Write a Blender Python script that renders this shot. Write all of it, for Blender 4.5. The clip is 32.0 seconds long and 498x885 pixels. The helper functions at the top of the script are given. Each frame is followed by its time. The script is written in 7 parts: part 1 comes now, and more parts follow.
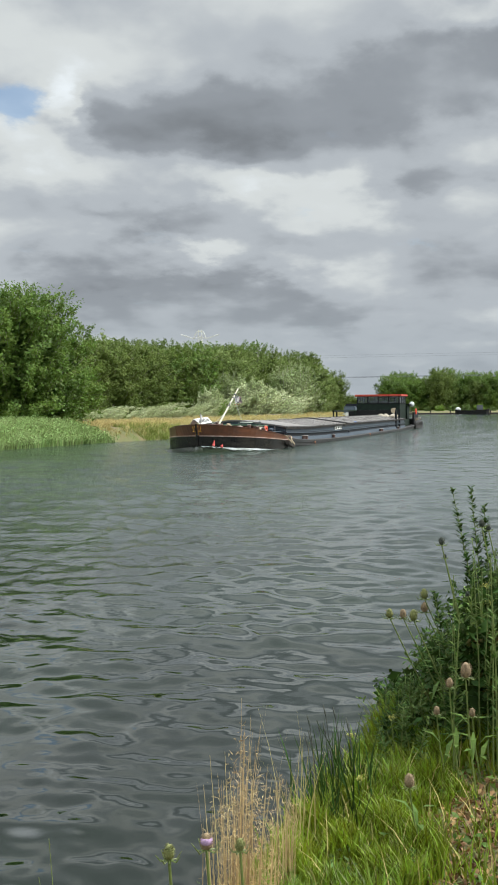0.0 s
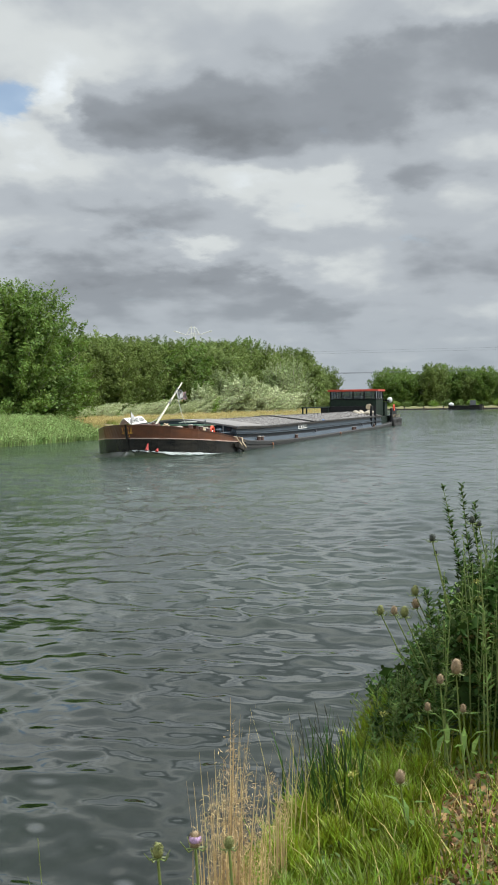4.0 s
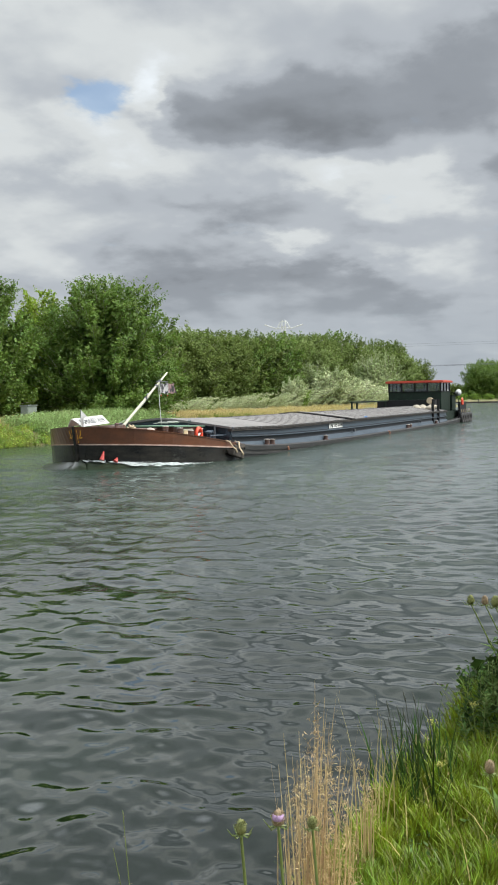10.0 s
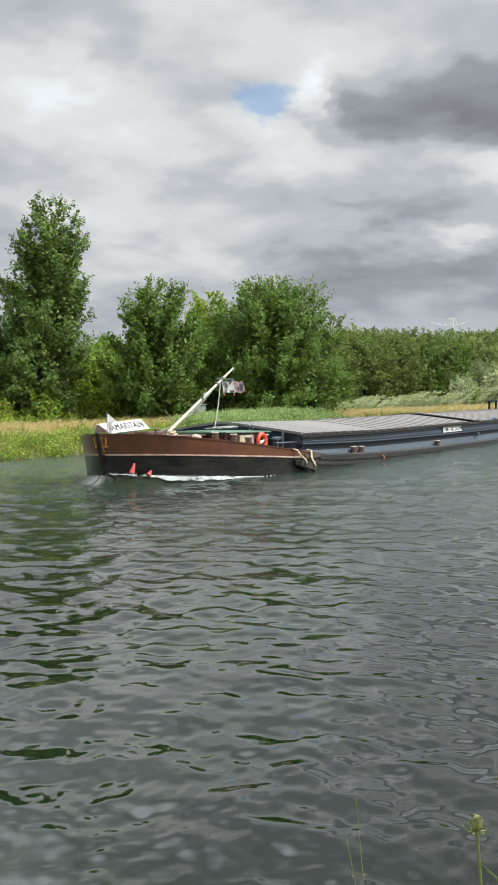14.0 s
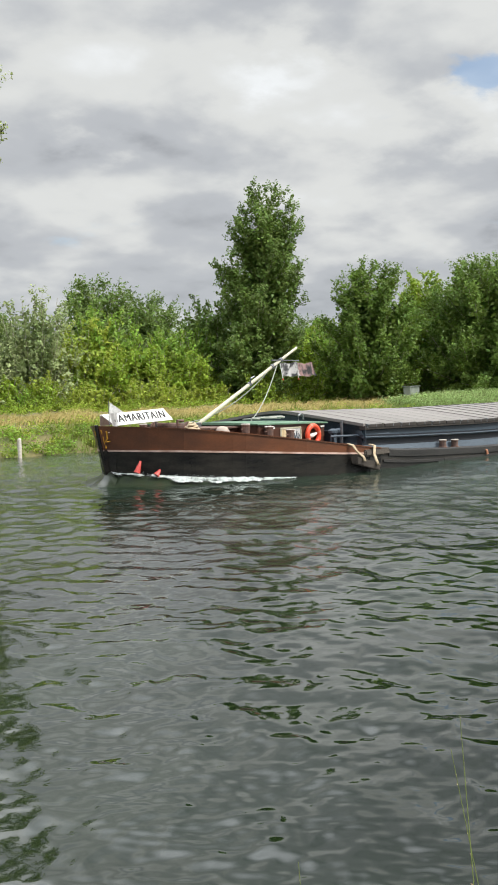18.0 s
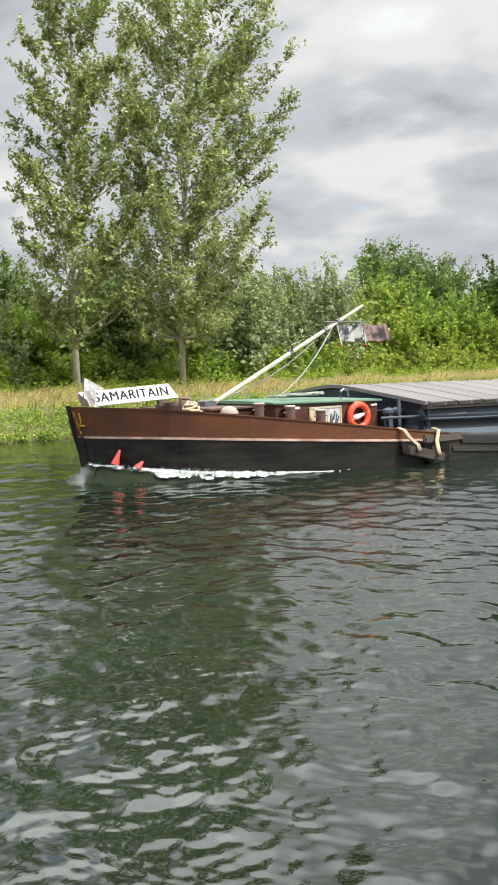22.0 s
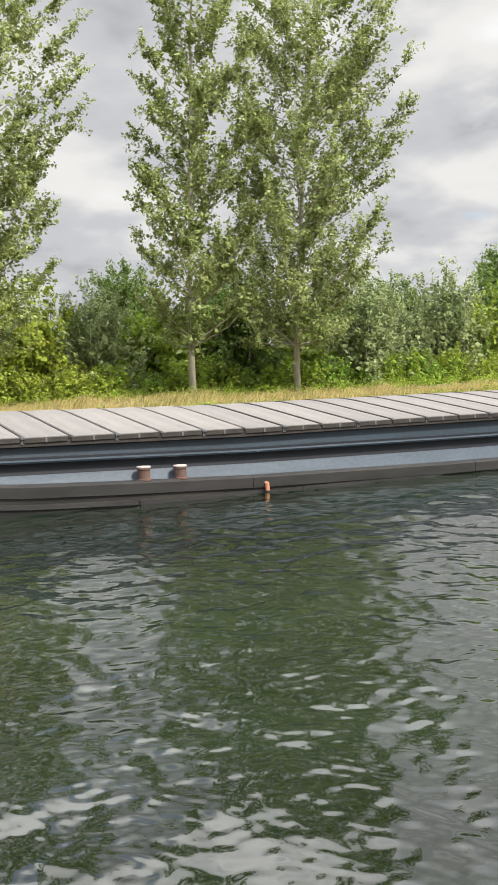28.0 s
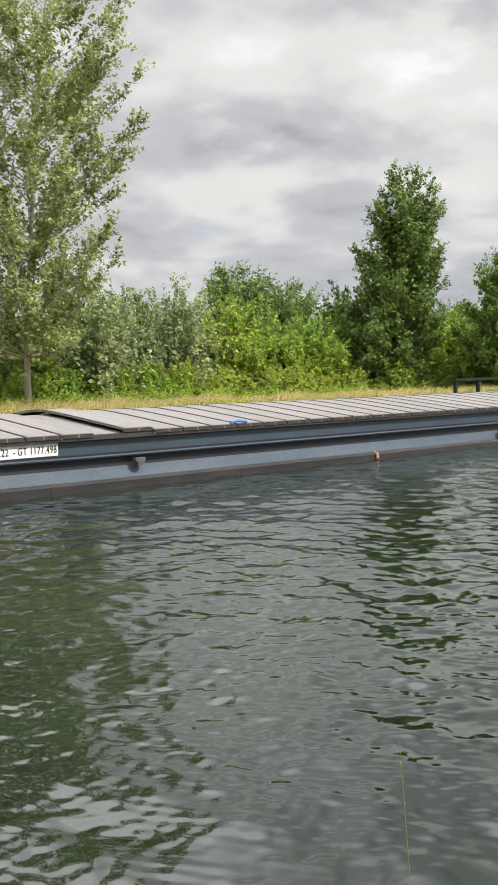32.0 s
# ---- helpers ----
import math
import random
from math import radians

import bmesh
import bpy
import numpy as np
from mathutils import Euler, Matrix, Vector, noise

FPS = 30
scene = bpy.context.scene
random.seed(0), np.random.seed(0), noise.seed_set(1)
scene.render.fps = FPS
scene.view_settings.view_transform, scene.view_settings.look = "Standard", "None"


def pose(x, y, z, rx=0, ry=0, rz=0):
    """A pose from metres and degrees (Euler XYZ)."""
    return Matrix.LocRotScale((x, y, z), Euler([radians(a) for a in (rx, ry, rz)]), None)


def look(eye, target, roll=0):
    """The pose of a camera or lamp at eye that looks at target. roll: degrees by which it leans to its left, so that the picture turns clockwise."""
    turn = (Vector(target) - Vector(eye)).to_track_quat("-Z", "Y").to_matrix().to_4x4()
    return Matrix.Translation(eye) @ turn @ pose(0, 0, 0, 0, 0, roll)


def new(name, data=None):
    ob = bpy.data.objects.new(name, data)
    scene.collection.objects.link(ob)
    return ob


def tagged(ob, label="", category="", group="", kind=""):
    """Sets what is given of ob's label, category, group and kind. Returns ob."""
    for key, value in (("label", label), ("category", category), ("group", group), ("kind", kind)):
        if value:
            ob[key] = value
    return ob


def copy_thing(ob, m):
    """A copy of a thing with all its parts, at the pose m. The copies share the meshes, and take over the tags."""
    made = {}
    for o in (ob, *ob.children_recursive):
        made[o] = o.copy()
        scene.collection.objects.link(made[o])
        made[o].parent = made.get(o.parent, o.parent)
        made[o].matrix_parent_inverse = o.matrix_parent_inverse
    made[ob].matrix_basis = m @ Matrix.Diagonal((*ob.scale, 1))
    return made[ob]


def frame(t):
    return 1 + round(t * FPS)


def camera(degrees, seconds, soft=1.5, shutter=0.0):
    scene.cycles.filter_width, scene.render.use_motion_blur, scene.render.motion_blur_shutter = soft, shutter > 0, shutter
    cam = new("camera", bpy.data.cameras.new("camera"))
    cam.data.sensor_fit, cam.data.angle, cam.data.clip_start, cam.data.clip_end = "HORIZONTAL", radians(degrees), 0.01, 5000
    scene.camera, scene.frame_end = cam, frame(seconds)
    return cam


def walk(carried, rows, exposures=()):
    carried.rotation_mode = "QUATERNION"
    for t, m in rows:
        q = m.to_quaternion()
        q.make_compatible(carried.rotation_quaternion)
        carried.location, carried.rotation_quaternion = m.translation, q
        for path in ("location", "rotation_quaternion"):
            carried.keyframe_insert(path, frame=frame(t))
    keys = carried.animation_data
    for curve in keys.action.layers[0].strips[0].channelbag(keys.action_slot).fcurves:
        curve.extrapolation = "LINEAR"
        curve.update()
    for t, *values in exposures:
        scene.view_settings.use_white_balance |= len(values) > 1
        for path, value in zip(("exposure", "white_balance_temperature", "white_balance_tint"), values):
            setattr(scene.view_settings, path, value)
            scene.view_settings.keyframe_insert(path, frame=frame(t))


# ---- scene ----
cam = camera(26.77, 32.0, soft=1.8)
# seconds, eye, heading to the right of +y, pitch, roll
PATH = [
    (0, (0.031, 0.052, 2.862), 77.38, -1.92, -0.52),
    (0.5, (0.028, 0.048, 2.864), 77.33, -1.96, -0.73),
    (1, (0.027, 0.049, 2.865), 77.38, -2.01, -0.65),
    (1.5, (0.029, 0.048, 2.868), 77.40, -2.04, -0.64),
    (2, (0.025, 0.048, 2.868), 77.42, -2.05, -0.62),
    (2.5, (0.018, 0.044, 2.870), 77.44, -2.07, -0.80),
    (3, (0.015, 0.040, 2.872), 77.53, -2.09, -0.91),
    (3.5, (0.019, 0.037, 2.872), 77.67, -2.11, -0.88),
    (4, (0.026, 0.036, 2.870), 77.73, -2.13, -0.78),
    (4.5, (0.034, 0.039, 2.865), 77.56, -2.15, -0.64),
    (5, (0.040, 0.045, 2.858), 77.22, -2.17, -0.50),
    (5.5, (0.034, 0.042, 2.862), 76.71, -2.22, -0.67),
    (6, (0.027, 0.043, 2.864), 76.53, -2.27, -0.80),
    (6.5, (0.023, 0.042, 2.864), 76.37, -2.33, -0.87),
    (7, (0.032, 0.042, 2.863), 76.15, -2.39, -1.03),
    (7.5, (0.032, 0.043, 2.859), 75.88, -2.43, -1.00),
    (8, (0.037, 0.048, 2.856), 75.46, -2.47, -1.06),
    (8.5, (0.033, 0.047, 2.853), 74.90, -2.51, -1.17),
    (9, (0.043, 0.046, 2.846), 74.24, -2.55, -1.21),
    (9.5, (0.040, 0.029, 2.842), 73.45, -2.52, -1.22),
    (10, (0.029, 0.018, 2.840), 72.74, -2.39, -1.11),
    (10.5, (-0.008, 0.034, 2.853), 72.61, -2.37, -1.10),
    (11, (-0.030, 0.066, 2.845), 72.07, -2.15, -1.51),
    (11.5, (-0.027, 0.098, 2.835), 70.99, -1.89, -1.96),
    (12, (0.018, 0.124, 2.816), 69.82, -1.72, -2.05),
    (12.5, (0.023, 0.128, 2.812), 68.46, -1.71, -2.05),
    (13, (0.009, 0.133, 2.815), 66.99, -1.97, -1.92),
    (13.5, (0.031, 0.146, 2.803), 65.58, -2.17, -1.77),
    (14, (0.033, 0.163, 2.800), 63.72, -2.24, -1.40),
    (14.5, (-0.026, 0.109, 2.772), 61.70, -2.13, -1.39),
    (15, (-0.084, 0.071, 2.773), 59.87, -2.04, -1.49),
    (15.5, (-0.128, 0.051, 2.806), 58.35, -2.01, -1.70),
    (16, (-0.140, 0.027, 2.831), 56.99, -2.06, -1.90),
    (16.5, (-0.102, -0.022, 2.809), 55.63, -2.22, -1.95),
    (17, (-0.033, -0.091, 2.750), 54.22, -2.43, -1.88),
    (17.5, (-0.095, -0.112, 2.778), 53.04, -2.68, -1.84),
    (18, (-0.108, -0.143, 2.741), 51.95, -2.86, -1.75),
    (18.5, (-0.070, -0.149, 2.706), 50.61, -3.01, -1.74),
    (19, (0.018, -0.065, 2.693), 48.93, -3.16, -1.89),
    (19.5, (-0.119, -0.114, 2.664), 47.07, -3.36, -2.09),
    (20, (-0.115, -0.127, 2.666), 45.13, -3.46, -1.97),
    (20.5, (0.008, 0.012, 2.640), 43.23, -3.52, -1.92),
    (21, (0.130, 0.146, 2.607), 40.92, -3.72, -2.38),
    (21.5, (0.025, 0.074, 2.585), 38.48, -4.00, -2.50),
    (22, (-0.059, 0.048, 2.597), 36.14, -4.14, -2.43),
    (22.5, (-0.057, 0.036, 2.608), 33.35, -4.15, -2.23),
    (23, (-0.071, 0.032, 2.639), 30.56, -4.42, -2.29),
    (23.5, (-0.069, 0.077, 2.594), 27.66, -4.61, -2.52),
    (24, (-0.037, 0.160, 2.576), 24.73, -4.66, -2.38),
    (24.5, (0.009, 0.143, 2.531), 21.26, -4.68, -2.66),
    (25, (0.021, 0.110, 2.511), 18.49, -4.61, -3.01),
    (25.5, (-0.007, 0.066, 2.517), 17.23, -4.40, -3.36),
    (26, (-0.033, 0.038, 2.518), 17.68, -4.12, -3.48),
    (26.5, (-0.013, 0.057, 2.482), 20.02, -3.84, -3.15),
    (27, (0.044, 0.109, 2.417), 23.37, -3.59, -2.52),
    (27.5, (0.117, 0.096, 2.414), 27.08, -3.53, -2.15),
    (28, (0.116, 0.051, 2.390), 29.78, -3.36, -2.30),
    (28.5, (0.112, -0.023, 2.364), 30.93, -3.22, -2.58),
    (29, (0.059, -0.036, 2.383), 32.08, -3.11, -2.52),
    (29.5, (0.028, -0.069, 2.415), 33.00, -3.09, -2.09),
    (30, (0.020, -0.075, 2.380), 34.13, -3.09, -1.93),
    (30.5, (-0.006, -0.116, 2.402), 36.06, -3.10, -1.82),
    (31, (-0.011, -0.138, 2.400), 38.45, -2.99, -1.86),
    (31.5, (0.017, -0.108, 2.408), 41.49, -3.06, -1.87),
    (32, (0.083, -0.081, 2.432), 44.34, -3.19, -1.70),
]


def aim(eye, yaw, pitch, roll):
    a, p = radians(yaw), radians(pitch)
    ahead = Vector((math.sin(a) * math.cos(p), math.cos(a) * math.cos(p), math.sin(p)))
    return look(eye, Vector(eye) + ahead, roll)


walk(cam, [(t, aim(eye, yaw, pitch, roll)) for t, eye, yaw, pitch, roll in PATH],
     exposures=[(0, 0.05, 6150, 5), (9, 0.07, 6150, 6), (13, 0.12, 6200, 7), (20, 0.19, 6400, 8), (24, 0.42, 6400, 9), (27, 0.40, 6500, 10), (29, 0.28, 6550, 10), (32, 0.24, 6500, 10)])

# the barge's bow: seconds, x, y, heading
BARGE_RUN = [
    (0, 64.670, 18.000, -4.34),
    (2, 59.471, 18.219, -3.82),
    (4, 54.179, 18.667, -3.96),
    (6, 48.981, 19.086, -3.99),
    (8, 44.086, 19.415, -3.81),
    (10, 39.396, 19.891, -3.79),
    (12, 34.781, 20.353, -3.71),
    (14, 30.325, 20.993, -4.06),
    (16, 26.097, 21.765, -4.65),
    (18, 21.583, 22.534, -4.65),
    (20, 16.564, 22.898, -3.61),
    (22, 11.382, 23.002, -2.11),
    (24, 6.198, 23.172, -1.39),
    (26, 1.196, 23.448, -1.83),
    (28, -3.718, 23.846, -2.02),
    (30, -8.534, 24.219, -1.46),
    (32, -13.474, 24.530, -0.45),
]


# ---- world and sun ----
SUN_AZ, SUN_EL = 158.0, 46.0


def build_world():
    world = bpy.data.worlds.new("cloudy_sky")
    scene.world = world
    world.use_nodes = True
    nt = world.node_tree
    nt.nodes.clear()
    N, L = nt.nodes.new, nt.links.new

    def math_node(op, a, b=None, c=None, clamp=False):
        n = N("ShaderNodeMath")
        n.operation, n.use_clamp = op, clamp
        for i, v in enumerate((a, b, c)):
            if v is None:
                continue
            if isinstance(v, (int, float)):
                n.inputs[i].default_value = v
            else:
                L(v, n.inputs[i])
        return n.outputs[0]

    def ramp(fac, stops):
        n = N("ShaderNodeValToRGB")
        n.color_ramp.interpolation = "EASE"
        while len(n.color_ramp.elements) < len(stops):
            n.color_ramp.elements.new(0.5)
        for e, (p, c) in zip(n.color_ramp.elements, stops):
            e.position, e.color = p, (*c, 1) if len(c) == 3 else c
        L(fac, n.inputs[0])
        return n.outputs[0]

    def mix(fac, a, b):
        n = N("ShaderNodeMix")
        n.data_type = "RGBA"
        L(fac, n.inputs[0])
        for v, i in ((a, 6), (b, 7)):
            if isinstance(v, tuple):
                n.inputs[i].default_value = (*v, 1)
            else:
                L(v, n.inputs[i])
        return n.outputs[2]

    out, bg = N("ShaderNodeOutputWorld"), N("ShaderNodeBackground")
    sky = N("ShaderNodeTexSky")
    sky.sky_type, sky.sun_disc = "NISHITA", False
    sky.sun_elevation, sky.sun_rotation = radians(SUN_EL), radians(SUN_AZ)
    sky.altitude, sky.air_density, sky.dust_density = 50, 1.0, 1.5
    co = N("ShaderNodeTexCoord")
    sep = N("ShaderNodeSeparateXYZ")
    L(co.outputs["Generated"], sep.inputs[0])
    x, y, z = sep.outputs
    zc = math_node("MAXIMUM", z, 0.0)
    # a flat cloud layer seen from below, drawn out towards the horizon
    den = math_node("ADD", zc, 0.27)
    u, v = math_node("DIVIDE", x, den), math_node("DIVIDE", y, den)
    comb = N("ShaderNodeCombineXYZ")
    L(u, comb.inputs[0]), L(v, comb.inputs[1])
    # bearing and height of every point of the sky, with ragged edges for the single clouds
    edge = N("ShaderNodeTexNoise")
    edge.inputs["Scale"].default_value, edge.inputs["Detail"].default_value, edge.inputs["Roughness"].default_value = 4.0, 6, 0.55
    L(comb.outputs[0], edge.inputs["Vector"])
    es = N("ShaderNodeSeparateColor")
    L(edge.outputs["Color"], es.inputs[0])
    bearing = math_node("MULTIPLY", math_node("ARCTAN2", x, y), 57.2958)
    rise = math_node("MULTIPLY", math_node("ARCSINE", z), 57.2958)
    ub = math_node("ADD", bearing, math_node("MULTIPLY", math_node("SUBTRACT", es.outputs[0], 0.5), 13.0))
    vb = math_node("ADD", rise, math_node("MULTIPLY", math_node("SUBTRACT", es.outputs[1], 0.5), 7.0))

    def clouds(scale, detail, rough, offset, distortion=0.0):
        m = N("ShaderNodeMapping")
        m.inputs["Location"].default_value = offset
        L(comb.outputs[0], m.inputs[0])
        n = N("ShaderNodeTexNoise")
        n.inputs["Scale"].default_value, n.inputs["Detail"].default_value = scale, detail
        n.inputs["Roughness"].default_value, n.inputs["Distortion"].default_value = rough, distortion
        L(m.outputs[0], n.inputs["Vector"])
        return n.outputs["Fac"]

    def blob(cu, cv, ru, rv, firm=False):
        du = math_node("MULTIPLY", math_node("SUBTRACT", ub, cu), 1 / ru)
        dv = math_node("MULTIPLY", math_node("SUBTRACT", vb, cv), 1 / rv)
        d = math_node("ADD", math_node("MULTIPLY", du, du), math_node("MULTIPLY", dv, dv))
        if firm:
            d = math_node("MULTIPLY", d, d)
        return math_node("POWER", 2.718, math_node("MULTIPLY", d, -1.0))

    big = clouds(1.8, 3, 0.40, (3.1, 1.7, 0.4), 0.2)
    fine = clouds(5.0, 5, 0.45, (0.3, 5.2, 1.9), 0.1)
    body = math_node("ADD", math_node("ADD", math_node("MULTIPLY", big, 0.36), math_node("MULTIPLY", fine, 0.38)), 0.13)
    # single clouds: bearing, height, half sizes, light (+) or heavy (-), firm edge
    for cu, cv, ru, rv, k, firm in (
            (74.0, 15.3, 5.6, 2.2, -0.15, True), (86.5, 16.6, 7.6, 2.7, -0.15, True), (68.4, 16.7, 1.5, 1.5, 0.20, False),
            (64.8, 13.5, 4.0, 1.5, 0.17, False), (57.5, 13.2, 3.5, 2.0, 0.10, False), (66.0, 19.5, 6.0, 1.6, 0.08, False),
            (79.0, 12.0, 7.0, 0.8, 0.12, False), (82.5, 10.6, 3.2, 1.1, 0.12, False), (88.2, 11.9, 3.8, 1.3, -0.15, False),
            (89.5, 19.6, 3.0, 1.2, 0.12, False), (74.5, 8.7, 2.4, 0.8, 0.14, False), (80.4, 7.2, 2.6, 0.9, 0.13, False),
            (72.5, 10.5, 7.0, 0.7, -0.05, False), (70.0, 6.8, 8.0, 0.9, -0.09, False), (83.0, 5.0, 9.0, 0.9, -0.06, False),
            (42.5, 16.8, 5.5, 2.2, 0.10, False), (49.8, 13.4, 4.6, 1.1, -0.06, False), (54.0, 16.2, 3.6, 1.0, 0.12, False),
            (54.0, 19.8, 6.5, 1.5, -0.08, False), (44.6, 13.4, 2.6, 0.9, 0.11, False), (43.0, 9.6, 6.0, 1.1, -0.03, False),
            (40.0, 12.2, 4.6, 0.9, -0.03, False), (52.0, 10.5, 6.0, 1.0, 0.07, False), (22.0, 16.0, 14.0, 9.0, 0.06, False), (22.0, 30.0, 17.0, 9.0, 0.17, False), (46.0, 12.0, 13.0, 7.0, 0.075, False)):
        body = math_node("ADD", body, math_node("MULTIPLY", blob(cu, cv, ru, rv, firm), k))
    hole = math_node("MAXIMUM", blob(65.6, 16.0, 1.9, 1.7), math_node("MULTIPLY", blob(19.0, 27.0, 6.0, 4.0), 0.8))
    shade = ramp(body, [(0.26, (0.190, 0.195, 0.208)), (0.38, (0.30, 0.308, 0.330)), (0.50, (0.47, 0.478, 0.500)), (0.62, (0.68, 0.675, 0.66)), (0.80, (0.90, 0.91, 0.93))])
    gap = math_node("ADD", math_node("MULTIPLY", hole, 0.56), clouds(4.2, 7, 0.6, (7.7, 2.2, 3.0), 0.3))
    cover = ramp(gap, [(0.62, (1, 1, 1)), (0.88, (0.30, 0.30, 0.30))])
    # the layer is thinner and brighter overhead, as under any overcast
    high = N("ShaderNodeMapRange")
    high.interpolation_type = "SMOOTHSTEP"
    high.inputs[1].default_value, high.inputs[2].default_value, high.inputs[3].default_value, high.inputs[4].default_value = 0.34, 0.64, 1.0, 4.5
    L(math_node("SUBTRACT", zc, math_node("MULTIPLY", blob(76.0, 40.0, 21.0, 27.0), 0.28)), high.inputs[0])
    lift = N("ShaderNodeVectorMath")
    lift.operation = "SCALE"
    L(shade, lift.inputs[0]), L(high.outputs[0], lift.inputs["Scale"])
    shade = lift.outputs[0]
    blue = N("ShaderNodeMix")
    blue.data_type, blue.blend_type = "RGBA", "MULTIPLY"
    blue.inputs[0].default_value = 1.0
    L(sky.outputs[0], blue.inputs[6])
    blue.inputs[7].default_value = (0.15, 0.15, 0.15, 1)
    col = mix(cover, blue.outputs[2], shade)
    haze = ramp(zc, [(0.0, (1, 1, 1)), (0.13, (0, 0, 0))])
    col = mix(math_node("MULTIPLY", haze, 0.7), col, (0.40, 0.425, 0.455))
    L(col, bg.inputs["Color"])
    bg.inputs["Strength"].default_value = 1.0
    L(bg.outputs[0], out.inputs["Surface"])


build_world()
sun = new("sun", bpy.data.lights.new("sun", "SUN"))
sun.data.energy, sun.data.angle, sun.data.color = 3.9, radians(6), (1.0, 0.95, 0.86)
_a, _e = radians(SUN_AZ), radians(SUN_EL)
sun.matrix_world = look((math.sin(_a) * math.cos(_e) * 60, math.cos(_a) * math.cos(_e) * 60, math.sin(_e) * 60), (0, 0, 0))
scene.view_settings.exposure = 0.0


# ---- materials ----
def material(name, colour, rough=0.6, metal=0.0, second=None, scale=4.0, fine=40.0, bump=0.0, spread=0.0, streak=None,
             translucent=0.0, coat=0.0, spec=0.5, island=False, amount=0.6):
    """A surface with two scales of variation. second: the other colour of the coarse stains; spread: how much pieces differ from each other."""
    m = bpy.data.materials.new(name)
    m.use_nodes = True
    nt = m.node_tree
    N, L = nt.nodes.new, nt.links.new
    bs = nt.nodes["Principled BSDF"]
    bs.inputs["Roughness"].default_value, bs.inputs["Metallic"].default_value = rough, metal
    bs.inputs["Specular IOR Level"].default_value = spec
    bs.inputs["Coat Weight"].default_value = coat
    co = N("ShaderNodeTexCoord")
    mp = N("ShaderNodeMapping")
    mp.inputs["Scale"].default_value = streak or (1, 1, 1)
    L(co.outputs["Object"], mp.inputs[0])

    def noise_node(s, detail, r=0.6):
        n = N("ShaderNodeTexNoise")
        n.inputs["Scale"].default_value, n.inputs["Detail"].default_value, n.inputs["Roughness"].default_value = s, detail, r
        L(mp.outputs[0], n.inputs["Vector"])
        return n.outputs["Fac"]

    def mixer(fac, a, b):
        n = N("ShaderNodeMix")
        n.data_type = "RGBA"
        if isinstance(fac, float):
            n.inputs[0].default_value = fac
        else:
            L(fac, n.inputs[0])
        for v, i in ((a, 6), (b, 7)):
            if isinstance(v, tuple):
                n.inputs[i].default_value = (*v, 1)
            else:
                L(v, n.inputs[i])
        return n.outputs[2]

    second = second or tuple(c * 0.7 for c in colour)
    r1 = N("ShaderNodeMapRange")
    r1.inputs[1].default_value, r1.inputs[2].default_value = 0.5 - 0.25 * amount, 0.5 + 0.25 * amount
    L(noise_node(scale, 5), r1.inputs[0])
    col = mixer(r1.outputs[0], second, colour)
    hs = N("ShaderNodeHueSaturation")
    L(col, hs.inputs["Color"])
    r2 = N("ShaderNodeMapRange")
    r2.inputs[1].default_value, r2.inputs[2].default_value = 0.3, 0.7
    r2.inputs[3].default_value, r2.inputs[4].default_value = 0.88, 1.12
    fn = noise_node(fine, 3)
    L(fn, r2.inputs[0])
    val = r2.outputs[0]
    if spread:
        if island:
            g = N("ShaderNodeNewGeometry").outputs["Random Per Island"]
        else:
            g = N("ShaderNodeObjectInfo").outputs["Random"]
        r3 = N("ShaderNodeMapRange")
        r3.inputs[3].default_value, r3.inputs[4].default_value = 1 - spread, 1 + spread
        L(g, r3.inputs[0])
        mu = N("ShaderNodeMath")
        mu.operation = "MULTIPLY"
        L(val, mu.inputs[0]), L(r3.outputs[0], mu.inputs[1])
        val = mu.outputs[0]
        hr = N("ShaderNodeMapRange")
        hr.inputs[3].default_value, hr.inputs[4].default_value = 0.5 - 0.05 * spread, 0.5 + 0.05 * spread
        L(g, hr.inputs[0])
        L(hr.outputs[0], hs.inputs["Hue"])
    L(val, hs.inputs["Value"])
    L(hs.outputs[0], bs.inputs["Base Color"])
    if bump:
        b = N("ShaderNodeBump")
        b.inputs["Strength"].default_value, b.inputs["Distance"].default_value = 0.6, bump
        L(fn, b.inputs["Height"])
        L(b.outputs[0], bs.inputs["Normal"])
    if translucent:
        tr, ad = N("ShaderNodeBsdfTranslucent"), N("ShaderNodeMixShader")
        L(hs.outputs[0], tr.inputs["Color"])
        ad.inputs[0].default_value = translucent
        L(bs.outputs[0], ad.inputs[1]), L(tr.outputs[0], ad.inputs[2])
        L(ad.outputs[0], nt.nodes["Material Output"].inputs["Surface"])
    return m


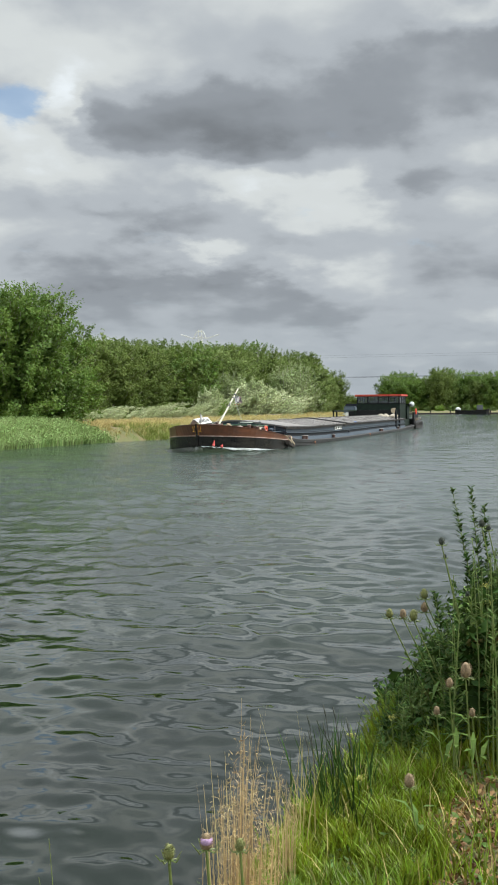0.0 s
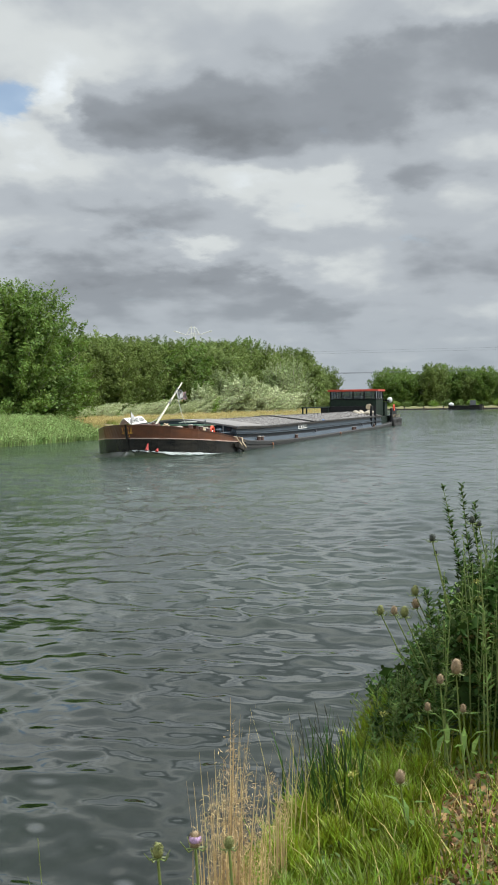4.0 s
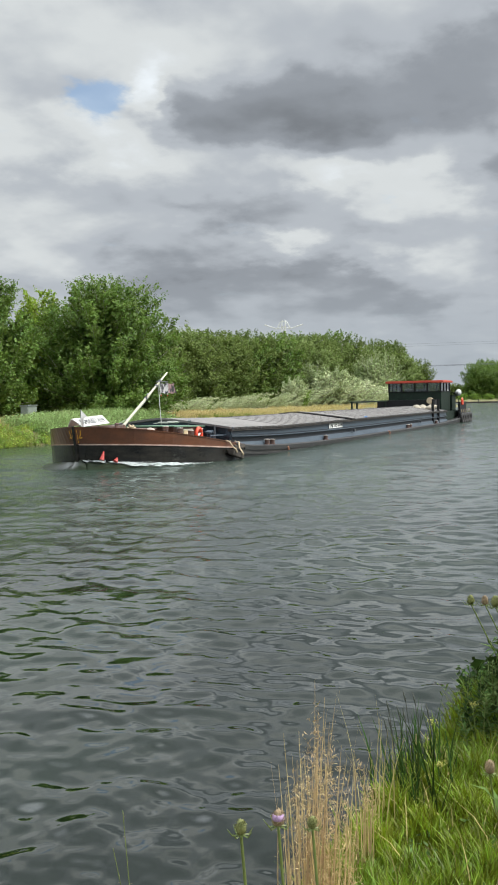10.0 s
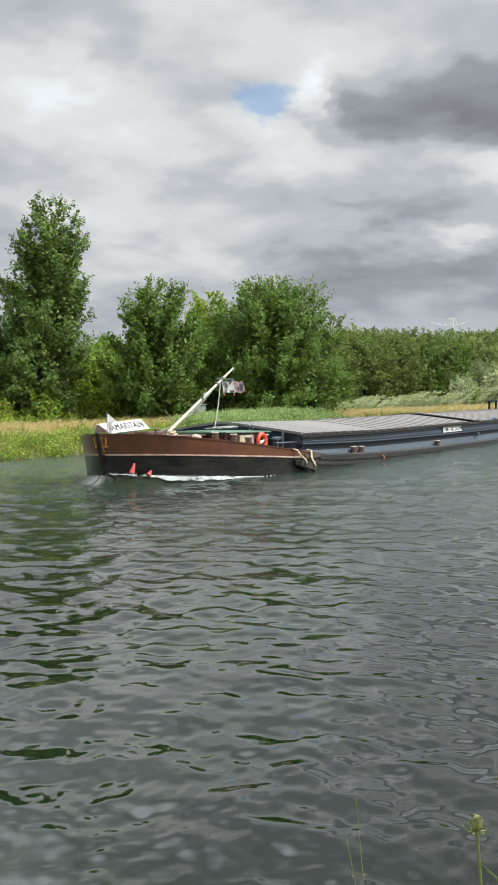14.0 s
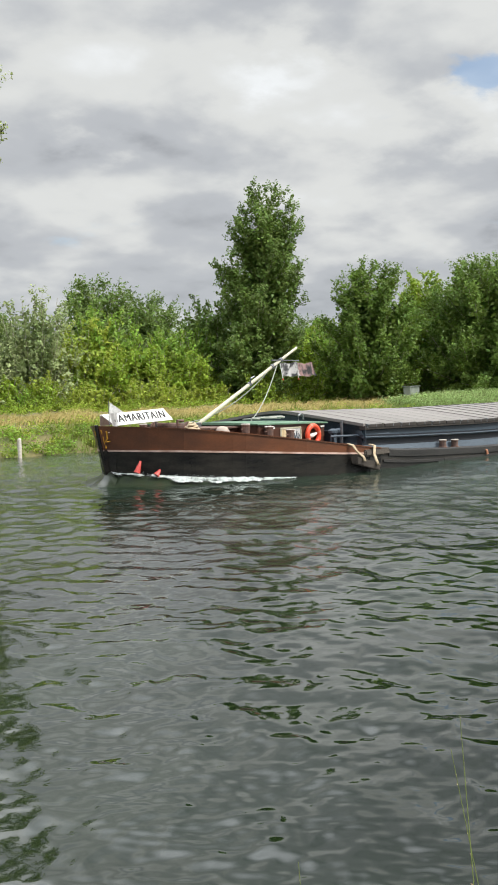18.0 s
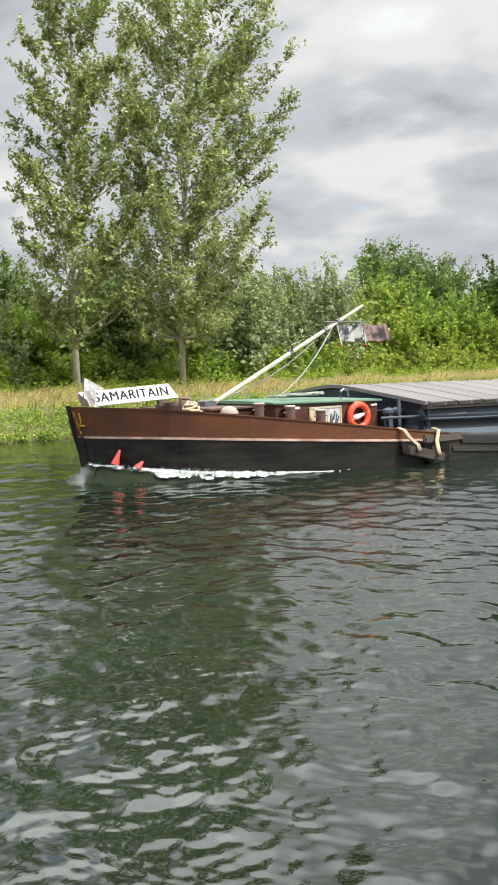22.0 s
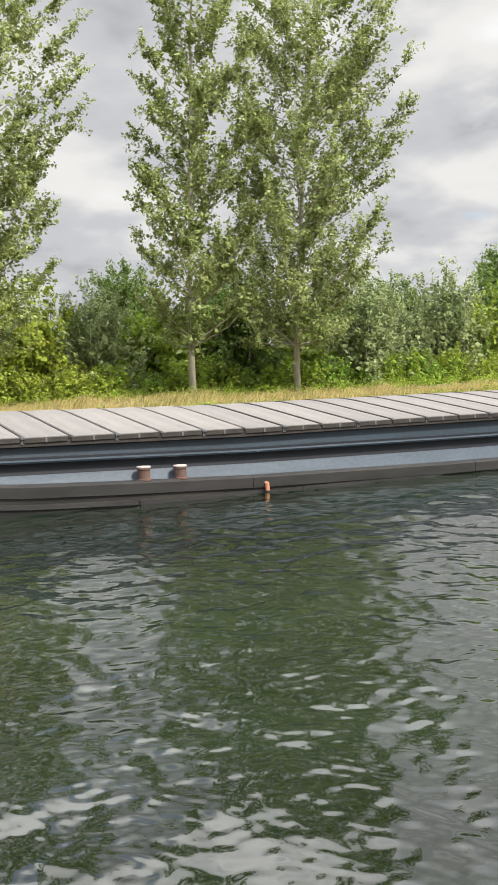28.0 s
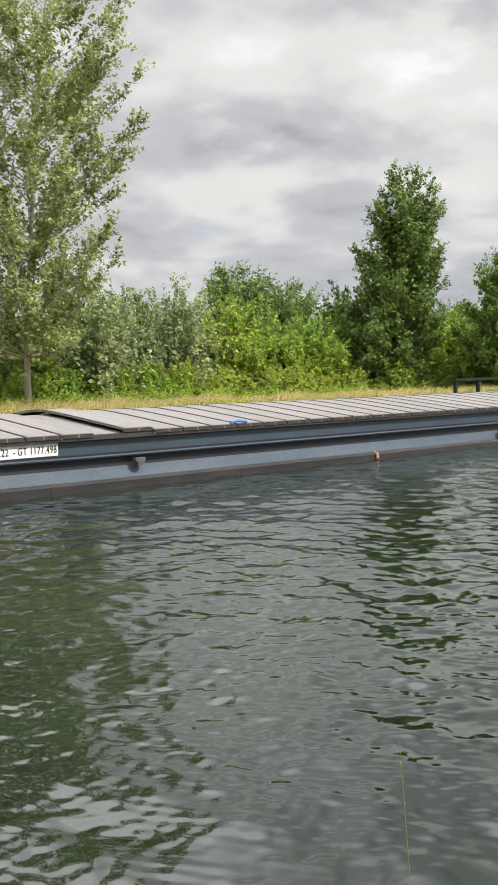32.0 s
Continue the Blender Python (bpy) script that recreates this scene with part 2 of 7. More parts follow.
def water_material(name="canal_water", clear=(0.0030, 0.0070, 0.0028, 1), silty=(0.0080, 0.0165, 0.0075, 1), stirred=0.0):
    """Clear-topped, silty water; the mesh carries the waves and this the small ripples on them."""
    m = bpy.data.materials.new(name)
    m.use_nodes = True
    nt = m.node_tree
    N, L = nt.nodes.new, nt.links.new
    bs = nt.nodes["Principled BSDF"]
    bs.inputs["Roughness"].default_value, bs.inputs["IOR"].default_value = 0.03, 1.52
    bs.inputs["Specular IOR Level"].default_value = 0.72
    co = N("ShaderNodeTexCoord")

    def waves(scale, stretch, turn, detail, r, distortion=0.3):
        mp = N("ShaderNodeMapping")
        mp.inputs["Scale"].default_value = (stretch, 1, 1)
        mp.inputs["Rotation"].default_value = (0, 0, radians(turn))
        L(co.outputs["Object"], mp.inputs[0])
        n = N("ShaderNodeTexNoise")
        n.inputs["Scale"].default_value, n.inputs["Detail"].default_value = scale, detail
        n.inputs["Roughness"].default_value, n.inputs["Distortion"].default_value = r, distortion
        L(mp.outputs[0], n.inputs["Vector"])
        return n.outputs["Fac"]

    def scaled(v, k):
        n = N("ShaderNodeMath")
        n.operation = "MULTIPLY"
        L(v, n.inputs[0])
        if isinstance(k, float):
            n.inputs[1].default_value = k
        else:
            L(k, n.inputs[1])
        return n.outputs[0]

    def span(v, lo, hi, out_lo, out_hi):
        n = N("ShaderNodeMapRange")
        n.interpolation_type = "SMOOTHSTEP"
        n.inputs[1].default_value, n.inputs[2].default_value, n.inputs[3].default_value, n.inputs[4].default_value = lo, hi, out_lo, out_hi
        L(v, n.inputs[0])
        return n.outputs[0]

    # small ripples in patches of stronger and weaker breeze, calmest under the near bank
    patch = span(waves(0.10, 0.5, 10, 2.0, 0.5), 0.36, 0.64, 0.55, 1.2)
    sp = N("ShaderNodeSeparateXYZ")
    L(co.outputs["Object"], sp.inputs[0])
    open_reach = scaled(span(sp.outputs[1], 2.0, 13.0, RIPPLE_LEE, 1.0), span(sp.outputs[0], 4.0, 40.0, 0.28, 3.0))
    L(span(sp.outputs[0], 18.0, 60.0, 0.025 + stirred, 0.10 + stirred), bs.inputs["Roughness"])
    ad = N("ShaderNodeMath")
    L(scaled(waves(7.5, 0.9, 35, 2.0, 0.5, 0.5), 0.022), ad.inputs[0]), L(scaled(waves(17.0, 0.9, 10, 1.0, 0.4, 0.2), 0.0035), ad.inputs[1])
    b = N("ShaderNodeBump")
    b.inputs["Strength"].default_value, b.inputs["Distance"].default_value = 1.0, 1.0
    L(scaled(ad.outputs[0], scaled(patch, open_reach)), b.inputs["Height"])
    L(b.outputs[0], bs.inputs["Normal"])
    # stirred-up silt in slow clouds
    silt = N("ShaderNodeMix")
    silt.data_type = "RGBA"
    L(span(waves(0.16, 0.6, -12, 3.0, 0.55), 0.35, 0.65, 0.0, 1.0), silt.inputs[0])
    silt.inputs[6].default_value, silt.inputs[7].default_value = clear, silty
    # body colour paler and greener in the windy reach, standing in for reflected sky
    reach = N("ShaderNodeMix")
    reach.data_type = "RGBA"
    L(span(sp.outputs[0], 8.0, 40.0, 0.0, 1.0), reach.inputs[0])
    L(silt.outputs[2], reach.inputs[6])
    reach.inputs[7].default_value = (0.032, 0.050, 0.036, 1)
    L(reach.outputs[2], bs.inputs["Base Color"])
    return m


RIPPLE_LEE = 0.16
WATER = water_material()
SWELL = water_material("swell_water", (0.014, 0.021, 0.010, 1), (0.024, 0.034, 0.018, 1), 0.25)
SOIL = material("bank_soil", (0.165, 0.125, 0.058), 0.95, second=(0.10, 0.12, 0.035), scale=0.7, fine=14, bump=0.03)
GRASS = material("fresh_grass", (0.235, 0.285, 0.016), 0.5, second=(0.10, 0.15, 0.012), scale=1.6, spread=0.55, island=True, translucent=0.35, spec=0.3)
DRY = material("dry_grass", (0.50, 0.39, 0.17), 0.8, second=(0.42, 0.365, 0.14), scale=0.18, spread=0.10, island=True, translucent=0.3, spec=0.1)
HERB = material("bank_herb", (0.17, 0.24, 0.045), 0.6, second=(0.24, 0.26, 0.06), scale=0.25, spread=0.22, island=True, translucent=0.35, spec=0.15)
STRAW = material("straw_stalk", (0.56, 0.42, 0.22), 0.7, second=(0.42, 0.29, 0.14), scale=5, spread=0.25, island=True, translucent=0.2, spec=0.2)
REED = material("reed_blade", (0.31, 0.40, 0.15), 0.6, second=(0.23, 0.32, 0.10), scale=0.6, spread=0.42, island=True, translucent=0.35, spec=0.2)
LEAF_MID = material("leaf_green", (0.275, 0.390, 0.056), 0.5, second=(0.179, 0.282, 0.044), scale=0.35, spread=0.40, island=True, translucent=0.36, spec=0.2)
LEAF_DARK = material("leaf_dark", (0.176, 0.254, 0.058), 0.5, second=(0.124, 0.189, 0.044), scale=0.35, spread=0.34, island=True, translucent=0.32, spec=0.2)
LEAF_LIGHT = material("leaf_light", (0.319, 0.413, 0.050), 0.5, second=(0.231, 0.325, 0.040), scale=0.35, spread=0.34, island=True, translucent=0.40, spec=0.2)
LEAF_YELLOW = material("leaf_yellowish", (0.420, 0.465, 0.075), 0.5, second=(0.285, 0.360, 0.052), scale=0.35, spread=0.28, island=True, translucent=0.4, spec=0.2)
LEAF_POPLAR = material("leaf_poplar", (0.375, 0.415, 0.165), 0.45, second=(0.24, 0.29, 0.09), scale=0.3, spread=0.40, island=True, translucent=0.36, spec=0.3)
LEAF_BOUGH = material("leaf_bough", (0.167, 0.248, 0.041), 0.5, second=(0.104, 0.174, 0.031), scale=0.35, spread=0.30, island=True, translucent=0.36, spec=0.25)
LEAF_OLIVE = material("leaf_olive", (0.27, 0.33, 0.11), 0.55, second=(0.17, 0.235, 0.06), scale=0.3, spread=0.25, island=True, translucent=0.3, spec=0.15)
LEAF_PLUME = material("leaf_wind_willow", (0.64, 0.67, 0.40), 0.5, second=(0.34, 0.40, 0.19), scale=0.25, spread=0.3, island=True, translucent=0.3, spec=0.25)
LEAF_SILVER = material("leaf_silver_willow", (0.395, 0.445, 0.215), 0.55, second=(0.205, 0.265, 0.100), scale=0.3, spread=0.25, island=True, translucent=0.3, spec=0.2)
LEAF_WOOD = material("leaf_far_wood", (0.195, 0.250, 0.062), 0.6, second=(0.110, 0.155, 0.038), scale=0.12, spread=0.18, island=True, translucent=0.3, spec=0.12)
BARK = material("bark_grey", (0.50, 0.46, 0.385), 0.9, second=(0.27, 0.24, 0.19), scale=1.5, fine=14, bump=0.02, streak=(1, 1, 0.2))
STEM = material("plant_stem", (0.16, 0.20, 0.05), 0.6, spread=0.2, island=True)


# ---- mesh helpers ----
class Shape:
    """Vertices and faces gathered for one mesh."""

    def __init__(self):
        self.v, self.f = [], []

    def add(self, verts, faces):
        o = len(self.v)
        self.v += [tuple(p) for p in verts]
        self.f += [tuple(i + o for i in q) for q in faces]
        return self

    def box(self, x0, x1, y0, y1, z0, z1):
        v = [(x, y, z) for z in (z0, z1) for x, y in ((x0, y0), (x1, y0), (x1, y1), (x0, y1))]
        return self.add(v, [(3, 2, 1, 0), (4, 5, 6, 7), (0, 1, 5, 4), (1, 2, 6, 5), (2, 3, 7, 6), (3, 0, 4, 7)])

    def loft(self, rings, closed=True, caps=True):
        n = len(rings[0])
        v = [p for r in rings for p in r]
        f = []
        for i in range(len(rings) - 1):
            for j in range(n if closed else n - 1):
                k = (j + 1) % n
                f.append((i * n + j, i * n + k, (i + 1) * n + k, (i + 1) * n + j))
        if caps and closed:
            f += [tuple(range(n - 1, -1, -1)), tuple((len(rings) - 1) * n + j for j in range(n))]
        return self.add(v, f)

    def tube(self, path, radii, sides=8, caps=True):
        path = [Vector(p) for p in path]
        radii = [float(r) for r in (radii if isinstance(radii, (list, tuple)) else [radii] * len(path))]
        rings = []
        for i, p in enumerate(path):
            d = (path[min(i + 1, len(path) - 1)] - path[max(i - 1, 0)]).normalized()
            a = d.orthogonal().normalized() if abs(d.z) > 0.95 else d.cross(Vector((0, 0, 1))).normalized()
            b = d.cross(a)
            rings.append([p + radii[i] * (math.cos(s) * a + math.sin(s) * b) for s in (2 * math.pi * k / sides for k in range(sides))])
        return self.loft(rings, True, caps)

    def lathe(self, profile, centre=(0, 0, 0), sides=16):
        """profile: radius and height, from below upwards."""
        c = Vector(centre)
        rings = [[c + Vector((r * math.cos(a), r * math.sin(a), h)) for a in (2 * math.pi * k / sides for k in range(sides))] for r, h in profile]
        return self.loft(rings, True, True)

    def torus(self, centre, normal_y, R, r, n=28, m=12):
        c = Vector(centre)
        v, f = [], []
        for i in range(n):
            a = 2 * math.pi * i / n
            for j in range(m):
                b = 2 * math.pi * j / m
                q = R + r * math.cos(b)
                w = (q * math.cos(a), r * math.sin(b), q * math.sin(a)) if normal_y else (q * math.cos(a), q * math.sin(a), r * math.sin(b))
                v.append(c + Vector(w))
                f.append((i * m + j, i * m + (j + 1) % m, ((i + 1) % n) * m + (j + 1) % m, ((i + 1) % n) * m + j))
        return self.add(v, f)

    def mesh(self, name, mat, bevel=0.0, smooth=False):
        me = bpy.data.meshes.new(name)
        me.from_pydata(self.v, [], self.f)
        bm = bmesh.new()
        bm.from_mesh(me)
        bmesh.ops.recalc_face_normals(bm, faces=bm.faces)
        if bevel:
            edges = [e for e in bm.edges if len(e.link_faces) == 2 and e.calc_face_angle(0) > 0.6]
            bmesh.ops.bevel(bm, geom=edges, offset=bevel, segments=2, affect="EDGES", clamp_overlap=True)
        bm.to_mesh(me)
        bm.free()
        me.materials.append(mat)
        if smooth:
            me.polygons.foreach_set("use_smooth", [True] * len(me.polygons))
        return me


def part(name, shape, mat, parent, label="", bevel=0.0, smooth=False, at=None):
    """One mesh under a thing or under a part."""
    me = shape if isinstance(shape, bpy.types.Mesh) else shape.mesh(name, mat, bevel, smooth)
    ob = new(name, me)
    ob.parent = parent
    if at is not None:
        ob.matrix_basis = at
    return tagged(ob, label)


def thing(name, label, category, group="", kind="", shape=None, mat=None, at=None, bevel=0.0, smooth=False):
    """A top-level object: one mesh, or an Empty that carries parts."""
    ob = new(name, shape.mesh(name, mat, bevel, smooth) if isinstance(shape, Shape) else shape)
    if at is not None:
        ob.matrix_basis = at
    return tagged(ob, label, category, group, kind)


def raw_mesh(name, verts, faces, mat, smooth=False):
    """A large mesh from arrays; all faces have the same number of corners."""
    verts, faces = np.asarray(verts, np.float32), np.asarray(faces, np.int32)
    me = bpy.data.meshes.new(name)
    me.vertices.add(len(verts))
    me.vertices.foreach_set("co", verts.ravel())
    k = faces.shape[1]
    me.loops.add(faces.size)
    me.loops.foreach_set("vertex_index", faces.ravel())
    me.polygons.add(len(faces))
    me.polygons.foreach_set("loop_start", np.arange(len(faces), dtype=np.int32) * k)
    me.polygons.foreach_set("loop_total", np.full(len(faces), k, np.int32))
    if smooth:
        me.polygons.foreach_set("use_smooth", np.ones(len(faces), bool))
    me.update(calc_edges=True)
    me.validate()
    me.materials.append(mat)
    return me


def unit(a):
    return a / np.maximum(np.linalg.norm(a, axis=-1, keepdims=True), 1e-9)


def leaves(rng, centres, size, mat, name, aspect=0.55, out=None, wind=(0, 0, 0)):
    """Small kite-shaped leaves folded along the middle, one for each centre."""
    n = len(centres)
    along = unit(rng.normal(size=(n, 3)) * (1, 1, 0.7) + np.array(wind))
    face = 0.8 * rng.normal(size=(n, 3)) + (0, 0, 0.6)
    if out is not None:
        face = face + 1.1 * out
    side = unit(np.cross(along, face))
    up = np.cross(side, along)
    s = (size if np.isscalar(size) else np.asarray(size)[:, None]) * rng.uniform(0.6, 1.35, (n, 1))
    base, tip = centres - along * s * 0.5, centres + along * s * 0.5
    mid = centres - along * s * 0.08
    l, r = mid + side * s * aspect * 0.5 + up * s * 0.10, mid - side * s * aspect * 0.5 + up * s * 0.10
    v = np.stack([base, r, tip, l], 1).reshape(-1, 3)
    f = np.arange(4 * n).reshape(-1, 4)
    return raw_mesh(name, v, f, mat)


def blades(rng, roots, heights, width, lean, mat, name, segments=3, droop=0.35, head=None):
    """Curved grass blades, tapered to the tip, one for each root."""
    n = len(roots)
    turn = rng.uniform(0, 2 * np.pi, n)
    way = np.stack([np.cos(turn), np.sin(turn), 0 * turn], 1) * rng.uniform(0.1, 1.0, (n, 1)) * droop + np.array(lean)
    side = unit(np.stack([-np.sin(turn + rng.normal(0, 0.8, n)), np.cos(turn), 0 * turn], 1))
    rows = []
    for k in range(segments + 1):
        s = k / segments
        c = roots + heights[:, None] * (s * np.array((0, 0, 1)) * (1 - 0.25 * s * droop) + way * s**2)
        w = (width * (1 - s**1.6) + 0.0006)[:, None] if not np.isscalar(width) else width * (1 - s**1.6) + 0.0006
        rows.append(np.stack([c - side * w / 2, c + side * w / 2], 1))
    v = np.stack(rows, 1).reshape(-1, 3)
    m = 2 * (segments + 1)
    base = (np.arange(n) * m)[:, None]
    quads = np.concatenate([base + np.array([2 * k, 2 * k + 1, 2 * k + 3, 2 * k + 2]) for k in range(segments)])
    return raw_mesh(name, v, quads, mat)


# ---- the ground: one sheet with the canal cut into it ----
FAR_X = (-900, -60, 0, 25, 40, 55, 66, 80, 92, 120, 160, 230, 262, 290, 330, 420, 2500)
FAR_Y = (60, 41, 39.5, 38.3, 36.2, 34.8, 33.6, 32.0, 28.6, 27.0, 25.0, 24.5, 27, 34, 90, 320, 400)
NEAR_X = (-900, -30, -3, 2.5, 4.5, 6.5, 9, 14, 60, 300, 420, 2500)
NEAR_Y = (8, 3, 1.05, 0.95, 0.80, 0.45, -0.25, -1.6, -9, -45, -80, -900)
END_X = 356.0


def ground_height(x, y):
    far, near = np.interp(x, FAR_X, FAR_Y), np.interp(x, NEAR_X, NEAR_Y)

    def rise(d, top, reach, deep):
        s = np.clip(d / reach, 0, 1)
        return np.where(d > 0, top * (1 - (1 - s) ** 2), np.maximum(deep, 0.9 * d))

    z = rise(y - far, 1.25, 3.2, -2.2)
    z = np.maximum(z, rise(near + 0.75 - y, 1.08, 0.9, -2.2))
    z = np.maximum(z, rise(x - END_X, 1.0, 5.0, -2.2))
    land = z > 1.0
    bumps = 0.10 * np.sin(x * 0.31 + 1.3 * np.sin(y * 0.17)) * np.cos(y * 0.23 + 0.6)
    return z + np.where(land & (y > 20), bumps + np.clip((y - far - 6) * 0.025, 0, 0.7), np.where(land, 0.3 * bumps, 0))


def spread_lines(parts):
    return np.unique(np.concatenate([np.arange(a, b, s) for a, b, s in parts]))


def build_ground():
    xs = spread_lines([(-2500, -200, 150), (-200, -20, 6), (-20, 0, 1.0), (0, 12, 0.2), (12, 110, 1.2), (110, 340, 5), (340, 366, 2), (366, 700, 20), (700, 2600, 120)])
    ys = spread_lines([(-2500, -100, 150), (-100, -4, 4), (-4, 3, 0.2), (3, 24, 1.5), (24, 46, 0.5), (46, 90, 2), (90, 400, 15), (400, 2600, 120)])
    X, Y = np.meshgrid(xs, ys, indexing="ij")
    Z = ground_height(X, Y)
    near = (X > 0) & (X < 12) & (Y < 3)
    rng = np.random.default_rng(5)
    Z = Z + np.where(near, rng.normal(0, 0.012, Z.shape), 0)
    a, b = X.shape
    idx = np.arange(a * b).reshape(a, b)
    f = np.stack([idx[:-1, :-1], idx[1:, :-1], idx[1:, 1:], idx[:-1, 1:]], -1).reshape(-1, 4)
    me = raw_mesh("ground", np.stack([X, Y, Z], -1).reshape(-1, 3), f, SOIL, True)
    thing("ground", "grassy canal banks of bare soil and low turf", "ground", kind="structure", shape=me)


def wave_height(x, y, spacing):
    """Short crossing wind waves with a few longer ones under them; waves that the mesh is too coarse for are left out."""
    rng = np.random.default_rng(8)
    z = np.zeros_like(x)
    wind = radians(-48)
    for k in range(WAVES):
        long = 0.10 * 16.0 ** (k / (WAVES - 1.0)) * rng.uniform(0.92, 1.08)
        way = wind + rng.normal(0, 0.9 if long < 0.6 else 0.7)
        slope = SLOPE * (1.5 if long < 0.3 else 1.25 if long < 0.6 else 1.2 if long < 1.1 else 0.95)
        q = 2 * np.pi / long
        fit = np.clip((long / spacing - 2.5) / 2.0, 0, 1)
        # the waves come in groups
        group = 0.75 + 0.5 * np.sin(q * 0.13 * (x * math.cos(way + 0.6) + y * math.sin(way + 0.6)) + rng.uniform(0, 6.28))
        z += fit * group * slope / q * np.sin(q * (x * math.cos(way) + y * math.sin(way)) + rng.uniform(0, 6.28))
    for long, turn, slope in ((2.9, 24, 0.016), (4.1, 40, 0.012), (3.4, -20, 0.010)):
        q = 2 * np.pi / long
        z += slope / q * np.sin(q * (x * math.cos(radians(turn)) + y * math.sin(radians(turn))) + turn)
    return z


WAVES, SLOPE = 78, 0.022


def build_water():
    """One sheet of rings round the path, fine where the canal is seen and coarse behind."""
    rs = [0.4]
    while rs[-1] < 150:
        rs.append(rs[-1] + (0.2 if rs[-1] < 2 else 0.024 * max(1, rs[-1] / 5.5) ** 1.12))
    rs = np.array(rs + [175, 210, 260, 330, 420, 600, 900, 1400, 2600.0])
    az = np.radians(np.concatenate([np.arange(-24, 116, 0.22), np.arange(116, 336, 5.0)]))
    R, A = np.meshgrid(rs, az, indexing="ij")
    X, Y = -3.6 + R * np.sin(A), -0.8 + R * np.cos(A)
    gap = np.gradient(rs)[:, None] + 0 * A
    calm = np.interp(R, (110, 150), (1, 0)) * np.interp(np.degrees(A), (-24, -20, 112, 116), (0, 1, 1, 0)) * np.interp(X, (-4, 6, 26), (0.50, 0.78, 1.25))
    Z = wave_height(X, Y, np.maximum(gap, R * radians(0.22))) * calm
    a, b = X.shape
    idx = np.arange(a * b).reshape(a, b)
    nxt = np.roll(idx, -1, 1)
    f = np.stack([idx[:-1], nxt[:-1], nxt[1:], idx[1:]], -1).reshape(-1, 4)[:, ::-1]
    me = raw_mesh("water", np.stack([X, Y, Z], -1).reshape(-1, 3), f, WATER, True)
    return thing("water", "rippled grey-green canal water", "water", kind="structure", shape=me)


build_ground()
water = build_water()


# ---- trees ----
def crown_points(rng, clusters, radii, count):
    pick = rng.integers(0, len(clusters), count)
    d = unit(rng.normal(size=(count, 3)))
    r = rng.uniform(0, 1, (count, 1)) ** 0.45
    flat = np.array((1, 1, 0.72))
    p = clusters[pick] + d * r * radii[pick][:, None] * flat
    return p, d


